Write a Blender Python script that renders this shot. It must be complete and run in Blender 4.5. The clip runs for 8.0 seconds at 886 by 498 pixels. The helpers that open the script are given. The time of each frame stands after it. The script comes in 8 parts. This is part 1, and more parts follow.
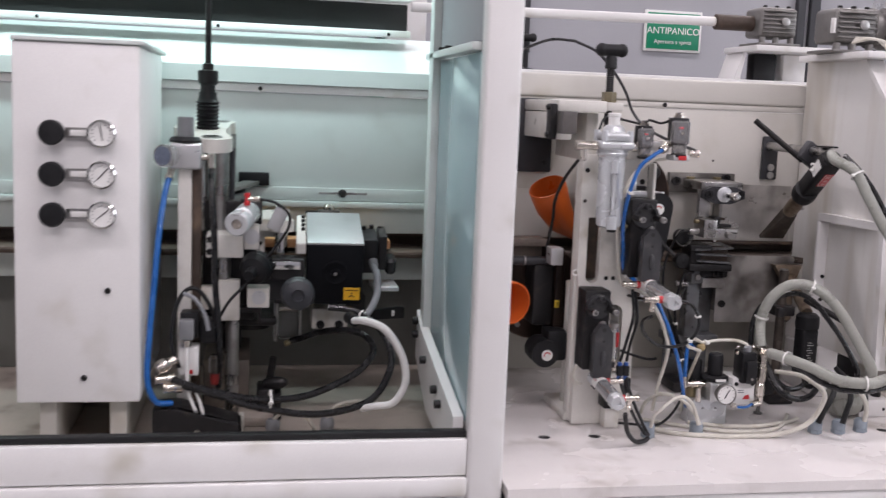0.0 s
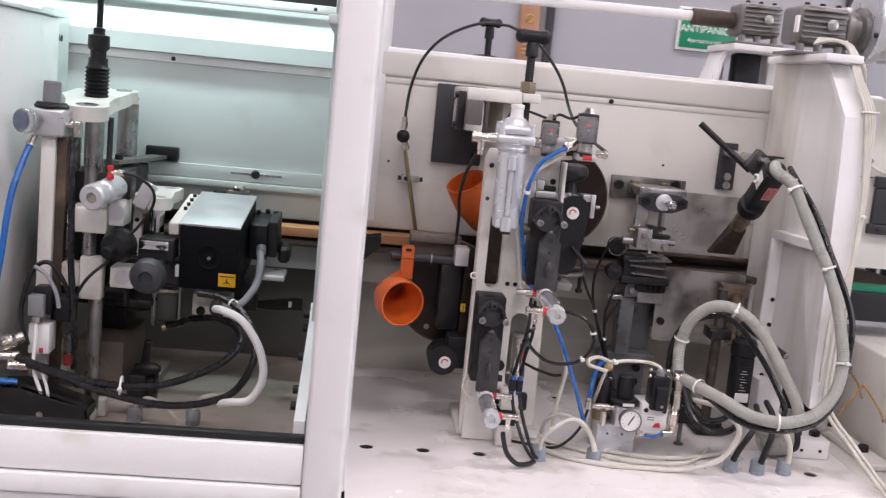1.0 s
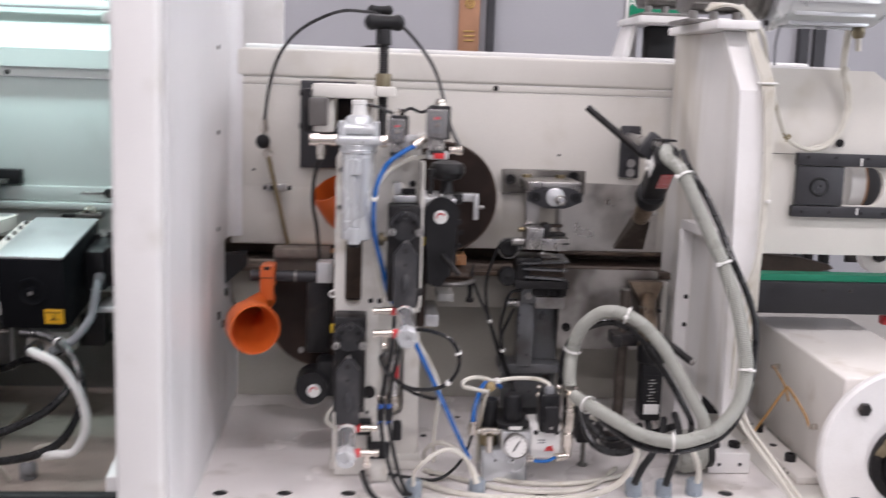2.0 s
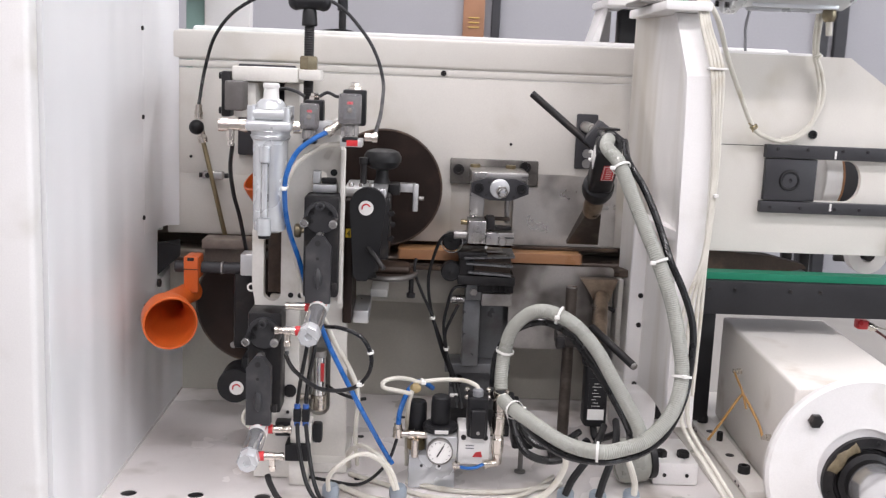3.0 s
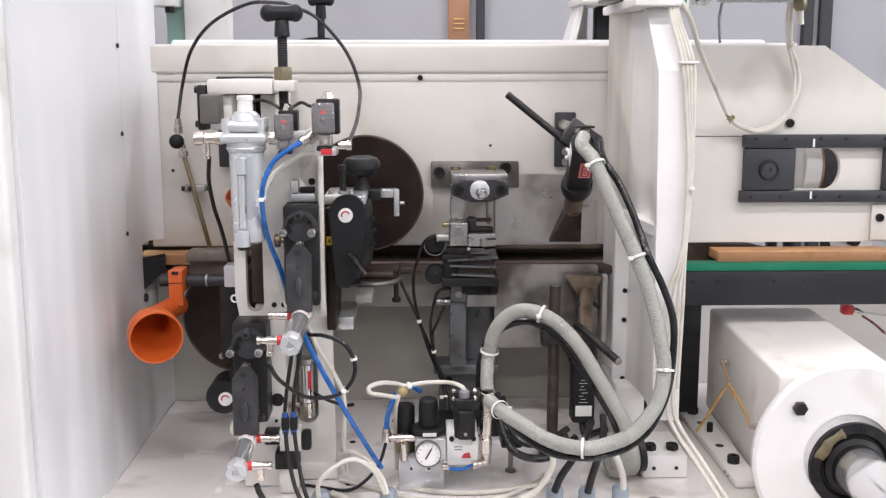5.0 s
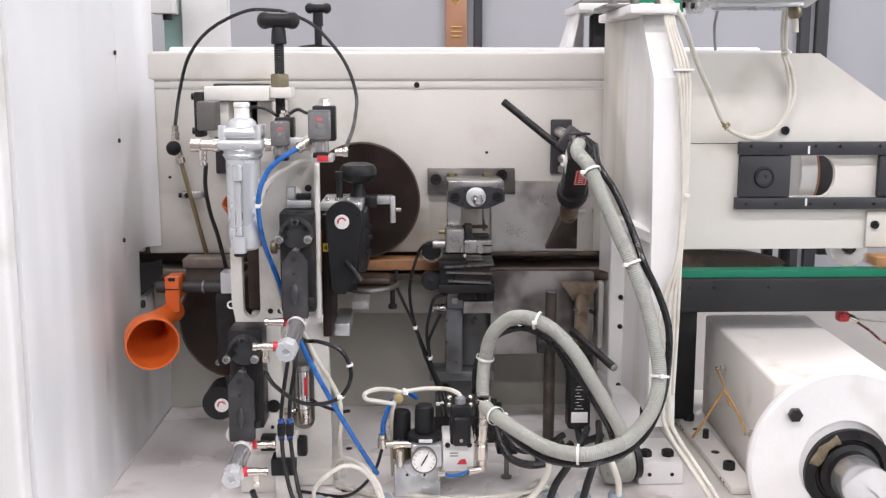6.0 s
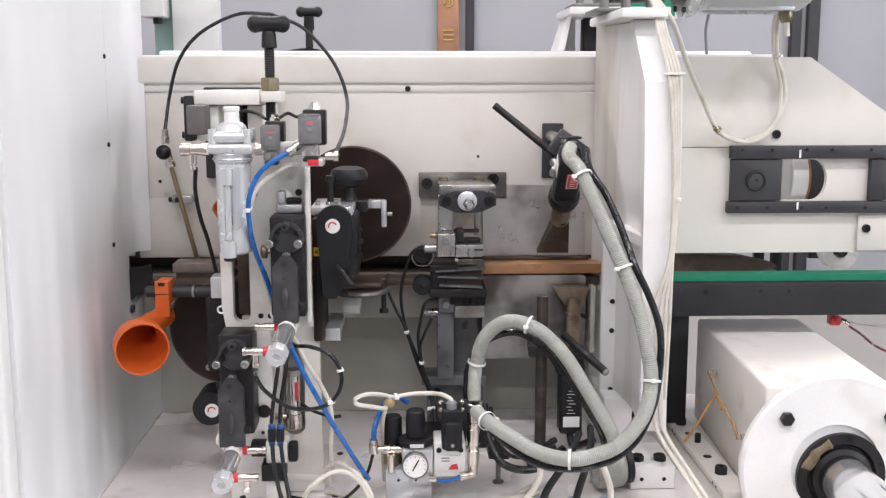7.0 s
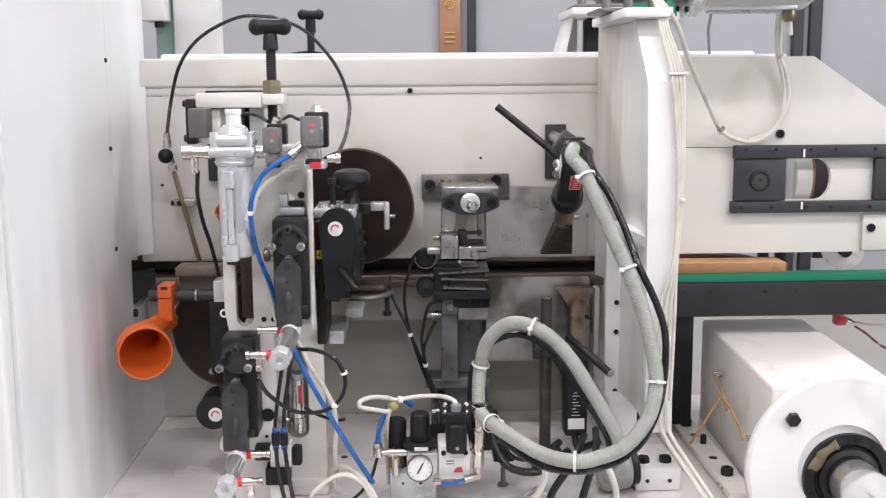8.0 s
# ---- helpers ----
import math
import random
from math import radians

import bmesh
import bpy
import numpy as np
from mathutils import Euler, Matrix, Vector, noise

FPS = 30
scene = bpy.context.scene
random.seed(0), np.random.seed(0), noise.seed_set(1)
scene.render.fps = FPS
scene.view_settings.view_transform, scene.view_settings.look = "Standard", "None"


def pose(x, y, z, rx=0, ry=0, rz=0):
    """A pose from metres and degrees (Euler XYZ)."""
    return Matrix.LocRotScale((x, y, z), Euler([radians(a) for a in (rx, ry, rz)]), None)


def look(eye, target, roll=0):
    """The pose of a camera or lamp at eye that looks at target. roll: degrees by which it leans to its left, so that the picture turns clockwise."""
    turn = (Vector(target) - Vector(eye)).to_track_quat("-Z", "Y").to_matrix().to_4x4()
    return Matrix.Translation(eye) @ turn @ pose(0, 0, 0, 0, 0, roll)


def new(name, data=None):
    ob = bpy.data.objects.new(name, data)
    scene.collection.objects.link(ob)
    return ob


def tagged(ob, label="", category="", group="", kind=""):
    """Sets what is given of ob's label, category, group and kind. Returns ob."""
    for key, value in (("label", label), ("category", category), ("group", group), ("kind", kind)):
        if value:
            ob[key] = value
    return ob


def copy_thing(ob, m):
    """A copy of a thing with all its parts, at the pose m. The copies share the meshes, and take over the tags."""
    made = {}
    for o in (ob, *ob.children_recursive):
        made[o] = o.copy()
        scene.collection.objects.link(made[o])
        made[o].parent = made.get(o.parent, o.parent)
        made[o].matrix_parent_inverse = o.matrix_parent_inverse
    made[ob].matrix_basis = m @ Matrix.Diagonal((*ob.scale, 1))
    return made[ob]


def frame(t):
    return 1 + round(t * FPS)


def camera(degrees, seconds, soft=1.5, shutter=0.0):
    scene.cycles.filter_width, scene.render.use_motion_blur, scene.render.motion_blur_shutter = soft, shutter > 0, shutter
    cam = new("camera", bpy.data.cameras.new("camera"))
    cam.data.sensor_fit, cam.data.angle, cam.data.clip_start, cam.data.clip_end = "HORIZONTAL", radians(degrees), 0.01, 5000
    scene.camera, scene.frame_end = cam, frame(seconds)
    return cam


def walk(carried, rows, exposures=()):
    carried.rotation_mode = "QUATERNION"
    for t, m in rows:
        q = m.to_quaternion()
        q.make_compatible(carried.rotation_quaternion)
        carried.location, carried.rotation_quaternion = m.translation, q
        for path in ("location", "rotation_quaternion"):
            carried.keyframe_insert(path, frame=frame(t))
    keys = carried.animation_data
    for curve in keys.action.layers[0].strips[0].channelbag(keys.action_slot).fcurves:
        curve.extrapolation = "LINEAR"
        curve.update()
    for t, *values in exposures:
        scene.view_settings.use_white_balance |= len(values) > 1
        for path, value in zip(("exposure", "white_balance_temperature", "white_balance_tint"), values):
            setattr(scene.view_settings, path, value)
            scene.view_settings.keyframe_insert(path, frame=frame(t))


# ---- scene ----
cam = camera(46.4, 8.0, soft=1.3, shutter=0.5)
PATH = [
    (0, (-0.159, 0.02, 1.355), (0.2, 1.969, 1.083), 2.3),
    (0.3, (-0.055, 0.057, 1.36), (0.294, 2.009, 1.096), 1.5),
    (0.5, (0.03, 0.093, 1.363), (0.379, 2.043, 1.085), 2.4),
    (0.7, (0.11, 0.114, 1.356), (0.443, 2.065, 1.074), 4.3),
    (0.9, (0.204, 0.124, 1.36), (0.456, 2.086, 1.07), 5.3),
    (1, (0.263, 0.123, 1.365), (0.449, 2.091, 1.067), 5.6),
    (1.2, (0.322, 0.137, 1.362), (0.464, 2.109, 1.063), 5.1),
    (1.5, (0.415, 0.2, 1.365), (0.51, 2.173, 1.053), 3.1),
    (1.8, (0.506, 0.278, 1.388), (0.627, 2.247, 1.059), 3.1),
    (2, (0.566, 0.322, 1.388), (0.724, 2.291, 1.072), 2.0),
    (2.2, (0.612, 0.35, 1.379), (0.785, 2.319, 1.072), 1.2),
    (3.3, (0.806, 0.415, 1.39), (0.818, 2.385, 1.041), 2.3),
    (3.5, (0.802, 0.415, 1.393), (0.791, 2.383, 1.042), 1.8),
    (4, (0.816, 0.406, 1.39), (0.835, 2.376, 1.045), 0.3),
    (4.5, (0.821, 0.402, 1.392), (0.873, 2.372, 1.05), -0.1),
    (6, (0.826, 0.394, 1.391), (0.885, 2.367, 1.069), -0.0),
    (6.5, (0.827, 0.395, 1.393), (0.9, 2.368, 1.074), 0.0),
    (7, (0.829, 0.4, 1.391), (0.902, 2.374, 1.076), -0.0),
    (7.5, (0.828, 0.404, 1.392), (0.9, 2.378, 1.077), -0.3),
    (8, (0.829, 0.406, 1.389), (0.896, 2.381, 1.079), -0.4),
]
walk(cam, [(t, look(eye, target, roll)) for t, eye, target, roll in PATH],
     exposures=[(0, -0.80, 6500, 16), (1.0, -0.56, 6580, 18), (2.0, -0.54, 6500, 14), (2.2, -0.50, 6500, 13), (3.4, -0.28, 6500, 10), (8, -0.26, 6500, 10)])

# ---- world and large lights ----
world = bpy.data.worlds.new("world")
scene.world = world
world.use_nodes = True
wn = world.node_tree.nodes
wn["Background"].inputs[0].default_value = (0.75, 0.8, 0.9, 1)
wn["Background"].inputs[1].default_value = 0.15
scene.view_settings.exposure = 0.0


def area_lamp(name, place, target, w, h, power, colour):
    data = bpy.data.lights.new(name, "AREA")
    data.shape, data.size, data.size_y, data.energy, data.color = "RECTANGLE", w, h, power, colour
    ob = new(name, data)
    ob.matrix_world = look(place, target)
    return ob


# rows of workshop lamps under the ceiling (their housings are built with the room)
ROOM_LAMPS = [(-2.2, 0.3), (0.3, 0.3), (2.8, 0.3), (-2.2, 3.9), (0.3, 3.9), (2.8, 3.9), (-2.2, -2.6), (0.3, -2.6), (2.8, -2.6)]
for lx, ly in ROOM_LAMPS:
    area_lamp("ceiling_lamp_light", (lx, ly, 4.02), (lx, ly, 0), 1.5, 0.18, (64, 66, 78)[(ly < 3) + (ly < 0)], (1.0, 0.95, 0.995))
# the tube that lights the left compartment from inside its hood
area_lamp("hood_tube_light", (-0.45, 2.37, 1.725), (-0.45, 2.46, 0.9), 1.3, 0.04, 8.3, (0.72, 1.0, 0.985))
# fill light from the right, set in a window added out of view
area_lamp("side_fill_light", (5.97, 0.0, 2.3), (0.0, 0.6, 1.2), 5.6, 2.2, 120, (0.90, 0.95, 1.0))


# ---- materials ----
def mat(name, col, rough=0.5, metal=0.0, var=0.10, scale=9.0, fine=160.0, bump=0.12, stain=None, stain_at=0.62,
        stain_scale=5.0, glass=0.0, glow=0.0, rough_var=0.12, coat=0.0, wave=0.0, spec=0.5, stretch=None):
    m = bpy.data.materials.new(name)
    m.use_nodes = True
    nt = m.node_tree
    b = nt.nodes["Principled BSDF"]
    co = nt.nodes.new("ShaderNodeTexCoord")

    def noise_node(s, detail=4.0):
        n = nt.nodes.new("ShaderNodeTexNoise")
        n.inputs["Scale"].default_value, n.inputs["Detail"].default_value = s, detail
        nt.links.new(co.outputs["Object"], n.inputs["Vector"])
        return n

    def ramp(src, a, b2):
        r = nt.nodes.new("ShaderNodeMapRange")
        r.inputs["To Min"].default_value, r.inputs["To Max"].default_value = a, b2
        r.inputs["From Min"].default_value, r.inputs["From Max"].default_value = 0.3, 0.7
        nt.links.new(src, r.inputs["Value"])
        return r.outputs[0]

    big, small = noise_node(scale), noise_node(fine, 2.0)
    val = nt.nodes.new("ShaderNodeMath")
    val.operation = "MULTIPLY"
    nt.links.new(ramp(big.outputs["Fac"], 1 - var, 1 + var * 0.5), val.inputs[0])
    nt.links.new(ramp(small.outputs["Fac"], 1 - var * 0.5, 1 + var * 0.3), val.inputs[1])
    mul = nt.nodes.new("ShaderNodeVectorMath")
    mul.operation = "SCALE"
    mul.inputs[0].default_value = col
    nt.links.new(val.outputs[0], mul.inputs["Scale"])
    colour = mul.outputs[0]
    if stain:
        sn = noise_node(stain_scale, 3.0)
        if stretch:
            runs = nt.nodes.new("ShaderNodeMapping")
            runs.inputs["Scale"].default_value = stretch
            nt.links.new(co.outputs["Object"], runs.inputs["Vector"])
            nt.links.new(runs.outputs[0], sn.inputs["Vector"])
        f = nt.nodes.new("ShaderNodeMapRange")
        f.interpolation_type = "SMOOTHSTEP"
        f.inputs["From Min"].default_value, f.inputs["From Max"].default_value = stain_at - 0.12, stain_at + 0.16
        nt.links.new(sn.outputs["Fac"], f.inputs["Value"])
        mx = nt.nodes.new("ShaderNodeMix")
        mx.data_type = "RGBA"
        nt.links.new(f.outputs[0], mx.inputs[0])
        nt.links.new(colour, mx.inputs[6])
        mx.inputs[7].default_value = (*stain, 1)
        colour = mx.outputs[2]
    nt.links.new(colour, b.inputs["Base Color"])
    nt.links.new(ramp(big.outputs["Fac"], max(0.03, rough - rough_var), min(1, rough + rough_var)), b.inputs["Roughness"])
    b.inputs["Metallic"].default_value = metal
    b.inputs["Coat Weight"].default_value = coat
    b.inputs["Specular IOR Level"].default_value = spec
    if bump:
        bp = nt.nodes.new("ShaderNodeBump")
        bp.inputs["Strength"].default_value, bp.inputs["Distance"].default_value = bump, 0.001
        nt.links.new(small.outputs["Fac"], bp.inputs["Height"])
        nt.links.new(bp.outputs[0], b.inputs["Normal"])
        if wave:
            mp = nt.nodes.new("ShaderNodeMapping")
            mp.inputs["Scale"].default_value = (3.0, 5.0, 0.7)
            nt.links.new(co.outputs["Object"], mp.inputs["Vector"])
            wn_ = noise_node(1.6, 1.0)
            nt.links.new(mp.outputs[0], wn_.inputs["Vector"])
            wb = nt.nodes.new("ShaderNodeBump")
            wb.inputs["Strength"].default_value, wb.inputs["Distance"].default_value = 1.0, wave
            nt.links.new(wn_.outputs["Fac"], wb.inputs["Height"])
            nt.links.new(wb.outputs[0], bp.inputs["Normal"])
    if glass:
        b.inputs["Transmission Weight"].default_value = glass
        b.inputs["IOR"].default_value = 1.45
    if glow:
        b.inputs["Emission Color"].default_value = (*col, 1)
        b.inputs["Emission Strength"].default_value = glow
    return m


WHITE = mat("white paint", (0.80, 0.785, 0.775), 0.42, var=0.05, scale=4, fine=420, bump=0.10, stain=(0.56, 0.53, 0.47), stain_at=0.66, stain_scale=7)
SHEETWHITE = mat("white sheet metal paint", (0.77, 0.765, 0.772), 0.36, var=0.02, scale=2, fine=420, bump=0.04, rough_var=0.02, wave=0.018)
CREAM = mat("cream paint", (0.66, 0.635, 0.59), 0.42, var=0.06, scale=4, fine=380, bump=0.10, stain=(0.50, 0.46, 0.38), stain_at=0.64, stain_scale=6)
TEAL_WHITE = mat("cool white paint", (0.64, 0.68, 0.66), 0.40, var=0.05, scale=4, fine=420, bump=0.08, stain=(0.5, 0.52, 0.49), stain_at=0.67, stain_scale=6)
BED = mat("bed paint", (0.82, 0.78, 0.765), 0.24, var=0.05, scale=5, fine=300, bump=0.12, stain=(0.42, 0.38, 0.34), stain_at=0.66, stain_scale=8)
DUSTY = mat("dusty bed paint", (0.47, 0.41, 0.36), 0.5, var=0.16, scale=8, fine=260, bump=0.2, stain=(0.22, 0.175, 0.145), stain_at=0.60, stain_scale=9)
CAST = mat("painted casting", (0.70, 0.675, 0.63), 0.38, var=0.06, scale=10, fine=220, bump=0.22, stain=(0.48, 0.43, 0.35), stain_at=0.66, stain_scale=14)
GREYPANEL = mat("grey paint", (0.32, 0.315, 0.30), 0.45, var=0.08, scale=6, fine=300, bump=0.1, stain=(0.28, 0.27, 0.25), stain_at=0.62, stain_scale=6)
STEEL = mat("ground steel", (0.44, 0.43, 0.42), 0.32, 0.95, var=0.14, scale=22, fine=300, bump=0.08, stain=(0.22, 0.20, 0.18), stain_at=0.60, stain_scale=14)
SMOKED = mat("smoke-stained steel", (0.60, 0.58, 0.55), 0.36, 0.85, var=0.08, scale=14, fine=260, bump=0.06, stain=(0.13, 0.115, 0.105), stain_at=0.55, stain_scale=8)
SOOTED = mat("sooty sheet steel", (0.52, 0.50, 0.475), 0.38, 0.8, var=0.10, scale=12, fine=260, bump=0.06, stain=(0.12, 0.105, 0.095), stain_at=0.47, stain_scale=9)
CHROME = mat("chrome", (0.72, 0.72, 0.72), 0.12, 1.0, var=0.04, scale=30, fine=200, bump=0.02, rough_var=0.05)
NICKEL = mat("nickel plated brass", (0.66, 0.61, 0.55), 0.22, 1.0, var=0.08, scale=60, fine=400, bump=0.04, rough_var=0.08)
BRASS = mat("dull brass", (0.34, 0.28, 0.17), 0.35, 0.95, var=0.12, scale=40, fine=300, bump=0.05)
ALU = mat("cast aluminium", (0.62, 0.625, 0.63), 0.36, 0.75, var=0.05, scale=40, fine=420, bump=0.18)
ALU_D = mat("grey cast aluminium", (0.23, 0.22, 0.21), 0.45, 0.6, var=0.16, scale=30, fine=360, bump=0.22, stain=(0.12, 0.11, 0.10), stain_at=0.60, stain_scale=22)
SILVER = mat("silver paint", (0.62, 0.635, 0.65), 0.28, 0.45, var=0.02, scale=12, fine=520, bump=0.04, rough_var=0.04)
BLACK = mat("black plastic", (0.011, 0.011, 0.0125), 0.45, var=0.20, scale=30, fine=380, bump=0.10, spec=0.32)
BLACK_M = mat("blackened steel", (0.022, 0.021, 0.022), 0.44, 0.3, var=0.25, scale=30, fine=320, bump=0.14, stain=(0.075, 0.062, 0.055), stain_at=0.66, stain_scale=24, spec=0.35)
DARKGREY = mat("dark grey metal", (0.040, 0.040, 0.045), 0.48, 0.2, var=0.15, scale=24, fine=300, bump=0.10)
MIDGREY = mat("grey plastic", (0.20, 0.205, 0.215), 0.42, var=0.08, scale=30, fine=300, bump=0.06)
GLAND = mat("blue-grey plastic", (0.26, 0.30, 0.34), 0.40, var=0.06, scale=40, fine=300, bump=0.05)
GUARD = mat("dark brown guard", (0.019, 0.0118, 0.0095), 0.42, 0.1, var=0.25, scale=14, fine=240, bump=0.08, stain=(0.040, 0.025, 0.019), stain_at=0.60, stain_scale=9, spec=0.22)
RUST = mat("dust-brown steel", (0.075, 0.052, 0.040), 0.55, 0.3, var=0.25, scale=18, fine=220, bump=0.25, stain=(0.16, 0.11, 0.075), stain_at=0.60, stain_scale=20)
TRACK = mat("worn dark track", (0.13, 0.100, 0.082), 0.62, 0.1, var=0.25, scale=10, fine=240, bump=0.12, stain=(0.14, 0.10, 0.075), stain_at=0.58, stain_scale=12)
ORANGE = mat("orange plastic", (0.64, 0.125, 0.022), 0.38, var=0.08, scale=14, fine=260, bump=0.08)
BLUE = mat("blue hose", (0.016, 0.125, 0.42), 0.30, var=0.10, scale=30, fine=300, bump=0.03)
BLUE_CAP = mat("blue plastic", (0.03, 0.10, 0.36), 0.35, var=0.1, scale=30)
RED = mat("red plastic", (0.55, 0.030, 0.035), 0.35, var=0.08, scale=40, fine=300, bump=0.03)
RUBBER = mat("black rubber", (0.012, 0.012, 0.013), 0.46, var=0.2, scale=40, fine=300, bump=0.06, spec=0.35)
CABLE = mat("cream cable", (0.60, 0.575, 0.51), 0.42, var=0.08, scale=30, fine=260, bump=0.05, stain=(0.42, 0.37, 0.28), stain_at=0.66, stain_scale=20)
WHITEHOSE = mat("white hose", (0.70, 0.69, 0.67), 0.40, var=0.06, scale=30, fine=260, bump=0.04)
TAN = mat("amber tube", (0.42, 0.24, 0.09), 0.25, var=0.1, scale=30, fine=300, bump=0.03)
CONDUIT = mat("grey conduit", (0.335, 0.34, 0.305), 0.34, var=0.10, scale=20, fine=200, bump=0.06)
TIE = mat("white nylon", (0.78, 0.77, 0.74), 0.35, var=0.03, scale=30, bump=0.02)
LABEL_W = mat("white label", (0.76, 0.75, 0.73), 0.4, var=0.03, scale=30, bump=0.02)
LABEL_Y = mat("yellow label", (0.72, 0.50, 0.03), 0.4, var=0.04, scale=30, bump=0.02)
LABEL_O = mat("amber label", (0.78, 0.42, 0.02), 0.4, var=0.04, scale=30, bump=0.02)
GREEN = mat("green belt", (0.006, 0.19, 0.105), 0.45, var=0.10, scale=14, fine=260, bump=0.08)
SIGN_G = mat("sign green", (0.0, 0.22, 0.11), 0.4, var=0.04, scale=10, bump=0.02)
CLEAR = mat("clear plastic", (0.9, 0.9, 0.9), 0.08, var=0.02, scale=20, bump=0.0, glass=1.0, rough_var=0.04)
SMOKE = mat("smoked clear plastic", (0.62, 0.61, 0.62), 0.10, var=0.04, scale=30, bump=0.02, glass=0.8, rough_var=0.05)
TINT = mat("tinted acrylic", (0.50, 0.66, 0.70), 0.12, var=0.03, scale=10, bump=0.0, glass=0.35, rough_var=0.05)
LED = mat("red lamp lens", (0.8, 0.03, 0.05), 0.25, var=0.02, scale=30, bump=0.0, glow=0.5)
BOARD_TOP = mat("board face", (0.56, 0.30, 0.135), 0.45, var=0.10, scale=12, fine=120, bump=0.10)
BOARD_EDGE = mat("copper-brown edge band", (0.38, 0.190, 0.092), 0.34, var=0.08, scale=16, fine=140, bump=0.08)
# near-black that carries the shade inside slots and holes as colour
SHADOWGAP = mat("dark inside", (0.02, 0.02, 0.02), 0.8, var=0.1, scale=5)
SLIDE = mat("charcoal anodised slide", (0.036, 0.036, 0.039), 0.42, var=0.18, scale=26, fine=320, bump=0.10, stain=(0.085, 0.08, 0.078), stain_at=0.66, stain_scale=26)
HEATED = mat("heat-tinted steel", (0.30, 0.235, 0.175), 0.36, 0.7, var=0.22, scale=22, fine=260, bump=0.06, stain=(0.12, 0.085, 0.06), stain_at=0.56, stain_scale=20)
SCORCHED = mat("scorched steel", (0.085, 0.070, 0.060), 0.42, 0.5, var=0.25, scale=20, fine=260, bump=0.10, stain=(0.16, 0.135, 0.115), stain_at=0.60, stain_scale=24)
BLUESTEEL = mat("grey gauge plate", (0.17, 0.175, 0.182), 0.36, 0.5, var=0.16, scale=24, fine=300, bump=0.06, stain=(0.09, 0.085, 0.08), stain_at=0.60, stain_scale=16)
WALL = mat("grey wall paint", (0.37, 0.37, 0.395), 0.6, var=0.05, scale=1.2, fine=120, bump=0.10, stain=(0.33, 0.33, 0.35), stain_at=0.6, stain_scale=1.4)
CEIL = mat("ceiling paint", (0.62, 0.62, 0.60), 0.8, var=0.05, scale=1, fine=60, bump=0.1)
CONCRETE = mat("workshop floor", (0.27, 0.26, 0.25), 0.5, var=0.18, scale=2, fine=90, bump=0.2, stain=(0.20, 0.19, 0.18), stain_at=0.58, stain_scale=2.2)
COPPER = mat("copper-coloured panel", (0.42, 0.22, 0.13), 0.4, 0.3, var=0.12, scale=12, fine=200, bump=0.1)
GOLD = mat("gold relief", (0.60, 0.42, 0.14), 0.35, 0.6, var=0.1, scale=40)
TUBE_GLOW = mat("lamp tube", (0.86, 1.0, 0.98), 0.4, var=0.0, scale=5, bump=0.0, glow=6.8)
PANEL_GLOW = mat("lamp diffuser", (1.0, 0.97, 0.92), 0.4, var=0.0, scale=5, bump=0.0, glow=7.0)
ADDED_PANE_GLOW = mat("glowing pane of the added window", (0.9, 0.95, 1.0), 0.3, var=0.0, scale=5, bump=0.0, glow=3.0)
FELT = mat("grey cloth hose", (0.24, 0.245, 0.26), 0.6, var=0.1, scale=30, fine=300, bump=0.1)

# ---- mesh helpers ----
from mathutils.geometry import tessellate_polygon

# grey panel paint darkened to carry the shade low in the left compartment
SHADEDPANEL = mat("grey panel paint with shade in its colour", (0.22, 0.22, 0.205), 0.5, var=0.10, scale=5, fine=300, bump=0.1, stain=(0.15, 0.145, 0.13), stain_at=0.6, stain_scale=5)
PUTTY = mat("putty grey paint", (0.50, 0.485, 0.43), 0.45, var=0.08, scale=5, fine=300, bump=0.1, stain=(0.34, 0.32, 0.28), stain_at=0.62, stain_scale=4)
BROWNDUST = mat("dust-covered casting", (0.16, 0.13, 0.11), 0.6, var=0.2, scale=14, fine=220, bump=0.25, stain=(0.26, 0.22, 0.18), stain_at=0.58, stain_scale=16)
BARREL = mat("polished aluminium barrel", (0.82, 0.82, 0.83), 0.16, 0.85, var=0.03, scale=20, fine=400, bump=0.02, rough_var=0.05)
GRIMY = mat("grimy white paint", (0.75, 0.715, 0.675), 0.42, var=0.06, scale=6, fine=320, bump=0.12, stain=(0.44, 0.37, 0.29), stain_at=0.68, stain_scale=9)
STREAKED = mat("white paint with faint runs", (0.81, 0.795, 0.77), 0.40, var=0.05, scale=5, fine=320, bump=0.10, stain=(0.60, 0.56, 0.49), stain_at=0.60, stain_scale=12, stretch=(1.0, 1.0, 0.09))
HOSE = mat("glossy black hose", (0.010, 0.010, 0.011), 0.27, var=0.2, scale=40, fine=300, bump=0.04, rough_var=0.06, spec=0.45)
SLATE = mat("dark blue-grey hose", (0.075, 0.08, 0.095), 0.25, var=0.1, scale=30, fine=300, bump=0.03)
GOLDGREY = mat("old plated brass", (0.24, 0.205, 0.14), 0.38, 0.9, var=0.15, scale=60, fine=300, bump=0.05)

ORIGIN = {}


def V(*a):
    return Vector(a)


def bm_():
    return bmesh.new()


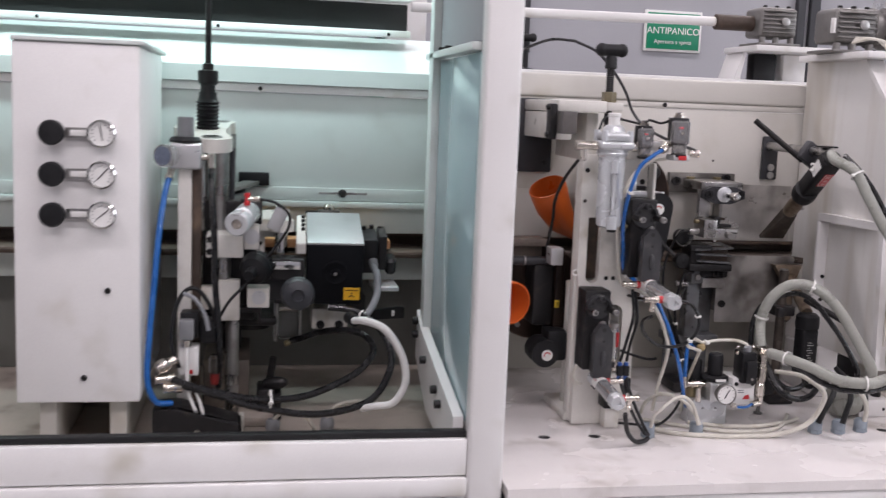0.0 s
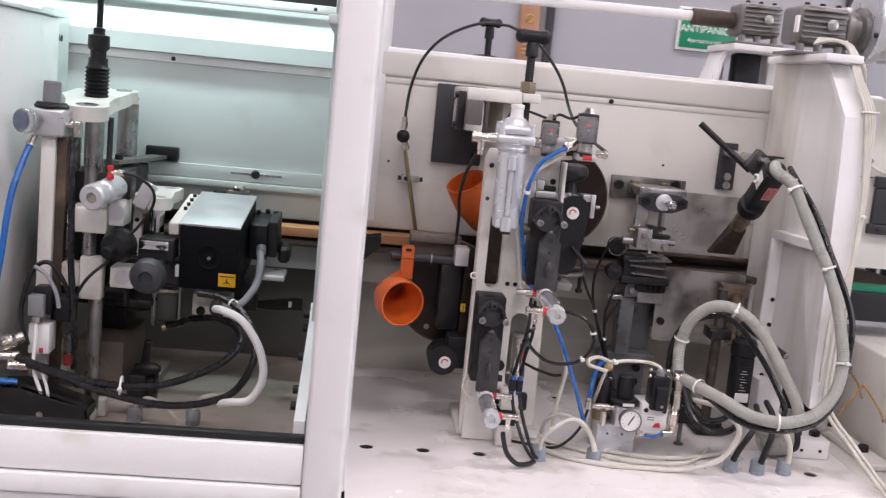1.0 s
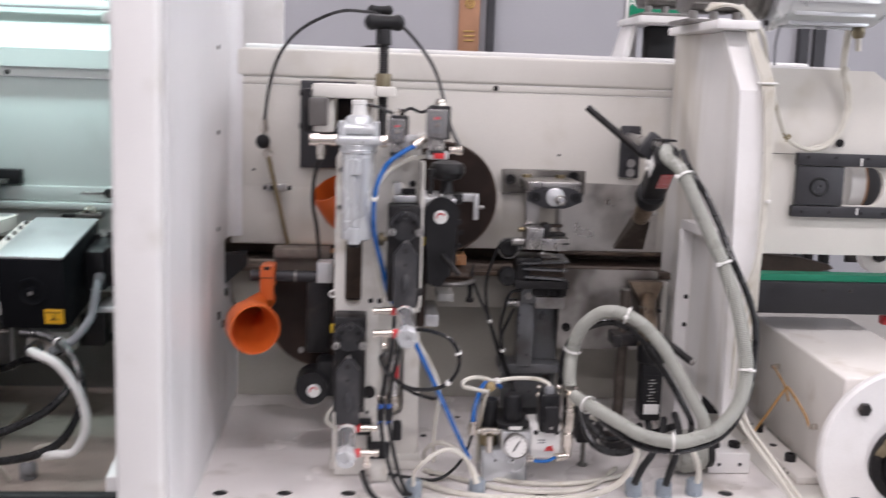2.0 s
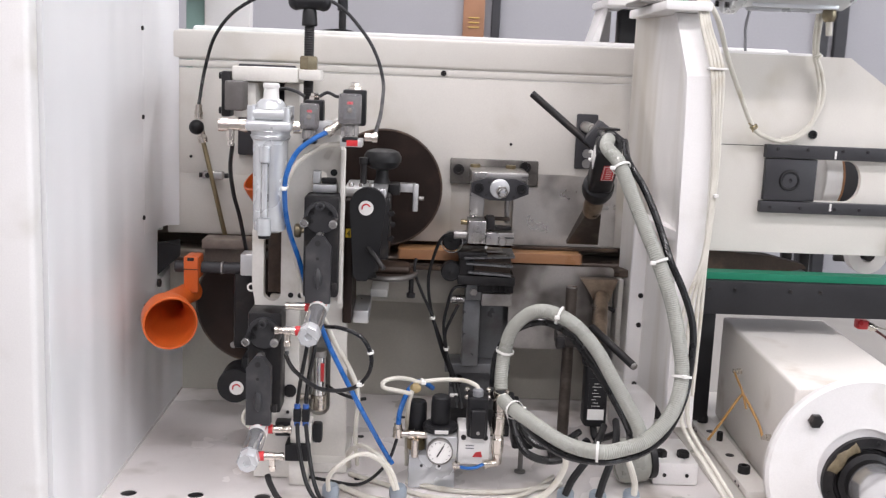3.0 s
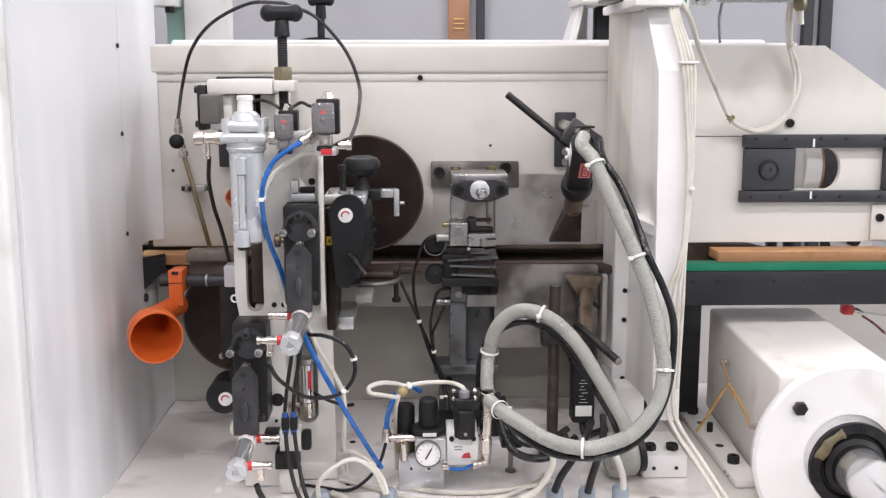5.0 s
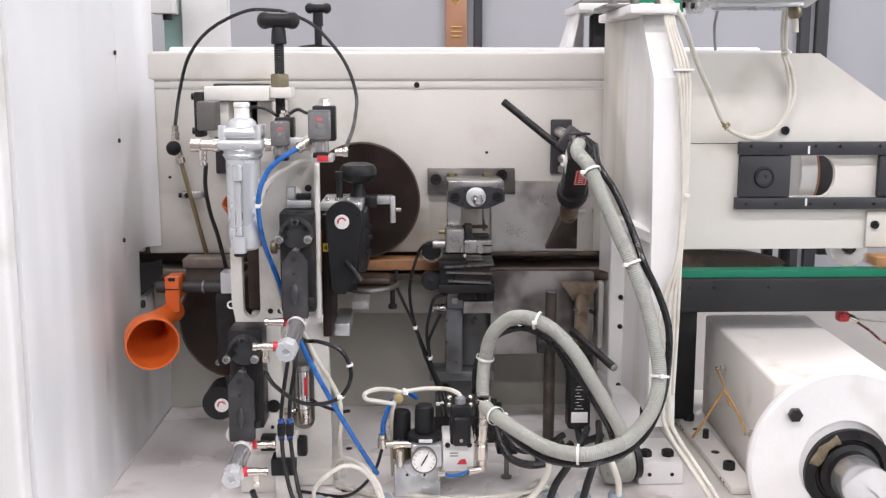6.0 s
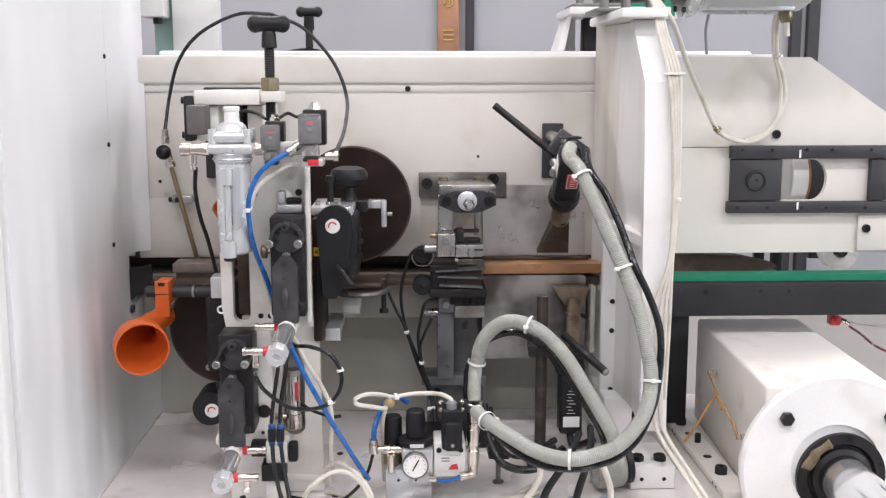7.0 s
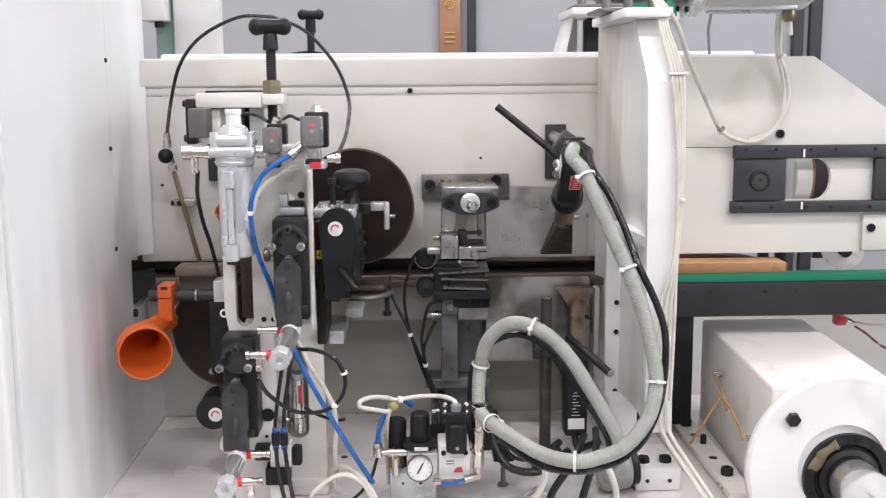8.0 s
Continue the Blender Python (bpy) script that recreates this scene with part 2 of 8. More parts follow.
def box(bm, x0, x1, y0, y1, z0, z1, bev=0.0015, seg=1, turn=None):
    c = V((x0 + x1) / 2, (y0 + y1) / 2, (z0 + z1) / 2)
    r = bmesh.ops.create_cube(bm, size=1.0)
    vs = r["verts"]
    for v in vs:
        v.co = V(v.co.x * (x1 - x0), v.co.y * (y1 - y0), v.co.z * (z1 - z0))
    if bev:
        bev = min(bev, 0.45 * min(abs(x1 - x0), abs(y1 - y0), abs(z1 - z0)))
        es = list({e for v in vs for e in v.link_edges})
        r = bmesh.ops.bevel(bm, geom=es, offset=bev, segments=seg, affect="EDGES", profile=0.5)
        vs = list({v for v in vs if v.is_valid} | set(r["verts"]))
    if turn:
        q = Euler([radians(a) for a in turn]).to_matrix()
        for v in vs:
            v.co = q @ v.co
    for v in vs:
        v.co += c
    return vs


def basis(d):
    d = Vector(d).normalized()
    a = V(0, 0, 1) if abs(d.z) < 0.9 else V(1, 0, 0)
    u = a.cross(d).normalized()
    return u, d.cross(u).normalized(), d


def lathe(bm, o, d, prof, n=24, cap=True):
    """Turned shape: prof holds (radius, distance along d from o)."""
    o = Vector(o)
    u, w, d = basis(d)
    rows = []
    for r, h in prof:
        rows.append([bm.verts.new(o + d * h + (u * math.cos(2 * math.pi * i / n) + w * math.sin(2 * math.pi * i / n)) * max(r, 1e-5)) for i in range(n)])
    for a, b in zip(rows, rows[1:]):
        for i in range(n):
            bm.faces.new((a[i], a[(i + 1) % n], b[(i + 1) % n], b[i]))
    if cap:
        if prof[0][0] > 1e-4:
            bm.faces.new(rows[0][::-1])
        if prof[-1][0] > 1e-4:
            bm.faces.new(rows[-1])


def cyl(bm, p0, p1, r, r2=None, n=20, bev=0.0008):
    p0, p1 = Vector(p0), Vector(p1)
    L = (p1 - p0).length
    r2 = r if r2 is None else r2
    b = min(bev, L * 0.3, r * 0.4, max(r2, 1e-4) * 0.4)
    lathe(bm, p0, p1 - p0, [(r - b, 0), (r, b), (r2, L - b), (max(r2 - b, 0), L)], n)


def prism(bm, outer, axis, a, b, holes=(), bev=0.0):
    """A plate with an outline in the plane across axis, from a to b along it, with through holes."""
    k = "xyz".index(axis)

    def P(p, h):
        l = list(p)
        l.insert(k, h)
        return Vector(l)

    loops = [outer] + list(holes)
    flat = [[Vector((p[0], p[1], 0)) for p in l] for l in loops]
    tris = tessellate_polygon(flat)
    pts = [p for l in loops for p in l]
    va = [bm.verts.new(P(p, a)) for p in pts]
    vb = [bm.verts.new(P(p, b)) for p in pts]
    for t in tris:
        try:
            bm.faces.new([va[i] for i in t])
            bm.faces.new([vb[i] for i in reversed(t)])
        except ValueError:
            pass
    s = 0
    for l in loops:
        m = len(l)
        for i in range(m):
            j = (i + 1) % m
            bm.faces.new((va[s + i], va[s + j], vb[s + j], vb[s + i]))
        s += m


def rrect(x0, x1, z0, z1, r, n=5):
    out = []
    for cx, cz, a in ((x1 - r, z1 - r, 0), (x0 + r, z1 - r, 90), (x0 + r, z0 + r, 180), (x1 - r, z0 + r, 270)):
        for i in range(n + 1):
            t = radians(a + 90 * i / n)
            out.append((cx + r * math.cos(t), cz + r * math.sin(t)))
    return out


def disc(cx, cz, r, n=20):
    return [(cx + r * math.cos(2 * math.pi * i / n), cz + r * math.sin(2 * math.pi * i / n)) for i in range(n)]


def smooth_path(pts, seg=8):
    pts = [Vector(p) for p in pts]
    if len(pts) == 2:
        return [pts[0].lerp(pts[1], i / seg) for i in range(seg + 1)]
    e = [pts[0] * 2 - pts[1]] + pts + [pts[-1] * 2 - pts[-2]]
    out = []
    for a, b, c, d in zip(e, e[1:], e[2:], e[3:]):
        for i in range(seg):
            t = i / seg
            out.append(0.5 * (2 * b + (c - a) * t + (2 * a - 5 * b + 4 * c - d) * t * t + (3 * b - a - 3 * c + d) * t ** 3))
    out.append(pts[-1])
    return out


def tube(bm, pts, r, n=10, seg=8, rib=0.0, pitch=0.0032):
    """A hose along a smooth path; rib > 0 makes it ribbed."""
    path = smooth_path(pts, seg)
    if rib:
        L, fine = 0.0, [path[0]]
        for a, b in zip(path, path[1:]):
            m = max(1, int((b - a).length / (pitch / 2) + 0.5))
            fine += [a.lerp(b, (i + 1) / m) for i in range(m)]
        path = fine
    u = None
    rows = []
    for i, p in enumerate(path):
        d = (path[min(i + 1, len(path) - 1)] - path[max(i - 1, 0)]).normalized()
        if u is None:
            u = basis(d)[0]
        u = (u - d * u.dot(d)).normalized()
        w = d.cross(u)
        rr = r + (rib if i % 2 else 0)
        rows.append([bm.verts.new(p + (u * math.cos(2 * math.pi * k / n) + w * math.sin(2 * math.pi * k / n)) * rr) for k in range(n)])
    for a, b in zip(rows, rows[1:]):
        for k in range(n):
            bm.faces.new((a[k], a[(k + 1) % n], b[(k + 1) % n], b[k]))
    bm.faces.new(rows[0][::-1])
    bm.faces.new(rows[-1])


def ring(bm, c, d, R, r, n=24, m=8, a0=0.0, a1=360.0):
    u, w, d = basis(d)
    c = Vector(c)
    full = abs(a1 - a0) >= 360
    cnt = n if full else n + 1
    rows = []
    for i in range(cnt):
        t = radians(a0 + (a1 - a0) * i / n)
        e = u * math.cos(t) + w * math.sin(t)
        rows.append([bm.verts.new(c + e * (R + r * math.cos(2 * math.pi * k / m)) + d * r * math.sin(2 * math.pi * k / m)) for k in range(m)])
    for i in range(cnt if full else cnt - 1):
        a, b = rows[i], rows[(i + 1) % cnt]
        for k in range(m):
            bm.faces.new((a[k], b[k], b[(k + 1) % m], a[(k + 1) % m]))


def socket(bm, p, d, r, h):
    """A socket-head screw: rounded head with a hexagon well."""
    lathe(bm, p, d, [(r, 0), (r, h * 0.85), (r * 0.9, h), (r * 0.52, h), (r * 0.5, h * 0.4), (0, h * 0.4)], 14, cap=False)


def hexhead(bm, p, d, r, h):
    lathe(bm, p, d, [(r, 0), (r, h * 0.85), (r * 0.85, h), (0, h)], 6, cap=False)


def ball(bm, c, rx, ry, rz, n=20, m=12):
    r = bmesh.ops.create_uvsphere(bm, u_segments=n, v_segments=m, radius=1.0)
    for v in r["verts"]:
        v.co = V(v.co.x * rx, v.co.y * ry, v.co.z * rz) + Vector(c)


def finish(name, bm, m, at, sharp=32):
    bmesh.ops.recalc_face_normals(bm, faces=bm.faces[:])
    me = bpy.data.meshes.new(name)
    bmesh.ops.translate(bm, verts=bm.verts[:], vec=-Vector(at))
    bm.to_mesh(me)
    bm.free()
    me.polygons.foreach_set("use_smooth", [True] * len(me.polygons))
    me.set_sharp_from_angle(angle=radians(sharp))
    me.materials.append(m)
    return me


def thing(name, at, label, category, group="", kind=""):
    ob = new(name)
    ob.empty_display_size = 0.05
    ob.location = at
    ORIGIN[ob.name] = Vector(at)
    return tagged(ob, label, category, group, kind)


def part(name, bm, m, parent, label="", kind=""):
    at = ORIGIN[parent.name]
    ob = new(name, finish(name, bm, m, at))
    ob.parent = parent
    ORIGIN[ob.name] = at
    return tagged(ob, label, kind=kind)


def solid(name, bm, m, label, category, group="", kind="", at=None):
    """A thing that is one mesh, with its origin at the middle of its base."""
    if at is None:
        lo = [min(v.co[i] for v in bm.verts) for i in range(3)]
        hi = [max(v.co[i] for v in bm.verts) for i in range(3)]
        at = ((lo[0] + hi[0]) / 2, (lo[1] + hi[1]) / 2, lo[2])
    ob = new(name, finish(name, bm, m, at))
    ob.location = at
    ORIGIN[ob.name] = Vector(at)
    return tagged(ob, label, category, group, kind)


def bx(name, m, parent, x0, x1, y0, y1, z0, z1, bev=0.0015, seg=2, label="", turn=None):
    bm = bm_()
    box(bm, x0, x1, y0, y1, z0, z1, bev, seg, turn)
    return part(name, bm, m, parent, label)


def rod(name, m, parent, p0, p1, r, r2=None, n=20, label=""):
    bm = bm_()
    cyl(bm, p0, p1, r, r2, n)
    return part(name, bm, m, parent, label)


def turned(name, m, parent, o, d, prof, n=24, label="", cap=True):
    bm = bm_()
    lathe(bm, o, d, prof, n, cap)
    return part(name, bm, m, parent, label)


def plate(name, m, parent, outer, axis, a, b, holes=(), label=""):
    bm = bm_()
    prism(bm, outer, axis, a, b, holes)
    return part(name, bm, m, parent, label)


def screw(m, parent, p, d, r=0.005, h=0.005, hexagon=False):
    bm = bm_()
    (hexhead if hexagon else socket)(bm, p, d, r, h)
    return part("bolt", bm, m, parent)


def text_mesh(body, size, parent, m, place, name="lettering", align="CENTER"):
    cu = bpy.data.curves.new(name, "FONT")
    cu.body, cu.size, cu.align_x, cu.extrude = body, size, align, 0.0006
    tmp = bpy.data.objects.new(name, cu)
    scene.collection.objects.link(tmp)
    me = bpy.data.meshes.new_from_object(tmp.evaluated_get(bpy.context.evaluated_depsgraph_get()))
    bpy.data.objects.remove(tmp)
    bm = bm_()
    bm.from_mesh(me)
    bpy.data.meshes.remove(me)
    bmesh.ops.transform(bm, matrix=pose(*place, 90, 0, 0), verts=bm.verts[:])
    return part(name, bm, m, parent)


def hose(name, m, pts, r, label, category="hose", ties=(), n=10, rib=0.0, tie_r=None):
    """A hose or cable as a thing, with nylon ties round it at fractions of its length."""
    at = pts[0]
    th = thing(name, at, label, category)
    bm = bm_()
    tube(bm, pts, r, n, 8, rib)
    part("tube", bm, m, th)
    path = smooth_path(pts, 12)
    for f in ties:
        i = max(1, min(len(path) - 2, int(f * (len(path) - 1))))
        bm = bm_()
        d = path[i + 1] - path[i - 1]
        R = tie_r or r + 0.0012
        lathe(bm, path[i] - d.normalized() * 0.002, d, [(R, 0), (R + 0.001, 0), (R + 0.001, 0.004), (R, 0.004), (R, 0)], 16, cap=False)
        u, w, _ = basis(d)
        c = path[i] - u * (R + 0.003)
        box(bm, c.x - 0.004, c.x + 0.004, c.y - 0.003, c.y + 0.003, c.z - 0.003, c.z + 0.003, 0.001)
        part("cable_tie", bm, TIE, th, "white nylon cable tie")
    return th


F_ = (0, -1, 0)
UP = (0, 0, 1)
RT = (1, 0, 0)
LF = (-1, 0, 0)

# ---- the room ----
def slab(name, m, x0, x1, y0, y1, z0, z1, label, category, bev=0.0):
    bm = bm_()
    box(bm, x0, x1, y0, y1, z0, z1, bev)
    return solid(name, bm, m, label, category, kind="structure")


slab("floor", CONCRETE, -6, 6.2, -5, 6, -0.1, 0, "grey sealed concrete workshop floor", "floor")
slab("ceiling", CEIL, -6, 6.2, -5, 6, 4.2, 4.3, "pale painted workshop ceiling", "ceiling")
wall_back = slab("wall_back", WALL, -6, 6.2, 5.0, 5.2, 0, 4.2, "smooth grey painted workshop wall behind the machine", "wall")
slab("wall_front", WALL, -6, 6.2, -5.2, -5, 0, 4.2, "smooth grey painted workshop wall", "wall")
slab("wall_left", WALL, -6.2, -6, -5.2, 5.2, 0, 4.2, "smooth grey painted workshop wall", "wall")
bm = bm_()
prism(bm, [(-5.2, 0), (5.2, 0), (5.2, 4.2), (-5.2, 4.2)], "x", 6.0, 6.2, [[(-2.9, 1.15), (2.9, 1.15), (2.9, 3.45), (-2.9, 3.45)]])
solid("wall_right", bm, WALL, "grey painted workshop wall with an opening for the added window", "wall", kind="structure")
# unseen window, added so that the side fill has an opening
win = thing("added_window", (6.1, 0, 1.15), "long window added out of view, with glowing panes", "window", kind="structure")
bx("window_sill", WHITE, win, 5.96, 6.2, -2.9, 2.9, 1.151, 1.18, 0.004)
for k in range(4):
    y0 = -2.9 + 1.45 * k
    bx("pane", ADDED_PANE_GLOW, win, 6.10, 6.11, y0 + 0.045, y0 + 1.405, 1.225, 3.405, 0.001)
for k in range(5):
    y0 = -2.9 + 1.45 * k
    bx("mullion", WHITE, win, 6.07, 6.14, max(-2.9, y0 - 0.04), min(2.9, y0 + 0.04), 1.181, 3.449, 0.004)


def ceiling_fixture(lx, ly):
    th = thing("ceiling_lamp", (lx, ly, 4.06), "long white ceiling lamp with a lit diffuser", "ceiling lamp", "ceiling lamps")
    bx("housing", WHITE, th, lx - 0.8, lx + 0.8, ly - 0.13, ly + 0.13, 4.06, 4.2, 0.01)
    bx("diffuser", PANEL_GLOW, th, lx - 0.76, lx + 0.76, ly - 0.105, ly + 0.105, 4.04, 4.0585, 0.006)
    return th


fixture = ceiling_fixture(*ROOM_LAMPS[0])
for lx, ly in ROOM_LAMPS[1:]:
    copy_thing(fixture, pose(lx, ly, 4.06))

# door frame uprights and relief strip on the far wall
for px0, px1, yy in ((1.096, 1.133, 4.96), (2.525, 2.570, 4.96), (2.60, 2.655, 4.97)):
    slab("trim", DARKGREY, px0, px1, yy, 4.998, 0, 2.9, "dark metal door frame upright on the far wall", "door frame", 0.004)
plaque = thing("relief_panel", (1.035, 4.98, 1.0), "narrow copper-coloured relief panel on the far wall", "wall panel")
bx("board", COPPER, plaque, 0.974, 1.067, 4.975, 4.998, 1.2, 2.3, 0.004)
for i in range(5):
    zc = 1.60 + i * 0.14
    bm = bm_()
    if i % 2:
        ring(bm, (1.0205, 4.974, zc), F_, 0.018, 0.004, 20, 6)
        ring(bm, (1.0205, 4.974, zc), F_, 0.007, 0.003, 14, 6)
    else:
        for k in range(3):
            cyl(bm, (0.997, 4.973, zc - 0.02 + 0.02 * k), (1.044, 4.973, zc - 0.02 + 0.02 * k), 0.0035, n=8)
    part("relief", bm, GOLD, plaque, "raised gold ornament")

sign = thing("safety_sign", (1.87, 4.985, 1.69), "green emergency door sign with white lettering", "sign")
bx("backing", LABEL_W, sign, 1.725, 2.025, 4.985, 4.998, 1.673, 1.873, 0.002)
bx("green_field", SIGN_G, sign, 1.737, 2.013, 4.981, 4.9845, 1.685, 1.861, 0.001)
text_mesh("MANIGLIONE", 0.046, sign, LABEL_W, (1.875, 4.9795, 1.811))
text_mesh("ANTIPANICO", 0.046, sign, LABEL_W, (1.875, 4.9795, 1.759))
text_mesh("Apertura a spinta", 0.028, sign, LABEL_W, (1.875, 4.9795, 1.712))

# ---- the machine's bed and frame ----
BX0, BX1 = -1.6, 1.335
bed = thing("machine_bed", (0.0, 2.1, 0.0), "white painted machine bed with round plugged holes", "machine bed")
HOLES = [(0.333, 2.035), (0.443, 2.035), (0.553, 2.035), (0.892, 2.036), (1.227, 2.04), (1.0, 2.045)]
plate("bed_plate", BED, bed, [(0.295, 1.745), (BX1, 1.745), (BX1, 2.62), (0.295, 2.62)], "z", 0.66, 0.68, [disc(x, y, 0.0135) for x, y in HOLES])
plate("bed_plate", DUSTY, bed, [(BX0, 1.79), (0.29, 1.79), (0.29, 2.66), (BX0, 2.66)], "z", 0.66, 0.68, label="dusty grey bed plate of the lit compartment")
for x, y in HOLES:
    bm = bm_()
    lathe(bm, (x, y, 0.672), UP, [(0.0131, 0), (0.0131, 0.0062), (0.010, 0.0074), (0, 0.0074)], 22)
    part("plug", bm, BLACK, bed, "black plastic hole plug")
bx("front_panel", WHITE, bed, 0.296, BX1, 1.748, 1.775, 0.05, 0.6585, 0.003)
bx("front_panel", WHITE, bed, 0.2225, 0.2955, 1.775, 1.7895, 0.05, 0.5495, 0.003)
bx("front_panel", WHITE, bed, BX0, 0.2215, 1.768, 1.7895, 0.05, 0.698, 0.003)
bx("plinth", DARKGREY, bed, BX0, BX1, 1.79, 2.6, 0.0, 0.6585, 0.004)
# small bed screw holes and light rub marks
for x, y in ((0.70, 2.33), (0.705, 2.12), (0.78, 2.45)):
    turned("bolt_hole", BLACK_M, bed, (x, y, 0.6805), UP, [(0.006, 0), (0.006, 0.0015), (0, 0.002)], 14)

sill = thing("front_sill", (-0.6, 1.77, 0.70), "white front sill with a black rubber seal", "sill")
bx("beam", WHITE, sill, BX0, 0.2215, 1.766, 1.7898, 0.70, 0.768, 0.004)
bx("seal", RUBBER, sill, BX0, 0.2215, 1.776, 1.796, 0.7685, 0.781, 0.003)
bx("lower_lip", WHITE, sill, BX0, 0.2215, 1.756, 1.7655, 0.665, 0.6985, 0.004)

post = thing("frame_post", (0.26, 1.9, 0.68), "tall white sheet-metal frame post and partition wall", "frame post")
bm = bm_()
box(bm, 0.222, 0.2885, 1.762, 1.80, 0.55, 2.45, 0.008, 3)
part("upright", bm, WHITE, post)
# partition wall towards the working side, with the opening for the track
prism_pts = [(1.801, 0.681), (2.62, 0.681), (2.62, 0.985), (2.40, 0.955), (2.40, 1.068), (2.303, 1.068), (2.303, 2.2), (1.801, 2.2)]
plate("side_sheet", SHEETWHITE, post, prism_pts, "x", 0.278, 0.293)
fold = [(0.2925, 2.3065), (0.2925, 2.43)] + [(0.3195 - 0.027 * math.cos(radians(a)), 2.44 + 0.028 * math.sin(radians(a))) for a in range(0, 91, 10)]
plate("side_sheet", SHEETWHITE, post, fold + [(0.319, 2.4715), (0.284, 2.4715), (0.284, 2.3065)], "z", 1.062, 2.2)
bx("seam_gap", RUBBER, post, 0.280, 0.2900, 2.3033, 2.3062, 1.07, 2.2, 0)
bx("sealant", WHITE, post, 0.2932, 0.2960, 1.802, 2.55, 0.6802, 0.6855, 0.002)
plate("dark_plate", RUBBER, post, [(0.2945, 1.038), (0.338, 1.046), (0.338, 1.0365), (0.2945, 1.0365)], "y", 2.392, 2.3955, label="black rubber flap in the opening")
plate("dark_plate", RUBBER, post, [(0.2945, 1.036), (0.339, 1.036), (0.338, 1.014), (0.2945, 0.974)], "y", 2.392, 2.3955, label="black rubber flap in the opening")
screw(BLACK_M, post, (0.2942, 2.395, 0.958), RT, 0.008, 0.006)
# black plate added behind the opening so its inside stays dark
bx("dark_plate", RUBBER, post, 0.262, 0.270, 2.306, 2.404, 0.962, 1.066, 0.002)
for z in (1.10, 1.283, 1.44, 1.6):
    screw(BLACK_M, post, (0.2932, 2.296, z), RT, 0.0042, 0.003)
for y, z in ((2.30, 0.93), (2.36, 0.90)):
    screw(BLACK_M, post, (0.2932, y, z), RT, 0.008, 0.004)

glass = thing("partition_frame", (0.24, 2.1, 0.70), "white frame holding a blue-tinted partition panel", "partition")
bx("panel", TINT, glass, 0.222, 0.228, 1.80, 2.20, 0.79, 1.452, 0.001)
bx("upright", TEAL_WHITE, glass, 0.205, 0.235, 2.205, 2.245, 0.86, 1.60, 0.003)
plate("base_rail", WHITE, glass, [(1.80, 0.70), (1.80, 0.80), (2.20, 0.875), (2.26, 0.905), (2.26, 0.80), (2.1, 0.72)], "x", 0.200, 0.219)
bx("top_rail", TEAL_WHITE, glass, 0.205, 0.235, 1.80, 2.30, 1.455, 1.47, 0.003)
bx("upper_panel", WALL, glass, 0.222, 0.230, 1.80, 2.25, 1.472, 1.75, 0.002, label="grey upper panel")
for y, z in ((2.235, 0.885), (2.235, 0.855), (2.12, 0.825), (1.98, 0.80), (1.93, 0.785)):
    screw(BLACK_M, glass, (0.1995, y, z), LF, 0.0085, 0.012)
for y in (2.08, 2.15):
    screw(BLACK_M, glass, (0.215, y, 1.4705), UP, 0.008, 0.006)

# back panels: right bay
rear = thing("machine_wall", (0.75, 2.5, 0.68), "cream painted rear panel with a seam and screws", "machine panel")
bx("sheet", CREAM, rear, 0.296, 1.245, 2.473, 2.485, 1.046, 1.3735, 0.002)
bx("seam_strip", CREAM, rear, 0.296, 1.245, 2.470, 2.485, 1.3752, 1.3885, 0.003)
bx("top_beam", CREAM, rear, 0.296, 1.275, 2.466, 2.58, 1.390, 1.447, 0.007, 4)
bx("rear_beam", WHITE, rear, 0.296, 1.60, 2.70, 2.80, 1.30, 1.463, 0.008, 4)
bx("sheet_overlay", CREAM, rear, 0.296, 0.86, 2.4715, 2.4725, 1.05, 1.166, 0.0003)
screw(BLACK_M, rear, (0.836, 2.470, 1.382), F_, 0.0055, 0.004)
screw(BLACK_M, rear, (0.976, 2.473, 1.248), F_, 0.0028, 0.002)
screw(BLACK_M, rear, (0.342, 2.473, 1.20), F_, 0.003, 0.002)
low = thing("lower_rear_panel", (0.75, 2.56, 0.68), "grey-white lower rear panel behind the bed", "machine panel")
bx("sheet", PUTTY, low, 0.296, 1.40, 2.598, 2.612, 0.681, 0.915, 0.002)
bx("ledge_plate", PUTTY, low, 0.296, 1.24, 2.485, 2.597, 0.916, 0.995, 0.002)

# feed track: beams through both bays
track = thing("feed_track", (0.4, 2.5, 0.99), "dark worn steel feed track for boards", "feed track")
bx("lower_rail", TRACK, track, BX0, 1.28, 2.425, 2.579, 0.9955, 1.010, 0.002)
bx("upper_rail", TRACK, track, BX0, 1.38, 2.516, 2.60, 1.038, 1.070, 0.002)
bx("back_guide", TRACK, track, BX0, 1.38, 2.58, 2.5995, 1.0105, 1.0375, 0.001)
# two plates added to keep stray light out of the track
bx("rear_light_stop", TRACK, track, BX0, 1.38, 2.6005, 2.62, 0.9955, 1.062, 0.001)
bx("end_light_stop", TRACK, track, 1.381, 1.389, 2.50, 2.62, 0.9955, 1.070, 0.001)
bx("wear_strip", RUST, track, BX0, 1.20, 2.4175, 2.4245, 0.998, 1.006, 0.0008, label="dust-brown worn strip")

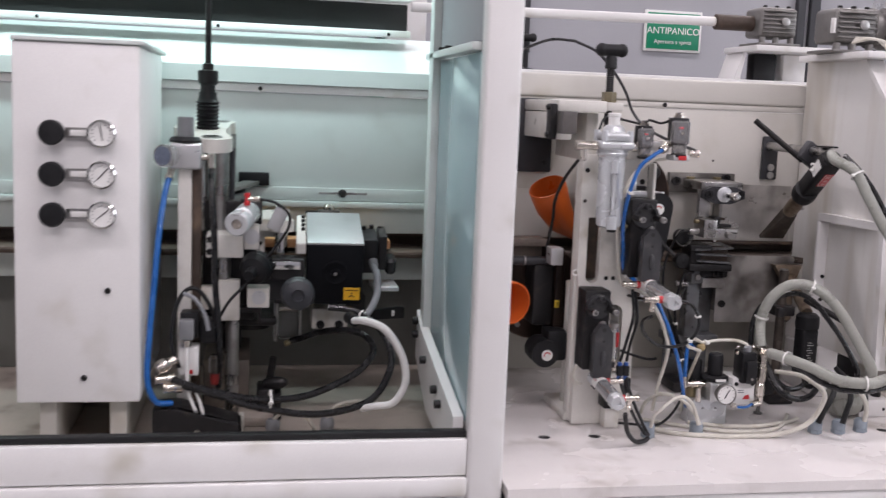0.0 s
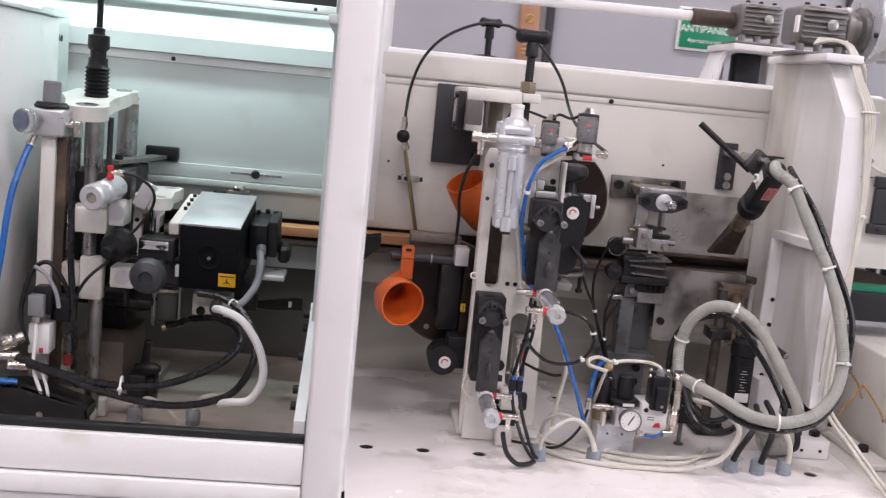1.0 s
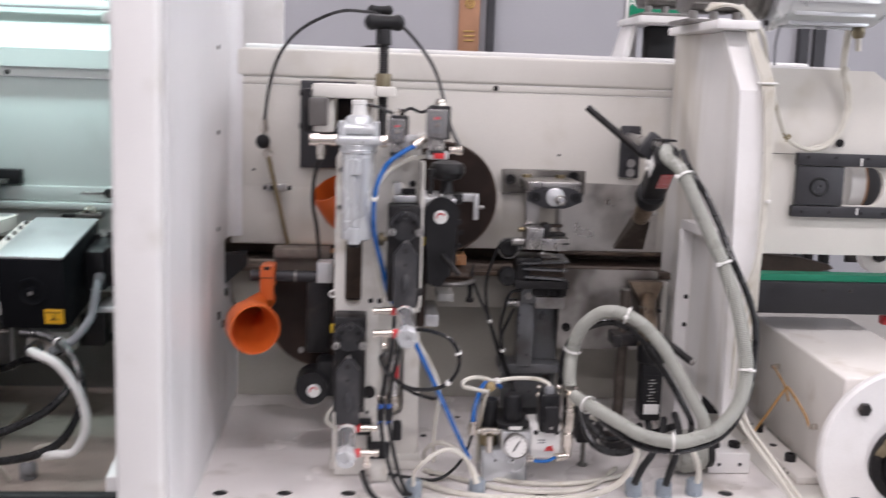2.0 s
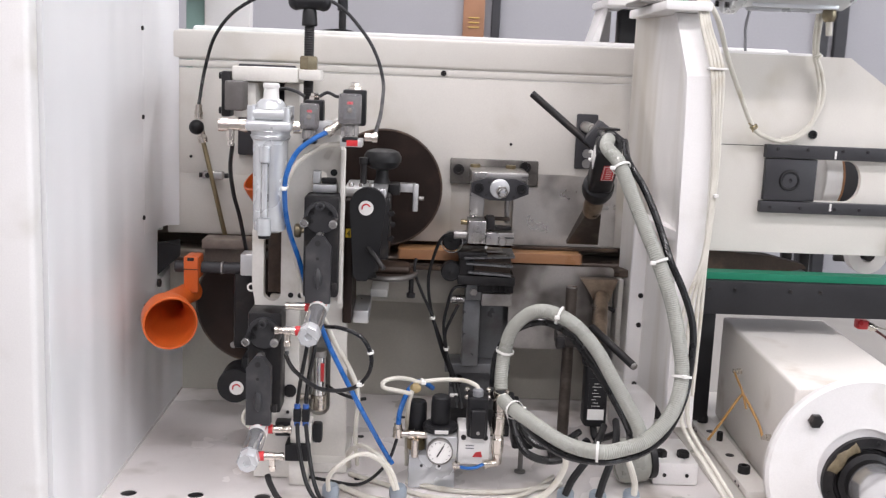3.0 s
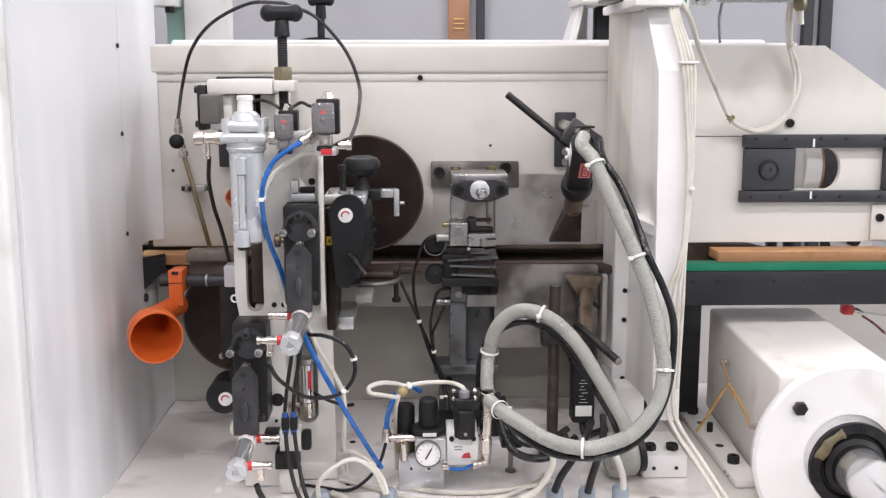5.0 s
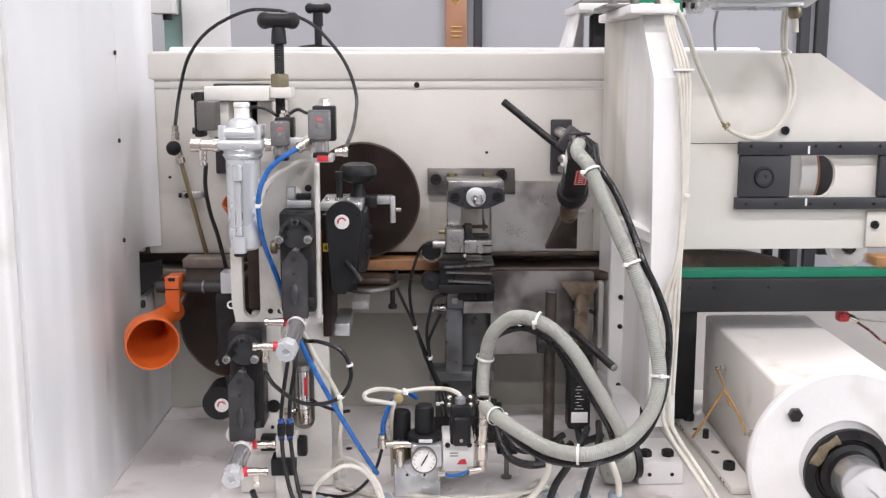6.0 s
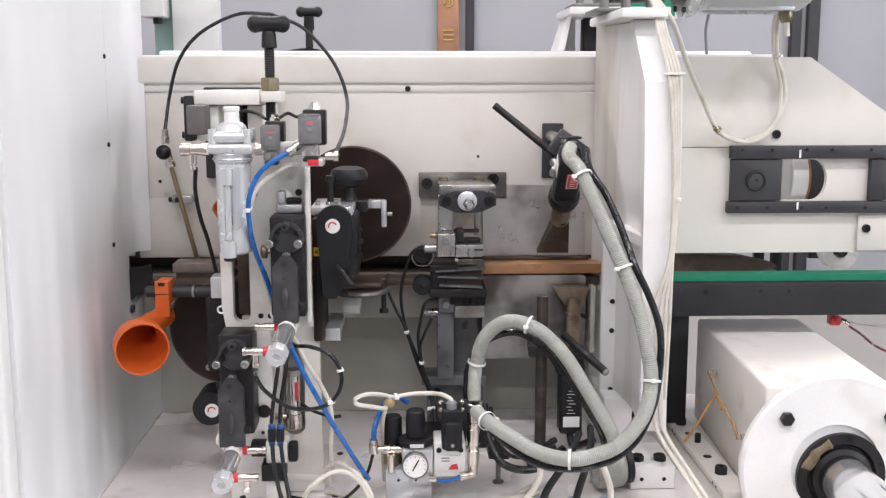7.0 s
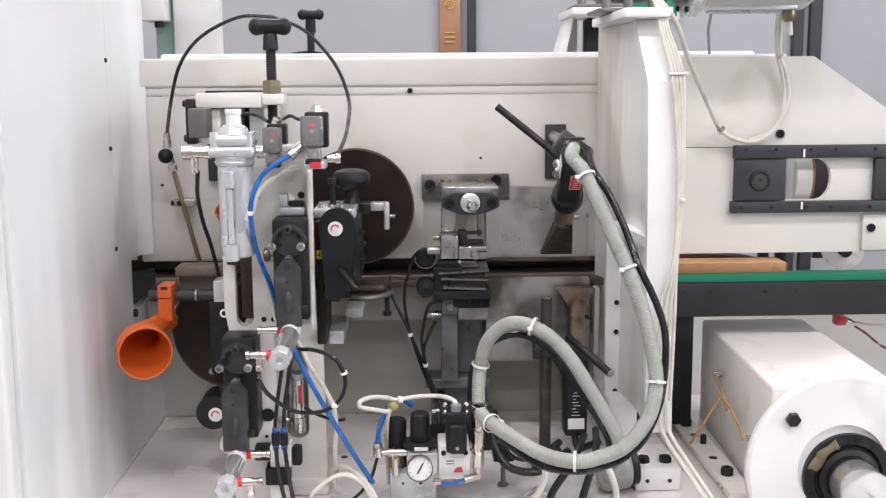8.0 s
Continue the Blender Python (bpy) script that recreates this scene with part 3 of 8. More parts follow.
# back panels: left bay
back = thing("machine_wall", (-0.6, 2.55, 0.68), "pale painted back wall of the lit compartment", "machine panel")
# lower wall: its shade is put into the panel colour
bx("lower_sheet", SHADEDPANEL, back, BX0, 0.277, 2.64, 2.655, 0.681, 0.93, 0.002)
# unseen ledge added to stop light leaking in from behind
bx("light_stop_ledge", SHADEDPANEL, back, BX0, 0.277, 2.5705, 2.655, 0.931, 0.945, 0.002)
bx("middle_sheet", TEAL_WHITE, back, BX0, 0.277, 2.50, 2.569, 0.931, 0.997, 0.002)
bx("main_sheet", TEAL_WHITE, back, BX0, 0.277, 2.50, 2.512, 1.045, 1.372, 0.002)
bx("ledge_rail", TEAL_WHITE, back, BX0, 0.277, 2.478, 2.499, 1.106, 1.121, 0.003)
bx("slot_rail", TEAL_WHITE, back, BX0, 0.277, 2.488, 2.499, 1.1225, 1.153, 0.002)
bx("seam_strip", WHITE, back, BX0, 0.277, 2.490, 2.512, 1.3735, 1.392, 0.002)
plate("sloped_cover", TEAL_WHITE, back, [(2.478, 1.3935), (2.478, 1.43), (2.60, 1.515), (2.62, 1.515), (2.62, 1.3935)], "x", BX0, 0.277)
bx("upper_rail", WHITE, back, BX0, 0.204, 2.53, 2.56, 1.516, 1.532, 0.003)
# solid bar in the gap: the darkness behind is put into its colour
bx("dark_slot", SHADOWGAP, back, BX0, 0.204, 2.60, 2.63, 1.533, 1.60, 0.002)
bx("header", WHITE, back, BX0, 0.204, 2.53, 2.60, 1.601, 1.74, 0.003)
for x in (-0.151, -0.6, -1.0):
    screw(BLACK_M, back, (x, 2.490, 1.381), F_, 0.005, 0.004)
for x in (0.15, -0.25, -0.65):
    screw(BLACK_M, back, (x, 2.53, 1.522), F_, 0.004, 0.003)
slot = part("slot", (lambda b: (box(b, -0.010, 0.105, 2.4865, 2.4879, 1.138, 1.1435, 0.0005), b)[1])(bm_()), STEEL, back, "bright adjustment slot")
turned("slot_nut", BLACK_M, back, (0.046, 2.4865, 1.141), F_, [(0.010, 0), (0.010, 0.003), (0.006, 0.006), (0, 0.006)], 16)

# hood over the left compartment with its lamp tube
hood = thing("compartment_hood", (-0.6, 2.2, 1.78), "white hood closing the compartment from above", "machine hood")
bx("top_sheet", WHITE, hood, BX0, 0.226, 1.9, 2.62, 1.80, 1.815, 0.003)
bx("end_sheet", WHITE, hood, BX0 - 0.015, BX0 - 0.001, 1.80, 2.62, 0.681, 1.815, 0.003)
tube_lamp = thing("lamp_tube", (-0.45, 2.44, 1.74), "lit fluorescent tube under the hood", "lamp")
rod("glass_tube", TUBE_GLOW, tube_lamp, (-0.55, 2.44, 1.745), (0.18, 2.44, 1.745), 0.011)
for x in (-0.57, 0.18):
    bx("socket", WHITE, tube_lamp, x, x + 0.02, 2.425, 2.455, 1.725, 1.799, 0.003)

# ---- gauge cabinet ----
cab = thing("gauge_cabinet", (-0.47, 2.14, 0.681), "white pneumatic cabinet with three knobs and gauges", "cabinet")
CX0, CX1, CY0, CY1, CZ0, CZ1 = -0.577, -0.362, 1.93, 2.36, 0.795, 1.440
bx("body", WHITE, cab, CX0, CX1, CY0 + 0.002, CY1, CZ0, CZ1, 0.004, 2)
bx("top_flange", TEAL_WHITE, cab, CX0, CX1 + 0.008, CY0 - 0.002, CY1 + 0.02, CZ1 + 0.001, CZ1 + 0.009, 0.002)
for x in (CX0 + 0.03, CX1 - 0.06):
    bx("foot", CREAM, cab, x, x + 0.03, CY0 + 0.05, CY1 - 0.02, 0.681, CZ0 - 0.001, 0.002)
plate("side_bracket", TEAL_WHITE, cab, [(2.36, 1.24), (2.48, 1.24), (2.48, 1.46), (2.36, 1.46)], "x", -0.40, -0.375, label="white mounting bracket at the cabinet's rear")
for z in (1.40,):
    for y in (2.40, 2.42):
        turned("slot", BLACK_M, cab, (-0.3745, y, z), RT, [(0.007, 0), (0.007, 0.0012), (0, 0.0012)], 14)
for i, z in enumerate((1.285, 1.213, 1.142)):
    xk, xg = -0.507, -0.425
    turned("knob", BLACK, cab, (xk, CY0, z), F_, [(0.012, 0), (0.012, 0.012), (0.021, 0.014), (0.022, 0.030), (0.019, 0.035), (0, 0.036)], 28, "round black regulator knob")
    plate("bracket", STEEL, cab, rrect(xk + 0.02, xg - 0.018, z - 0.009, z + 0.009, 0.002), "y", CY0 - 0.008, CY0, label="steel link plate")
    bx("label", LABEL_W, cab, xk + 0.028, xg - 0.026, CY0 - 0.0095, CY0 - 0.0085, z - 0.005, z + 0.005, 0.0003)
    g = turned("gauge", CHROME, cab, (xg, CY0, z), F_, [(0.020, 0), (0.022, 0.003), (0.0245, 0.012), (0.0245, 0.020), (0.022, 0.022), (0.0215, 0.017), (0, 0.017)], 32, "chrome-rimmed pressure gauge")
    turned("dial", LABEL_W, g, (xg, CY0 - 0.0172, z), F_, [(0.0212, 0), (0.0212, 0.0006), (0, 0.0006)], 28)
    a = radians((100, 48, 40)[i])
    bm = bm_()
    cyl(bm, (xg - 0.012 * math.cos(a), CY0 - 0.0186, z - 0.012 * math.sin(a)), (xg + 0.014 * math.cos(a), CY0 - 0.0186, z + 0.014 * math.sin(a)), 0.0009, n=6)
    part("needle", bm, BLACK, g)
    bm = bm_()
    for k in range(13):
        b_ = radians(225 - 22.5 * k)
        c, sn = math.cos(b_), math.sin(b_)
        cyl(bm, (xg + 0.0145 * c, CY0 - 0.0182, z + 0.0145 * sn), (xg + (0.0185 if k % 3 == 0 else 0.017) * c, CY0 - 0.0182, z + (0.0185 if k % 3 == 0 else 0.017) * sn), 0.0007, n=5, bev=0)
    part("scale", bm, MIDGREY, g)
for x, z in ((-0.418, 1.003), (-0.46, 0.842)):
    screw(BLACK_M, cab, (x, CY0 + 0.002, z), F_, 0.0055, 0.004)

# ---- white stand at the end of the right bay ----
stand = thing("column_stand", (1.24, 2.3, 0.681), "white cast column stand carrying the gearbox", "column stand")
prof = [(2.245, 1.503), (2.136, 1.395), (2.126, 1.30), (2.108, 1.0), (2.097, 0.80)]
bm = bm_()
front = [(y, z) for y, z in prof]
inner = [(y + 0.016, z) for y, z in reversed(prof)]
prism(bm, front + inner, "x", 1.2315, 1.277)
part("front_flange", bm, WHITE, stand)
# the hollow flank between front and rear, cast in one smooth curve
bm = bm_()
rows_ = []
for yf, z in [(2.2605, 1.503)] + [(y + 0.0155, z) for y, z in prof[1:]]:
    row = []
    for k in range(13):
        s = k / 12
        x = 1.2325 + (1.207 - 1.2325) * s + 0.022 * math.sin(math.pi * s) ** 0.8
        row.append(bm.verts.new((x, yf + (2.462 - yf) * s, z)))
    row += [bm.verts.new((1.264, 2.462, z)), bm.verts.new((1.264, yf, z))]
    rows_.append(row)
for a, b in zip(rows_, rows_[1:]):
    for k in range(len(a)):
        bm.faces.new((a[k], a[(k + 1) % len(a)], b[(k + 1) % len(a)], b[k]))
bm.faces.new(rows_[0])
bm.faces.new(rows_[-1][::-1])
part("flank", bm, STREAKED, stand)
bx("top_plate", WHITE, stand, 1.200, 1.280, 2.19, 2.50, 1.504, 1.520, 0.003)
plate("shelf", WHITE, stand, [(1.2335, 2.14), (1.2475, 2.14), (1.2475, 2.36), (1.212, 2.36)], "z", 1.115, 1.133)
bx("lower_plate", WHITE, stand, 1.2075, 1.2475, 2.347, 2.3595, 0.70, 1.1145, 0.005, 3)
bx("pedestal", WHITE, stand, 1.2065, 1.264, 2.30, 2.462, 0.681, 0.799, 0.005, 3)
bx("foot_block", WHITE, stand, 1.225, 1.305, 2.13, 2.26, 0.681, 0.722, 0.003)
for z in (0.976, 0.918, 0.80):
    screw(BLACK_M, stand, (1.229, 2.347, z), F_, 0.0048, 0.003)
for x in (1.245, 1.285):
    screw(BLACK_M, stand, (x, 2.165, 0.722), UP, 0.0115, 0.011, True)
    turned("pin_hole", BLACK_M, stand, (x, 2.1295, 0.70), F_, [(0.0035, 0), (0.0035, 0.0012), (0, 0.0012)], 12)

# ---- cover panel beyond the stand, with its slide window ----
cover = thing("end_cover", (1.6, 2.46, 1.05), "white end cover with a slanted corner and black slide window", "machine cover")
WX0, WX1, WZ0, WZ1 = 1.478, 1.80, 1.137, 1.270
plate("sheet", CREAM, cover, [(1.276, 1.052), (2.2, 1.052), (2.2, 1.06), (1.652, 1.432), (1.635, 1.444), (1.276, 1.444)], "y", 2.455, 2.467, [[(1.586, 1.1595), (1.652, 1.1595)] + [(1.652 + 0.029 * math.sin(radians(a)), 1.2005 - 0.041 * math.cos(radians(a))) for a in range(12, 180, 12)] + [(1.652, 1.2415), (1.586, 1.2415)]])
bx("top_flange", WHITE, cover, 1.276, 1.585, 2.468, 2.56, 1.436, 1.4495, 0.003)
bx("slide_bar", DARKGREY, cover, WX0, 1.86, 2.436, 2.4535, 1.244, WZ1, 0.002, label="dark grey slide bar")
bx("slide_bar", DARKGREY, cover, WX0 - 0.003, 1.86, 2.436, 2.4535, WZ0 - 0.002, 1.158, 0.002, label="dark grey slide bar")
bx("slide_block", DARKGREY, cover, WX0 + 0.003, 1.584, 2.440, 2.4535, 1.1595, 1.2425, 0.002)
bx("slide_end", DARKGREY, cover, 1.7637, 1.80, 2.440, 2.4535, 1.1595, 1.2425, 0.002)
bm = bm_()
ring(bm, (1.531, 2.4395, 1.200), F_, 0.018, 0.0035, 28, 8)
part("boss_ring", bm, BLACK, cover)
turned("boss", DARKGREY, cover, (1.531, 2.4405, 1.200), F_, [(0.0145, 0), (0.0145, 0.003), (0.004, 0.0035), (0.002, 0.001), (0, 0.001)], 24)
for x in (1.50, 1.56, 1.63, 1.68, 1.76):
    screw(BLACK, cover, (x, 2.436, 1.262), F_, 0.0035, 0.0015)
    screw(BLACK, cover, (x - 0.005, 2.436, 1.146), F_, 0.0035, 0.0015)
for z0, z1 in ((1.246, 1.262), (1.142, 1.157)):
    bx("mark", LABEL_W, cover, 1.6145, 1.6185, 2.4348, 2.4358, z0, z1, 0.0002)
turned("roller", LABEL_W, cover, (1.622, 2.545, 1.20), RT, [(0.060, 0), (0.062, 0.002), (0.062, 0.033), (0.060, 0.035), (0, 0.035)], 40, "white roller behind the window")
turned("roller_edge", BOARD_EDGE, cover, (1.6575, 2.545, 1.20), RT, [(0.0605, 0), (0.0605, 0.004), (0, 0.004)], 40, "brown ring on the roller")
bx("roller_bracket", CREAM, cover, 1.54, 1.600, 2.50, 2.515, 1.10, 1.30, 0.002)
bx("window_back", DARKGREY, cover, 1.50, 1.86, 2.62, 2.63, 1.08, 1.32, 0.001)
bx("seam", RUBBER, cover, 1.281, 1.4775, 2.4543, 2.4549, 1.2655, 1.2668, 0.0001)
for x, z, r in ((1.573, 1.292, 0.0085), (1.764, 1.102, 0.0085), (1.81, 1.30, 0.007)):
    screw(BLACK, cover, (x, 2.4545 if z > 1.2 else 2.4465, z), F_, r, 0.005)
bx("corner_plate", CREAM, cover, 1.748, 1.90, 2.447, 2.4545, 1.056, 1.128, 0.001)

# ---- outfeed conveyor: beam, green belt, roll ----
SLATE = mat("dark slate paint", (0.024, 0.024, 0.027), 0.5, 0.1, var=0.15, scale=24, fine=300, bump=0.10, spec=0.35)
conv = thing("outfeed_conveyor", (1.7, 2.36, 0.95), "dark steel outfeed beam with a green belt on top", "conveyor")
bx("beam", SLATE, conv, 1.283, 2.6, 2.375, 2.442, 0.938, 1.005, 0.003)
bx("shoe_bracket", SLATE, conv, 1.30, 1.61, 2.4422, 2.56, 0.990, 1.005, 0.002)
bm = bm_()
prism(bm, [(1.30, 1.0055), (2.6, 1.0055), (2.6, 1.0192), (1.335, 1.0192), (1.305, 1.0145)], "y", 2.390, 2.428)
part("belt", bm, GREEN, conv, "green conveyor belt")
rod("nose_roller", DARKGREY, conv, (1.298, 2.378, 0.990), (1.298, 2.47, 0.990), 0.0115)
for x in (1.37, 1.42, 1.53, 1.59):
    screw(BLACK_M, conv, (x, 2.375, 0.988), F_, 0.004, 0.002)
bx("rear_bar", BLACK_M, conv, 1.40, 2.6, 2.70, 2.73, 1.02, 1.05, 0.002)
for x in (1.62, 1.66):
    bx("strut", BLACK_M, conv, x, x + 0.022, 2.68, 2.699, 0.95, 1.05, 0.002)
bm = bm_()
prism(bm, [(1.30, 1.0055), (1.545, 1.0055), (1.600, 1.016), (1.592, 1.024), (1.520, 1.040), (1.44, 1.046), (1.30, 1.046)], "y", 2.484, 2.52, bev=0.004)
part("guide_shoe", bm, RUST, conv, "dark dust-brown guide shoe")
roll = thing("tape_roll", (1.85, 2.85, 0.95), "white plastic roll on a hidden axle", "roll")
bm = bm_()
lathe(bm, (1.868, 2.83, 0.998), F_, [(0.018, 0), (0.046, 0), (0.046, 0.03), (0.018, 0.03), (0.018, 0)], 36, cap=False)
part("rim", bm, LABEL_W, roll)
rod("axle", BLACK_M, roll, (1.868, 2.915, 0.998), (1.868, 2.79, 0.998), 0.014)
bx("hanger", BLACK_M, roll, 1.838, 1.898, 2.915, 2.93, 0.96, 1.04, 0.002)
bx("hanger_arm", BLACK_M, roll, 1.850, 1.886, 2.7302, 2.9148, 1.046, 1.05, 0.001)
bx("hanger_web", BLACK_M, roll, 1.850, 1.886, 2.90, 2.9148, 1.03, 1.0455, 0.001)
# block added behind the conveyor to give the tone of the floor there
tone_block = thing("floor_tone_block", (1.9, 2.9, 0.0), "pale block added for the workshop floor behind the conveyor", "sheet")
bx("sheet", mat("pale floor tone", (0.30, 0.285, 0.265), 0.6, var=0.08, scale=6), tone_block, 1.2, 3.0, 2.9, 4.6, 0.12, 0.50, 0.01)
for x in (1.25, 2.05, 2.85):
    bx("skid", BOARD_TOP, tone_block, x, x + 0.1, 2.92, 4.58, 0.0, 0.1195, 0.004, label="wooden skid under the added block")

# ---- spindle motor with flange ----
MX, MZ = 1.540, 0.762
motor = thing("spindle_unit", (MX, 2.2, 0.681), "white spindle housing with a round front flange and steel shaft", "spindle unit")
bm = bm_()
box(bm, 1.424, 1.638, 2.03, 2.53, 0.682, 0.898, 0.006, 3)
for v in bm.verts:
    if v.co.y > 2.3:
        v.co.x += 0.026
part("housing", bm, GRIMY, motor)
turned("flange", WHITE, motor, (MX, 2.0295, MZ), F_, [(0.154, 0), (0.159, 0.004), (0.159, 0.014), (0.154, 0.019), (0.075, 0.019), (0.075, 0.012), (0, 0.012)], 64)
BXC, BZC = MX + 0.010, MZ - 0.015
turned("bearing_ring", BLACK_M, motor, (BXC, 2.0175, BZC), F_, [(0.0745, 0), (0.0745, 0.009), (0.058, 0.011), (0.054, 0.004), (0, 0.004)], 48, "black bearing ring with old grease")
turned("shaft_seal", BLACK_M, motor, (BXC, 2.016, BZC), F_, [(0.050, 0), (0.050, 0.012), (0.0415, 0.016), (0.0415, 0.030), (0, 0.030)], 40, "dark oily shaft seal")
turned("shaft", BARREL, motor, (BXC, 1.986, BZC), F_, [(0.040, 0), (0.040, 0.23), (0.036, 0.235), (0, 0.235)], 40, "bright steel shaft end")
for a in (135, 45, 225, 315):
    screw(BLACK_M, motor, (MX + 0.123 * math.cos(radians(a)), 2.0105, MZ + 0.123 * math.sin(radians(a))), F_, 0.012, 0.009, True)
for k in range(6):
    a = radians(20 + 60 * k)
    screw(BLACK, motor, (BXC + 0.066 * math.cos(a), 2.0085, BZC + 0.066 * math.sin(a)), F_, 0.0045, 0.002)
bm = bm_()
ring(bm, (BXC, 2.0068, BZC), F_, 0.0615, 0.0088, 40, 10, 112, 166)
for v in bm.verts:
    v.co.y = 2.0068 + (v.co.y - 2.0068) * 0.3
    v.co += V(0.0022 * math.sin(v.co.z * 160 + v.co.x * 90), -0.0006 * (1 + math.sin(v.co.x * 700)), 0.0022 * math.sin(v.co.x * 170))
part("grease", bm, mat("old grease", (0.17, 0.135, 0.08), 0.45, var=0.35, scale=60), motor, "smear of brown grease")
bx("base_rail", GRIMY, motor, 1.376, 1.4235, 2.08, 2.49, 0.681, 0.695, 0.003)
for y, hx in ((2.165, False), (2.44, False)):
    screw(BLACK_M, motor, (1.398, y, 0.695), UP, 0.011, 0.014)
screw(BLACK_M, motor, (1.402, 2.33, 0.695), UP, 0.006, 0.018)
for y in (2.25, 2.38):
    turned("hole", BLACK_M, motor, (1.398, y, 0.6952), UP, [(0.008, 0), (0.008, 0.0008), (0, 0.0008)], 16)
for y in (2.12, 2.14, 2.40, 2.42):
    turned("hole", BLACK_M, motor, (1.3758, y, 0.688), LF, [(0.0025, 0), (0.0025, 0.0008), (0, 0.0008)], 10)
for p in ((1.4375, 2.345, 0.832), (1.4275, 2.13, 0.775)):
    turned("fitting", NICKEL, motor, p, LF, [(0.006, 0), (0.006, 0.008), (0.0045, 0.009), (0.0045, 0.016), (0, 0.016)], 12, "nickel hose fitting")
# black sheet that stands for the guard and the shade under the conveyor
slab_dark = thing("guard_shade_sheet", (1.36, 2.5, 0.681), "black sheet under the conveyor, for a guard and the shade there", "guard plate")
bx("sheet", BLACK, slab_dark, 1.29, 1.405, 2.43, 2.45, 0.70, 0.937, 0.003)
bx("base_sheet", CREAM, slab_dark, 1.337, 2.4, 1.9, 2.7, 0.60, 0.68, 0.003)
hose("lubrication_tube", TAN, [(1.424, 2.345, 0.832), (1.416, 2.31, 0.833), (1.414, 2.26, 0.818), (1.418, 2.24, 0.79)], 0.0022, "thin amber lubrication tube on the spindle housing", "tube")
hose("lubrication_tube", TAN, [(1.345, 2.22, 0.735), (1.365, 2.21, 0.775), (1.390, 2.20, 0.825), (1.396, 2.19, 0.828), (1.41, 2.15, 0.795), (1.413, 2.13, 0.776)], 0.0026, "thin amber lubrication tube on the spindle housing", "tube")
red = thing("red_connector", (1.70, 2.42, 0.88), "red cable connector lying behind the spindle housing", "connector")
bx("body", RED, red, 1.697, 1.719, 2.43, 2.455, 0.903, 0.923, 0.004)
turned("collar", NICKEL, red, (1.719, 2.44, 0.911), (0.9, 0, -0.35), [(0.009, 0), (0.009, 0.012), (0.006, 0.014), (0.006, 0.02), (0, 0.02)], 14)
hose("white_wire", CABLE, [(1.721, 2.44, 0.913), (1.755, 2.44, 0.905), (1.80, 2.44, 0.900), (1.87, 2.44, 0.896)], 0.0022, "thin white wire from the red connector", "cable")
hose("red_cable", mat("dark red sleeve", (0.13, 0.018, 0.018), 0.45, var=0.4, scale=70, stain=(0.45, 0.42, 0.40), stain_at=0.60, stain_scale=90), [(1.733, 2.44, 0.904), (1.76, 2.43, 0.886), (1.79, 2.42, 0.862), (1.86, 2.40, 0.83)], 0.0026, "thin dark red sleeved cable", "cable")

# ---- gearboxes and shaft above the stand ----
def gearbox(x, y, z, label):
    th = thing("worm_gearbox", (x, y, z), label, "gearbox", "worm gearboxes")
    bm = bm_()
    box(bm, x - 0.055, x + 0.055, y - 0.05, y + 0.05, z + 0.022, z + 0.105, 0.012, 3)
    part("case", bm, ALU_D, th)
    for k in range(6):
        zz = z + 0.034 + k * 0.0115
        bx("fin", ALU_D, th, x - 0.048, x + 0.048, y - 0.058, y - 0.0495, zz, zz + 0.004, 0.001)
    bx("foot_plate", ALU_D, th, x - 0.062, x + 0.062, y - 0.062, y + 0.06, z, z + 0.007, 0.002)
    for dx in (-0.045, -0.005, 0.04):
        rod("foot", ALU_D, th, (x + dx, y - 0.045, z + 0.0065), (x + dx, y - 0.045, z + 0.0225), 0.009)
    turned("port", STEEL, th, (x + 0.015, y - 0.058, z + 0.065), F_, [(0.012, 0), (0.012, 0.003), (0.008, 0.004), (0, 0.004)], 16)
    for dx in (-0.035, 0.0, 0.035):
        screw(BLACK_M, th, (x + dx, y - 0.03, z + 0.105), UP, 0.006, 0.006, True)
    return th


g2 = gearbox(1.238, 2.36, 1.5205, "grey finned worm gearbox on the column stand")
turned("coupling", ALU_D, g2, (1.294, 2.36, 1.585), RT, [(0.045, 0), (0.048, 0.004), (0.048, 0.016), (0.038, 0.02), (0.038, 0.035), (0.05, 0.04), (0.05, 0.052), (0, 0.052)], 32)
bx("tag", LABEL_W, g2, 1.176, 1.182, 2.305, 2.32, 1.565, 1.60, 0.001)
g1 = gearbox(1.265, 2.79, 1.5605, "grey finned worm gearbox on the rear bracket")
emotor = thing("drive_motor", (1.42, 2.36, 1.53), "pale grey electric motor with a round ribbed end", "electric motor")
turned("flange", SILVER, emotor, (1.3475, 2.36, 1.60), RT, [(0.085, 0), (0.088, 0.003), (0.088, 0.018), (0.078, 0.022), (0.078, 0.028), (0, 0.028)], 40)
turned("body", SILVER, emotor, (1.376, 2.36, 1.60), RT, [(0.070, 0), (0.074, 0.004), (0.074, 0.19), (0.06, 0.21), (0, 0.21)], 40)
for k in range(9):
    a = radians(180 + k * 22.5)
    c = V(0, math.cos(a) * 0.076, math.sin(a) * 0.076)
    bx("rib", SILVER, emotor, 1.39, 1.55, 2.36 + c.y - 0.002, 2.36 + c.y + 0.002, 1.60 + c.z - 0.004, 1.60 + c.z + 0.004, 0.001)
for a in (200, 250, 300):
    screw(BLACK_M, emotor, (1.3475, 2.36 + 0.078 * math.cos(radians(a)), 1.60 + 0.078 * math.sin(radians(a))), LF, 0.006, 0.006, True)
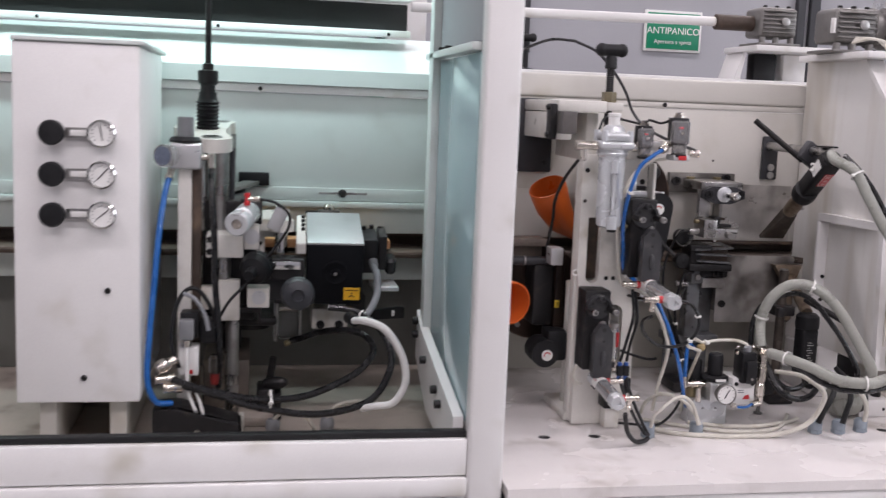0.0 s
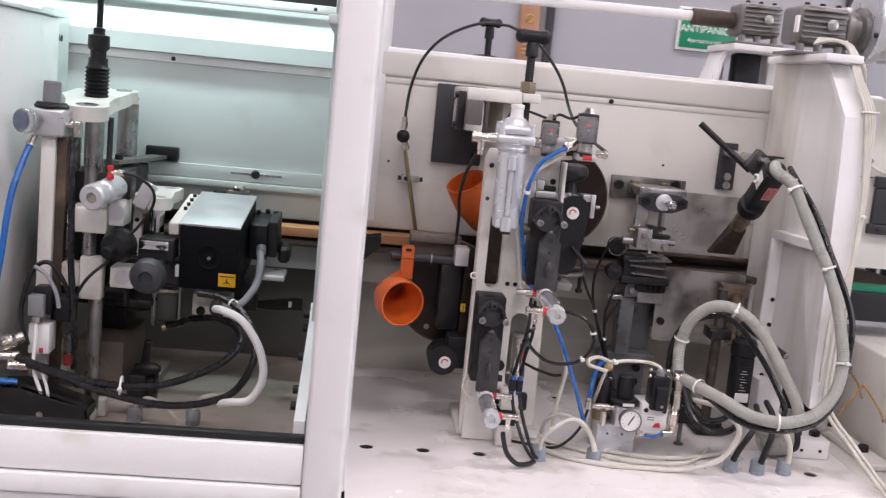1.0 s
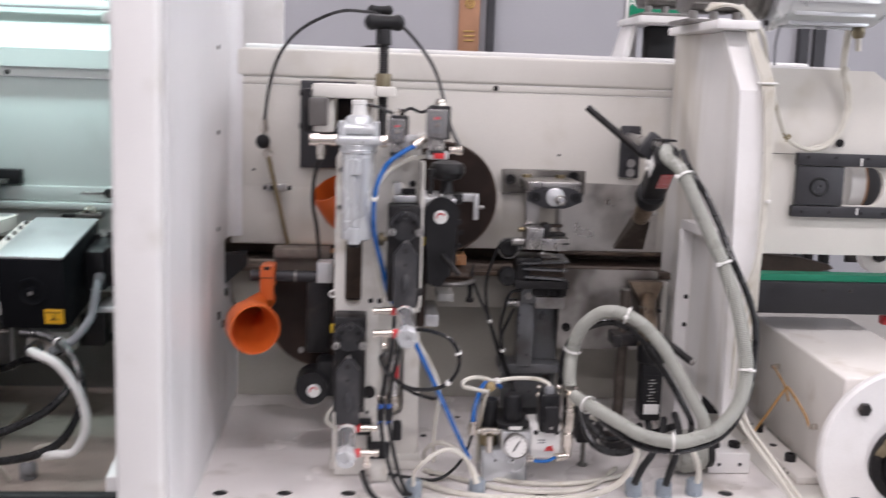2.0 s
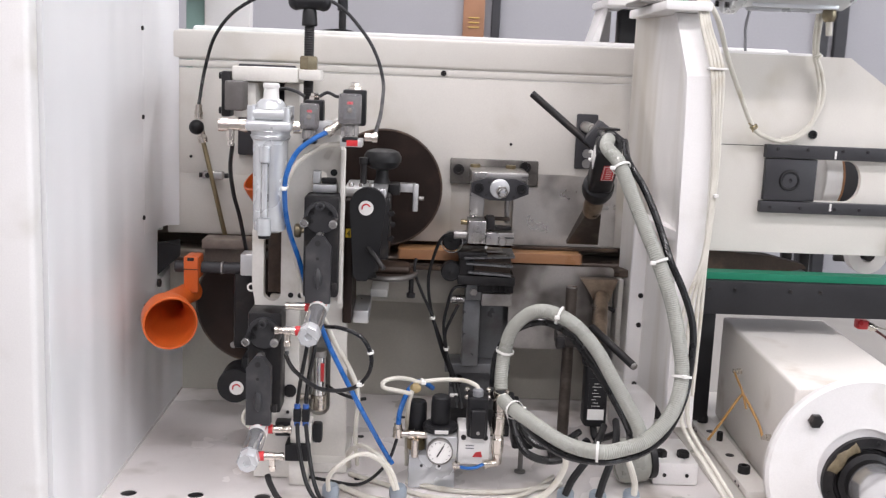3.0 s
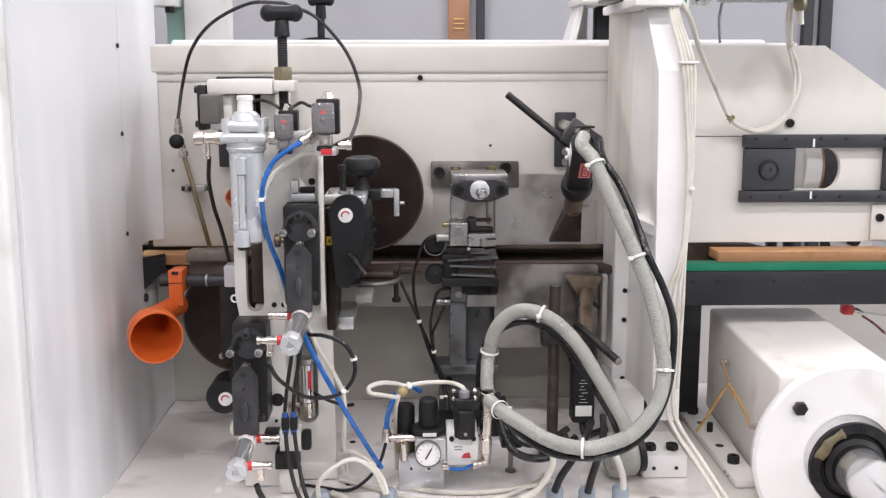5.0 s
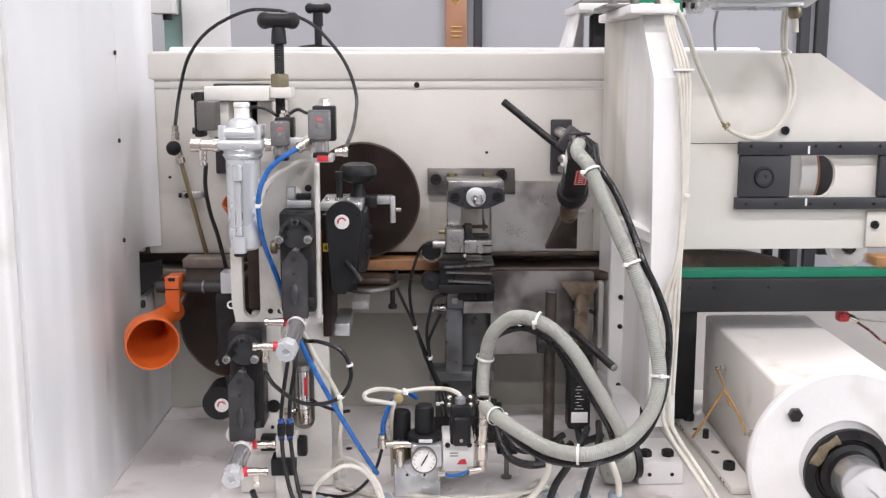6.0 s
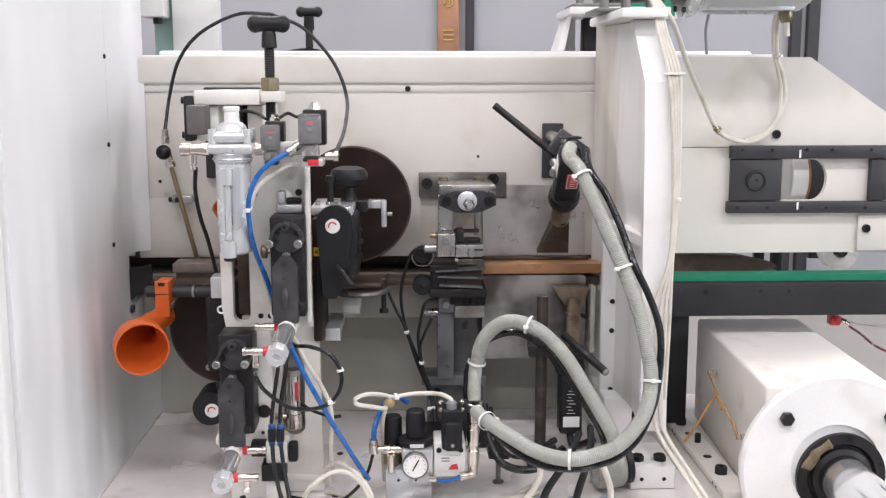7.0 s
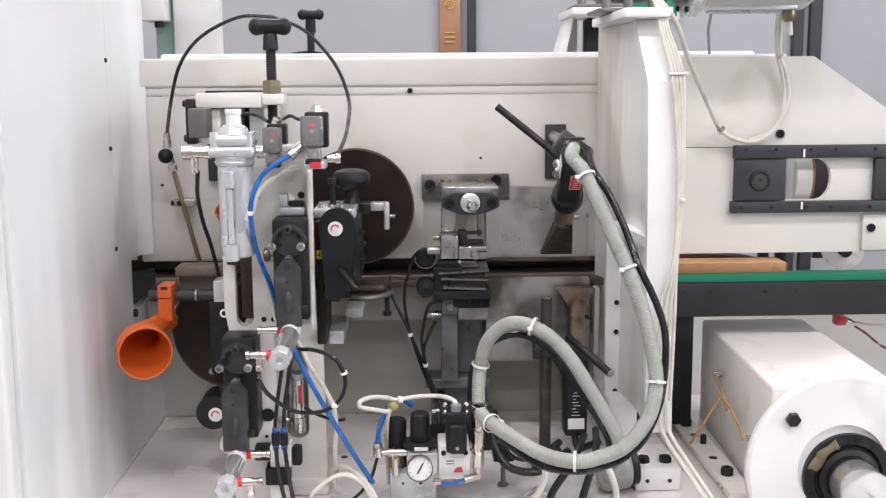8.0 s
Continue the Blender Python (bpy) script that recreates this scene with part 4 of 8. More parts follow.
shaft = thing("drive_shaft", (0.9, 2.79, 1.60), "long white painted drive shaft", "shaft")
rod("rod", WHITE, shaft, (0.24, 2.79, 1.614), (1.12, 2.79, 1.622), 0.0130)
turned("sleeve", RUST, shaft, (1.096, 2.79, 1.621), RT, [(0.017, 0), (0.0215, 0.003), (0.0215, 0.112), (0, 0.112)], 24, "dark brown shaft sleeve")
brk = thing("rear_bracket", (1.25, 2.9, 1.46), "white gusseted bracket behind the beam", "bracket")
plate("gusset", WHITE, brk, [(1.130, 1.30), (1.165, 1.30), (1.215, 1.543), (1.205, 1.543)], "y", 2.82, 2.93)
plate("web", WHITE, brk, [(1.165, 1.30), (1.235, 1.30), (1.235, 1.543), (1.215, 1.543)], "y", 2.89, 2.905)
bx("top_plate", WHITE, brk, 1.195, 1.42, 2.72, 2.93, 1.544, 1.560, 0.003)
bx("back_plate", WHITE, brk, 1.33, 1.40, 2.82, 2.9, 1.30, 1.543, 0.003)
bx("dark_cover", BLACK, brk, 1.245, 1.315, 2.83, 2.88, 1.30, 1.543, 0.006, label="black cover in the bracket")

# ---- trimming unit: column with its slides ----
col = thing("trimming_column", (0.59, 2.14, 0.681), "white cast column of the trimming unit with a long slot", "machine column")
outer = [(0.526, 0.682), (0.60, 0.682), (0.60, 0.985), (0.672, 0.985), (0.668, 1.05), (0.664, 1.262), (0.650, 1.278), (0.588, 1.282), (0.560, 1.268), (0.525, 1.268), (0.520, 1.255), (0.520, 1.02), (0.526, 0.985)]
slot_hole = [(0.539, 1.135), (0.539, 1.008)] + [(0.5535 - 0.0145 * math.cos(radians(a)), 1.008 - 0.0145 * math.sin(radians(a))) for a in range(15, 180, 15)] + [(0.568, 1.008), (0.568, 1.135)]
win_hole = [(0.617, 1.187), (0.642, 1.187), (0.642, 1.205)] + [(0.6295 + 0.0125 * math.cos(radians(a)), 1.205 + 0.0125 * math.sin(radians(a))) for a in range(15, 180, 15)] + [(0.617, 1.205)]
plate("front_plate", CAST, col, outer, "y", 2.115, 2.135, [slot_hole, win_hole])
bx("left_web", CAST, col, 0.521, 0.534, 2.1355, 2.165, 0.682, 1.25, 0.004)
plate("lower_plate", CAST, col, [(0.585, 0.682), (0.676, 0.682), (0.680, 0.72), (0.676, 0.984), (0.585, 0.984)], "y", 2.175, 2.195, [rrect(0.611, 0.650, 0.775, 0.935, 0.018)])
bx("right_edge", CAST, col, 0.6655, 0.6725, 2.085, 2.114, 1.0, 1.255, 0.002)
bx("slot_back", RUST, col, 0.535, 0.59, 2.20, 2.21, 0.99, 1.14, 0.001)
bx("recess_back", GREYPANEL, col, 0.606, 0.66, 2.215, 2.22, 0.765, 0.945, 0.001)
bx("back_plate", CAST, col, 0.535, 0.665, 2.226, 2.24, 0.682, 0.98, 0.003)
bx("upper_back", CAST, col, 0.595, 0.664, 2.20, 2.215, 1.145, 1.27, 0.003)
bx("foot", CAST, col, 0.516, 0.685, 2.14, 2.30, 0.6815, 0.70, 0.003)
for x, z, r in ((0.530, 1.235, 0.005), (0.528, 1.17, 0.004), (0.653, 1.214, 0.0058), (0.580, 1.212, 0.0055), (0.586, 0.838, 0.0115), (0.583, 0.80, 0.003), (0.59, 0.83, 0.003), (0.585, 1.005, 0.0045), (0.601, 1.005, 0.0045), (0.598, 1.12, 0.004)):
    turned("bolt_hole", BLACK_M, col, (x, 2.1145 if z > 0.98 or x < 0.6 else 2.1745, z), F_, [(r, 0), (r, 0.0012), (r * 0.6, 0.0016), (0, 0.0016)], 16)
bm = bm_()
ring(bm, (0.518, 2.12, 1.015), F_, 0.006, 0.0016, 16, 6)
part("eyelet", bm, TIE, col)
bx("dovetail", ALU, col, 0.620, 0.660, 2.095, 2.1145, 1.182, 1.196, 0.002)
bx("dovetail", ALU, col, 0.620, 0.633, 2.092, 2.1145, 1.1965, 1.218, 0.003)
bx("dovetail_gap", BLACK_M, col, 0.6335, 0.658, 2.10, 2.1145, 1.1965, 1.206, 0.002)
bx("gauge_tag", CREAM, col, 0.641, 0.651, 2.1130, 2.1145, 1.235, 1.265, 0.0003, label="small pale data tag", turn=(0, 28, 0))


def slide_block(x0, x1, z0, z1, y, px, pz0, pz1, label):
    """A black guide block: round boss with a half collar, three long screws and a pointed slide in front."""
    cx, cz = (x0 + x1) / 2, z1 - 0.034
    th = thing("slide_block", (cx, y, z0), label, "slide block", "black slide blocks")
    bx("body", BLACK_M, th, x0, x1, y, y + 0.058, z0, z1, 0.004, 2)
    turned("boss", SLIDE, th, (cx, y, cz), F_, [(0.0255, 0), (0.0255, 0.005), (0.024, 0.006), (0, 0.006)], 32)
    arc = [(cx + 0.0270 * math.cos(radians(a)), cz + 0.0270 * math.sin(radians(a))) for a in range(5, 176, 10)]
    arc += [(cx + 0.0215 * math.cos(radians(a)), cz + 0.0215 * math.sin(radians(a))) for a in range(175, 4, -10)]
    plate("collar", SLIDE, th, arc, "y", y - 0.015, y - 0.0005)
    for a in (28, 150, 200, 330):
        turned("boss_hole", SHADOWGAP, th, (cx + 0.0165 * math.cos(radians(a)), y - 0.006, cz + 0.0165 * math.sin(radians(a))), F_, [(0.0036, 0), (0.0036, 0.0008), (0, 0.0008)], 12)
    for dx, dz, tip, m in ((0, 0.021, 0.030, SLIDE), (-0.0225, -0.003, 0.052, STEEL), (0.0225, -0.003, 0.052, STEEL)):
        o = (cx + dx, y - 0.001, cz + dz)
        if m is STEEL:
            turned("screw_shank", BLACK_M, th, o, F_, [(0.0062, 0), (0.0062, tip - 0.008), (0, tip - 0.008)], 18)
            o = (cx + dx, y - 0.001 - (tip - 0.008), cz + dz)
            tip = 0.009
        turned("long_screw", m, th, o, F_, [(0.0062, 0), (0.0066, 0.0015), (0.0066, tip - 0.001), (0.0056, tip), (0.0036, tip), (0.0032, tip - 0.005), (0, tip - 0.005)], 18)
    pw = 0.0195
    f = y - 0.054
    bx("slide_carrier", BLACK_M, th, px - 0.014, px + 0.016, f + 0.0195, y - 0.0065, pz0 + 0.004, pz1 - 0.030, 0.002)
    plate("slide", SLIDE, th, [(px - pw, pz0), (px + pw, pz0), (px + pw, pz1 - 0.019), (px + 0.008, pz1 - 0.003), (px + 0.003, pz1), (px - 0.003, pz1), (px - 0.008, pz1 - 0.003), (px - pw, pz1 - 0.019)], "y", f, f + 0.019)
    turned("slide_nose", STEEL, th, (px + 0.001, f + 0.024, pz1 - 0.002), F_, [(0.0062, 0), (0.0062, 0.012), (0.005, 0.014), (0, 0.014)], 14)
    turned("slide_well", SHADOWGAP, th, (px - 0.001, f - 0.0002, pz1 - 0.012), F_, [(0.0046, 0), (0.0046, 0.0008), (0, 0.0008)], 14)
    turned("slide_pin", SHADOWGAP, th, (px - 0.001, f - 0.0002, pz1 - 0.036), F_, [(0.0026, 0), (0.0026, 0.0008), (0, 0.0008)], 10)
    ball_bm = bm_()
    ball(ball_bm, (px, f, pz0 + 0.040), 0.0065, 0.006, 0.017, 14, 8)
    part("slide_ridge", ball_bm, SLIDE, th)
    bx("side_lug", BLACK_M, th, px + pw + 0.0005, px + pw + 0.009, f + 0.006, f + 0.018, pz0 + 0.020, pz0 + 0.031, 0.001)
    return th


up_slide = slide_block(0.611, 0.667, 1.016, 1.181, 2.054, 0.640, 1.018, 1.126, "black upper slide block with a round boss on the column")
turned("side_wheel", GOLDGREY, up_slide, (0.6105, 2.072, 1.122), LF, [(0.004, 0), (0.004, 0.005), (0.0105, 0.006), (0.0115, 0.008), (0.0115, 0.014), (0.0095, 0.016), (0, 0.016)], 24, "dull brass thumb wheel")
slide_block(0.523, 0.578, 0.818, 0.988, 2.054, 0.549, 0.815, 0.928, "black lower slide block with a round boss on the column")


def air_cylinder(p0, p1, label, fits):
    th = thing("air_cylinder", p0, label, "pneumatic cylinder", "short air cylinders")
    d = (Vector(p1) - Vector(p0))
    L = d.length
    turned("rear_cap", SILVER, th, p0, d, [(0.014, 0), (0.0165, 0.002), (0.0165, 0.022), (0.015, 0.024), (0, 0.024)], 24)
    o = Vector(p0) + d.normalized() * 0.024
    turned("barrel", BARREL, th, o, d, [(0.0150, 0), (0.0150, L - 0.048), (0, L - 0.048)], 28, "polished steel barrel")
    o2 = Vector(p0) + d.normalized() * (L - 0.026)
    turned("front_cap", SILVER, th, o2, d, [(0.015, 0), (0.0168, 0.002), (0.0168, 0.021), (0.0150, 0.026), (0.006, 0.026), (0.005, 0.022), (0, 0.022)], 8)
    bm = bm_()
    u, w, dd = basis(d)
    lathe(bm, Vector(p0) + dd * 0.026, d, [(0.0153, 0), (0.0153, 0.030)], 28, cap=False)
    part("label", bm, LABEL_W, th)
    bm = bm_()
    q = [c0 + dd * f for f in (0.030, 0.047) for c0 in [Vector(p0)]]
    for a0, a1 in ((-60, -20), (-20, 20), (20, 60)):
        vs = []
        for cc, aa in ((q[0], a0), (q[0], a1), (q[1], a1), (q[1], a0)):
            up = dd.cross(RT).normalized()
            up = up if up.z > 0 else -up
            vs.append(bm.verts.new(cc + (up * math.cos(radians(aa)) + V(1, 0, 0) * math.sin(radians(aa))) * 0.0157))
        bm.faces.new(vs)
    part("label_mark", bm, RED, th)
    for f, side, drop in fits:
        c = Vector(p0) + dd * (L * f)
        s = V(side, 0, 0)
        turned("fitting_collar", RED, th, c + s * 0.0150, s, [(0.0075, 0), (0.0075, 0.007), (0, 0.007)], 16, "red fitting collar")
        turned("fitting", NICKEL, th, c + s * 0.0220, s, [(0.0065, 0), (0.0065, 0.016), (0.005, 0.017), (0.005, 0.024), (0.0065, 0.025), (0.0065, 0.030), (0, 0.030)], 14, "nickel push-in fitting")
        if drop:
            q = c + s * 0.034
            turned("fitting_tail", NICKEL, th, q, (0, 0.15, -1), [(0.0045, 0), (0.0045, 0.016), (0.0055, 0.017), (0.0055, 0.024), (0, 0.024)], 12)
    return th


air_cylinder((0.641, 2.045, 1.010), (0.640, 1.868, 0.998), "short silver air cylinder under the upper slide", ((0.14, -1, False), (0.84, -1, True)))
air_cylinder((0.549, 2.045, 0.806), (0.549, 1.895, 0.792), "short silver air cylinder under the lower slide", ((0.18, 1, False), (0.82, 1, True)))
mini = thing("small_air_cylinder", (0.630, 2.18, 0.786), "slim upright silver air cylinder in a recess of the column", "pneumatic cylinder")
rod("barrel", CHROME, mini, (0.630, 2.172, 0.815), (0.630, 2.172, 0.885), 0.0125)
rod("cap", STEEL, mini, (0.630, 2.172, 0.885), (0.630, 2.172, 0.895), 0.0135)
turned("base", NICKEL, mini, (0.631, 2.172, 0.785), UP, [(0.008, 0), (0.0135, 0.004), (0.0135, 0.03), (0, 0.03)], 20)
bx("label_mark", RED, mini, 0.634, 0.640, 2.1585, 2.1610, 0.842, 0.875, 0.0005, label="red stripe of a label")
turned("fitting", NICKEL, mini, (0.618, 2.165, 0.812), LF, [(0.0045, 0), (0.0045, 0.012), (0.006, 0.013), (0.006, 0.02), (0, 0.02)], 12)

valve_t = thing("tee_connector", (0.61, 2.05, 0.79), "two black push-in tees with blue collars", "hose connector")
for dx in (0, 0.014):
    bx("body", BLACK, valve_t, 0.600 + dx, 0.6125 + dx, 2.046, 2.06, 0.806, 0.828, 0.002)
    rod("collar", BLUE_CAP, valve_t, (0.606 + dx, 2.053, 0.8065), (0.606 + dx, 2.053, 0.798), 0.0052, label="blue release collar")
    rod("collar", BLUE_CAP, valve_t, (0.606 + dx, 2.053, 0.8275), (0.606 + dx, 2.053, 0.835), 0.0052, label="blue release collar")
mount = thing("valve_mount", (0.61, 2.12, 0.70), "white and black mounting block on the column's foot", "mounting block")
bx("block", CAST, mount, 0.592, 0.628, 2.08, 2.114, 0.757, 0.795, 0.002)
bx("black_plate", BLACK, mount, 0.584, 0.624, 2.074, 2.1135, 0.727, 0.7565, 0.002)
bx("pad", BLACK, mount, 0.629, 0.645, 2.08, 2.10, 0.758, 0.792, 0.004)
bx("foot", CAST, mount, 0.590, 0.622, 2.082, 2.1135, 0.6815, 0.7265, 0.002)
bx("side_block", BLACK, mount, 0.565, 0.5905, 2.09, 2.1135, 0.765, 0.79, 0.002)

# ---- saw guards, dials and suction funnels ----
def guard(cx, cz, y, label):
    th = thing("saw_guard", (cx, y, cz), label, "saw guard", "round saw guards")
    turned("disc", GUARD, th, (cx, y + 0.022, cz), F_, [(0.109, 0), (0.1145, 0.004), (0.1145, 0.018), (0.111, 0.0215), (0, 0.0215)], 72)
    bm = bm_()
    ring(bm, (cx, y + 0.002, cz), F_, 0.1125, 0.0022, 72, 8)
    part("rim", bm, RUST, th, "dusty worn guard rim")
    return th


guard(0.727, 1.158, 2.415, "round dark brown saw guard of the upper unit")
lowg = guard(0.494, 0.936, 2.335, "round dark brown saw guard of the lower unit")
screw(STEEL, lowg, (0.452, 2.334, 0.856), F_, 0.006, 0.004)
bm = bm_()
cyl(bm, (0.47, 2.330, 0.90), (0.51, 2.330, 0.875), 0.012, n=16)
part("hub_arm", bm, BLACK_M, lowg)


def dial_unit(cx, cy, cz, body_bm, label):
    th = thing("adjuster_dial", (cx, cy, cz), label, "adjuster", "adjuster dials")
    part("housing", body_bm, BLACK, th)
    d = turned("dial", LABEL_W, th, (cx, cy, cz), F_, [(0.0125, 0), (0.0125, 0.0016), (0.011, 0.0022), (0, 0.0022)], 28, "white dial with a red arc")
    bm = bm_()
    ring(bm, (cx, cy - 0.0024, cz), F_, 0.0066, 0.0013, 20, 6, 20, 200)
    part("arc", bm, RED, d)
    return th


bm = bm_()
shape = [(0.709 + 0.031 * math.cos(radians(a)), 1.157 + 0.031 * math.sin(radians(a))) for a in range(0, 181, 12)] + [(0.684, 1.075), (0.687, 1.036), (0.694, 1.027), (0.710, 1.027), (0.722, 1.045), (0.731, 1.085)]
prism(bm, shape, "y", 2.145, 2.161)
box(bm, 0.688, 0.730, 2.1605, 2.22, 1.04, 1.17, 0.006, 2)
dial_unit(0.706, 2.1445, 1.153, bm, "black upper adjuster housing with a white dial")
bm = bm_()
prism(bm, disc(0.480, 0.821, 0.0305, 32), "y", 2.184, 2.25)
box(bm, 0.488, 0.535, 2.20, 2.26, 0.80, 0.87, 0.008, 2)
dial_unit(0.484, 2.1835, 0.818, bm, "black lower adjuster housing with a white dial")
head = thing("upper_saw_head", (0.69, 2.2, 0.95), "black upper saw head with clamps and a dark plate", "saw head")
bx("plate", GUARD, head, 0.669, 0.685, 2.163, 2.30, 0.947, 1.163, 0.003, label="dark brown steel side plate")
tag = bx("number_tag", LABEL_Y, head, 0.6715, 0.6810, 2.1595, 2.1625, 1.099, 1.114, 0.0004, label="yellow tag with the figure 4")
text_mesh("4", 0.0135, tag, BLACK, (0.67625, 2.1588, 1.1018), "figure")
bx("body", BLACK_M, head, 0.7005, 0.745, 2.222, 2.36, 1.05, 1.1635, 0.006)
bx("top_plate", ALU, head, 0.664, 0.738, 2.20, 2.34, 1.164, 1.180, 0.003)
rod("post_cap", BLACK_M, head, (0.694, 2.27, 1.216), (0.694, 2.27, 1.228), 0.0085)
bx("dark_block", BLACK_M, head, 0.7385, 0.760, 2.30, 2.35, 1.158, 1.178, 0.002)
for k in range(3):
    screw(STEEL, head, (0.675 + 0.018 * k, 2.225, 1.180), UP, 0.0045, 0.006)
turned("t_knob", BLACK, head, (0.727, 2.29, 1.1805), UP, [(0.016, 0), (0.012, 0.010), (0.011, 0.024), (0.026, 0.029), (0.034, 0.040), (0.034, 0.050), (0.029, 0.058), (0.018, 0.062), (0, 0.063)], 28, "black star-shaped clamping knob")
bx("stop_arm", ALU, head, 0.752, 0.790, 2.335, 2.36, 1.160, 1.176, 0.002, label="bright steel stop bracket")
bx("stop_leg", ALU, head, 0.784, 0.7945, 2.33, 2.3345, 1.125, 1.177, 0.002, label="bright steel stop bracket")
rod("stop_screw", STEEL, head, (0.7948, 2.332, 1.150), (0.805, 2.332, 1.150), 0.004)
rod("post_screw", BLACK_M, head, (0.694, 2.27, 1.1805), (0.694, 2.27, 1.216), 0.006)
hood = [(0.741 + 0.055 * math.cos(radians(a)), 2.392 + 0.070 * math.sin(radians(a))) for a in range(155, 386, 7)]
plate("hood", RUST, head, hood, "z", 0.992, 1.001, label="dust-covered lower saw hood")
bm = bm_()
tube(bm, [(x, y - 0.002, 0.9965) for x, y in hood[2:-2:3]], 0.0052, 8, 3)
part("hood_rim", bm, ALU_D, head, "worn steel hood rim")
bx("hood_dome", RUST, head, 0.700, 0.784, 2.345, 2.407, 1.0014, 1.0165, 0.007, 3, label="dust-covered lower saw hood")
plate("hood_web", BLACK_M, head, [(0.690, 1.002), (0.690, 1.026), (0.700, 1.034), (0.716, 1.024), (0.722, 1.002)], "y", 2.3, 2.312)
rod("lever", BLACK_M, head, (0.711, 2.143, 1.086), (0.740, 2.118, 1.054), 0.0045)
rod("pin", BLACK_M, head, (0.787, 2.36, 0.962), (0.787, 2.36, 0.994), 0.0048)
rod("pin_head", BLACK_M, head, (0.787, 2.36, 0.954), (0.787, 2.36, 0.9625), 0.0085)
bx("lower_pad", ALU, head, 0.6855, 0.713, 2.20, 2.33, 0.939, 0.962, 0.002, label="bright aluminium pad")
bx("lower_pad", GREYPANEL, head, 0.7135, 0.745, 2.25, 2.33, 0.976, 0.9915, 0.002)
for k, (x, z) in enumerate(((0.748, 1.135), (0.750, 1.115), (0.748, 1.09))):
    turned("chip_screw", BLACK_M, head, (x, 2.225, z), F_, [(0.005, 0), (0.005, 0.006), (0, 0.006)], 10)
bx("lower_head", BLACK_M, (low_head := thing("lower_saw_head", (0.50, 2.27, 0.87), "black lower saw head behind the column", "saw head")), 0.465, 0.512, 2.255, 2.333, 0.87, 1.01, 0.006)
bx("plate", GUARD, low_head, 0.5125, 0.532, 2.243, 2.36, 0.79, 1.04, 0.003, label="dark brown steel side plate")
tag3 = bx("number_tag", LABEL_Y, low_head, 0.512, 0.522, 2.2395, 2.2425, 0.915, 0.932, 0.0004, label="yellow tag with the figure 3")
text_mesh("3", 0.014, tag3, BLACK, (0.517, 2.2388, 0.918), "figure")
bx("arm", BLACK_M, low_head, 0.464, 0.49, 2.2505, 2.2545, 0.80, 0.845, 0.008)
bx("guide_bar", BROWNDUST, low_head, 0.398, 0.506, 2.30, 2.36, 1.046, 1.063, 0.002, label="dust-covered guide bar")
bx("guide_board", BROWNDUST, low_head, 0.398, 0.500, 2.325, 2.36, 1.017, 1.0455, 0.002, label="brown dust-covered board under the guide bar")
bx("guide_block", ALU, low_head, 0.486, 0.514, 2.20, 2.242, 1.018, 1.056, 0.002, label="bright aluminium block")
rod("clamp_rod", DARKGREY, low_head, (0.358, 2.265, 1.018), (0.512, 2.265, 1.018), 0.0105)
rod("clamp_ring", STEEL, low_head, (0.441, 2.265, 1.018), (0.445, 2.265, 1.018), 0.0115)


def funnel_sweep(bm, stations, n=36, wall=0.003):
    """A thin-walled swept funnel: stations are (centre, axis, radius)."""
    outer_rows, inner_rows = [], []
    u = None
    for c, d, r in stations:
        d = Vector(d).normalized()
        if u is None:
            u = basis(d)[0]
        u = (u - d * u.dot(d)).normalized()
        w = d.cross(u)
        for rows, rr in ((outer_rows, r), (inner_rows, r - wall)):
            rows.append([bm.verts.new(Vector(c) + (u * math.cos(2 * math.pi * k / n) + w * math.sin(2 * math.pi * k / n)) * rr) for k in range(n)])
    for rows in (outer_rows, inner_rows):
        for a, b in zip(rows, rows[1:]):
            for k in range(n):
                bm.faces.new((a[k], a[(k + 1) % n], b[(k + 1) % n], b[k]))
    for a, b in ((outer_rows[0], inner_rows[0]), (outer_rows[-1], inner_rows[-1])):
        for k in range(n):
            bm.faces.new((a[k], a[(k + 1) % n], b[(k + 1) % n], b[k]))


fl = thing("suction_funnel", (0.39, 2.12, 0.91), "orange plastic suction funnel clamped on a dark rod", "suction funnel", "orange suction funnels")
bm = bm_()
ax = V(-0.37, 0.93, 0.03)
funnel_sweep(bm, [(V(0.383, 2.120, 0.9475), ax, 0.0455), (V(0.380, 2.127, 0.9477), ax, 0.0462), (V(0.369, 2.155, 0.9495), ax, 0.0445), (V(0.363, 2.172, 0.9525), V(-0.2, 0.95, 0.1), 0.038), (V(0.363, 2.20, 0.9585), V(0.1, 1, 0.2), 0.027), (V(0.369, 2.225, 0.9645), V(0.3, 0.95, 0.2), 0.021), (V(0.381, 2.255, 0.9695), V(0.4, 0.9, 0.1), 0.019), (V(0.389, 2.275, 0.9715), V(0.4, 0.9, 0.0), 0.019)])
part("cone", bm, ORANGE, fl)
bx("strap", ORANGE, fl, 0.379, 0.405, 2.236, 2.2475, 0.976, 1.042, 0.003)
bx("clamp", ORANGE, fl, 0.380, 0.406, 2.2475, 2.283, 0.999, 1.042, 0.004)
bx("clamp_slot", BLACK_M, fl, 0.386, 0.398, 2.2345, 2.2358, 1.034, 1.040, 0.0004)
bx("clamp_cut", SHADOWGAP, fl, 0.3795, 0.4045, 2.2348, 2.2358, 1.018, 1.0195, 0.0002)
fu = thing("suction_funnel", (0.52, 2.34, 1.08), "orange plastic suction funnel bent upwards beside the column", "suction funnel", "orange suction funnels")
bm = bm_()
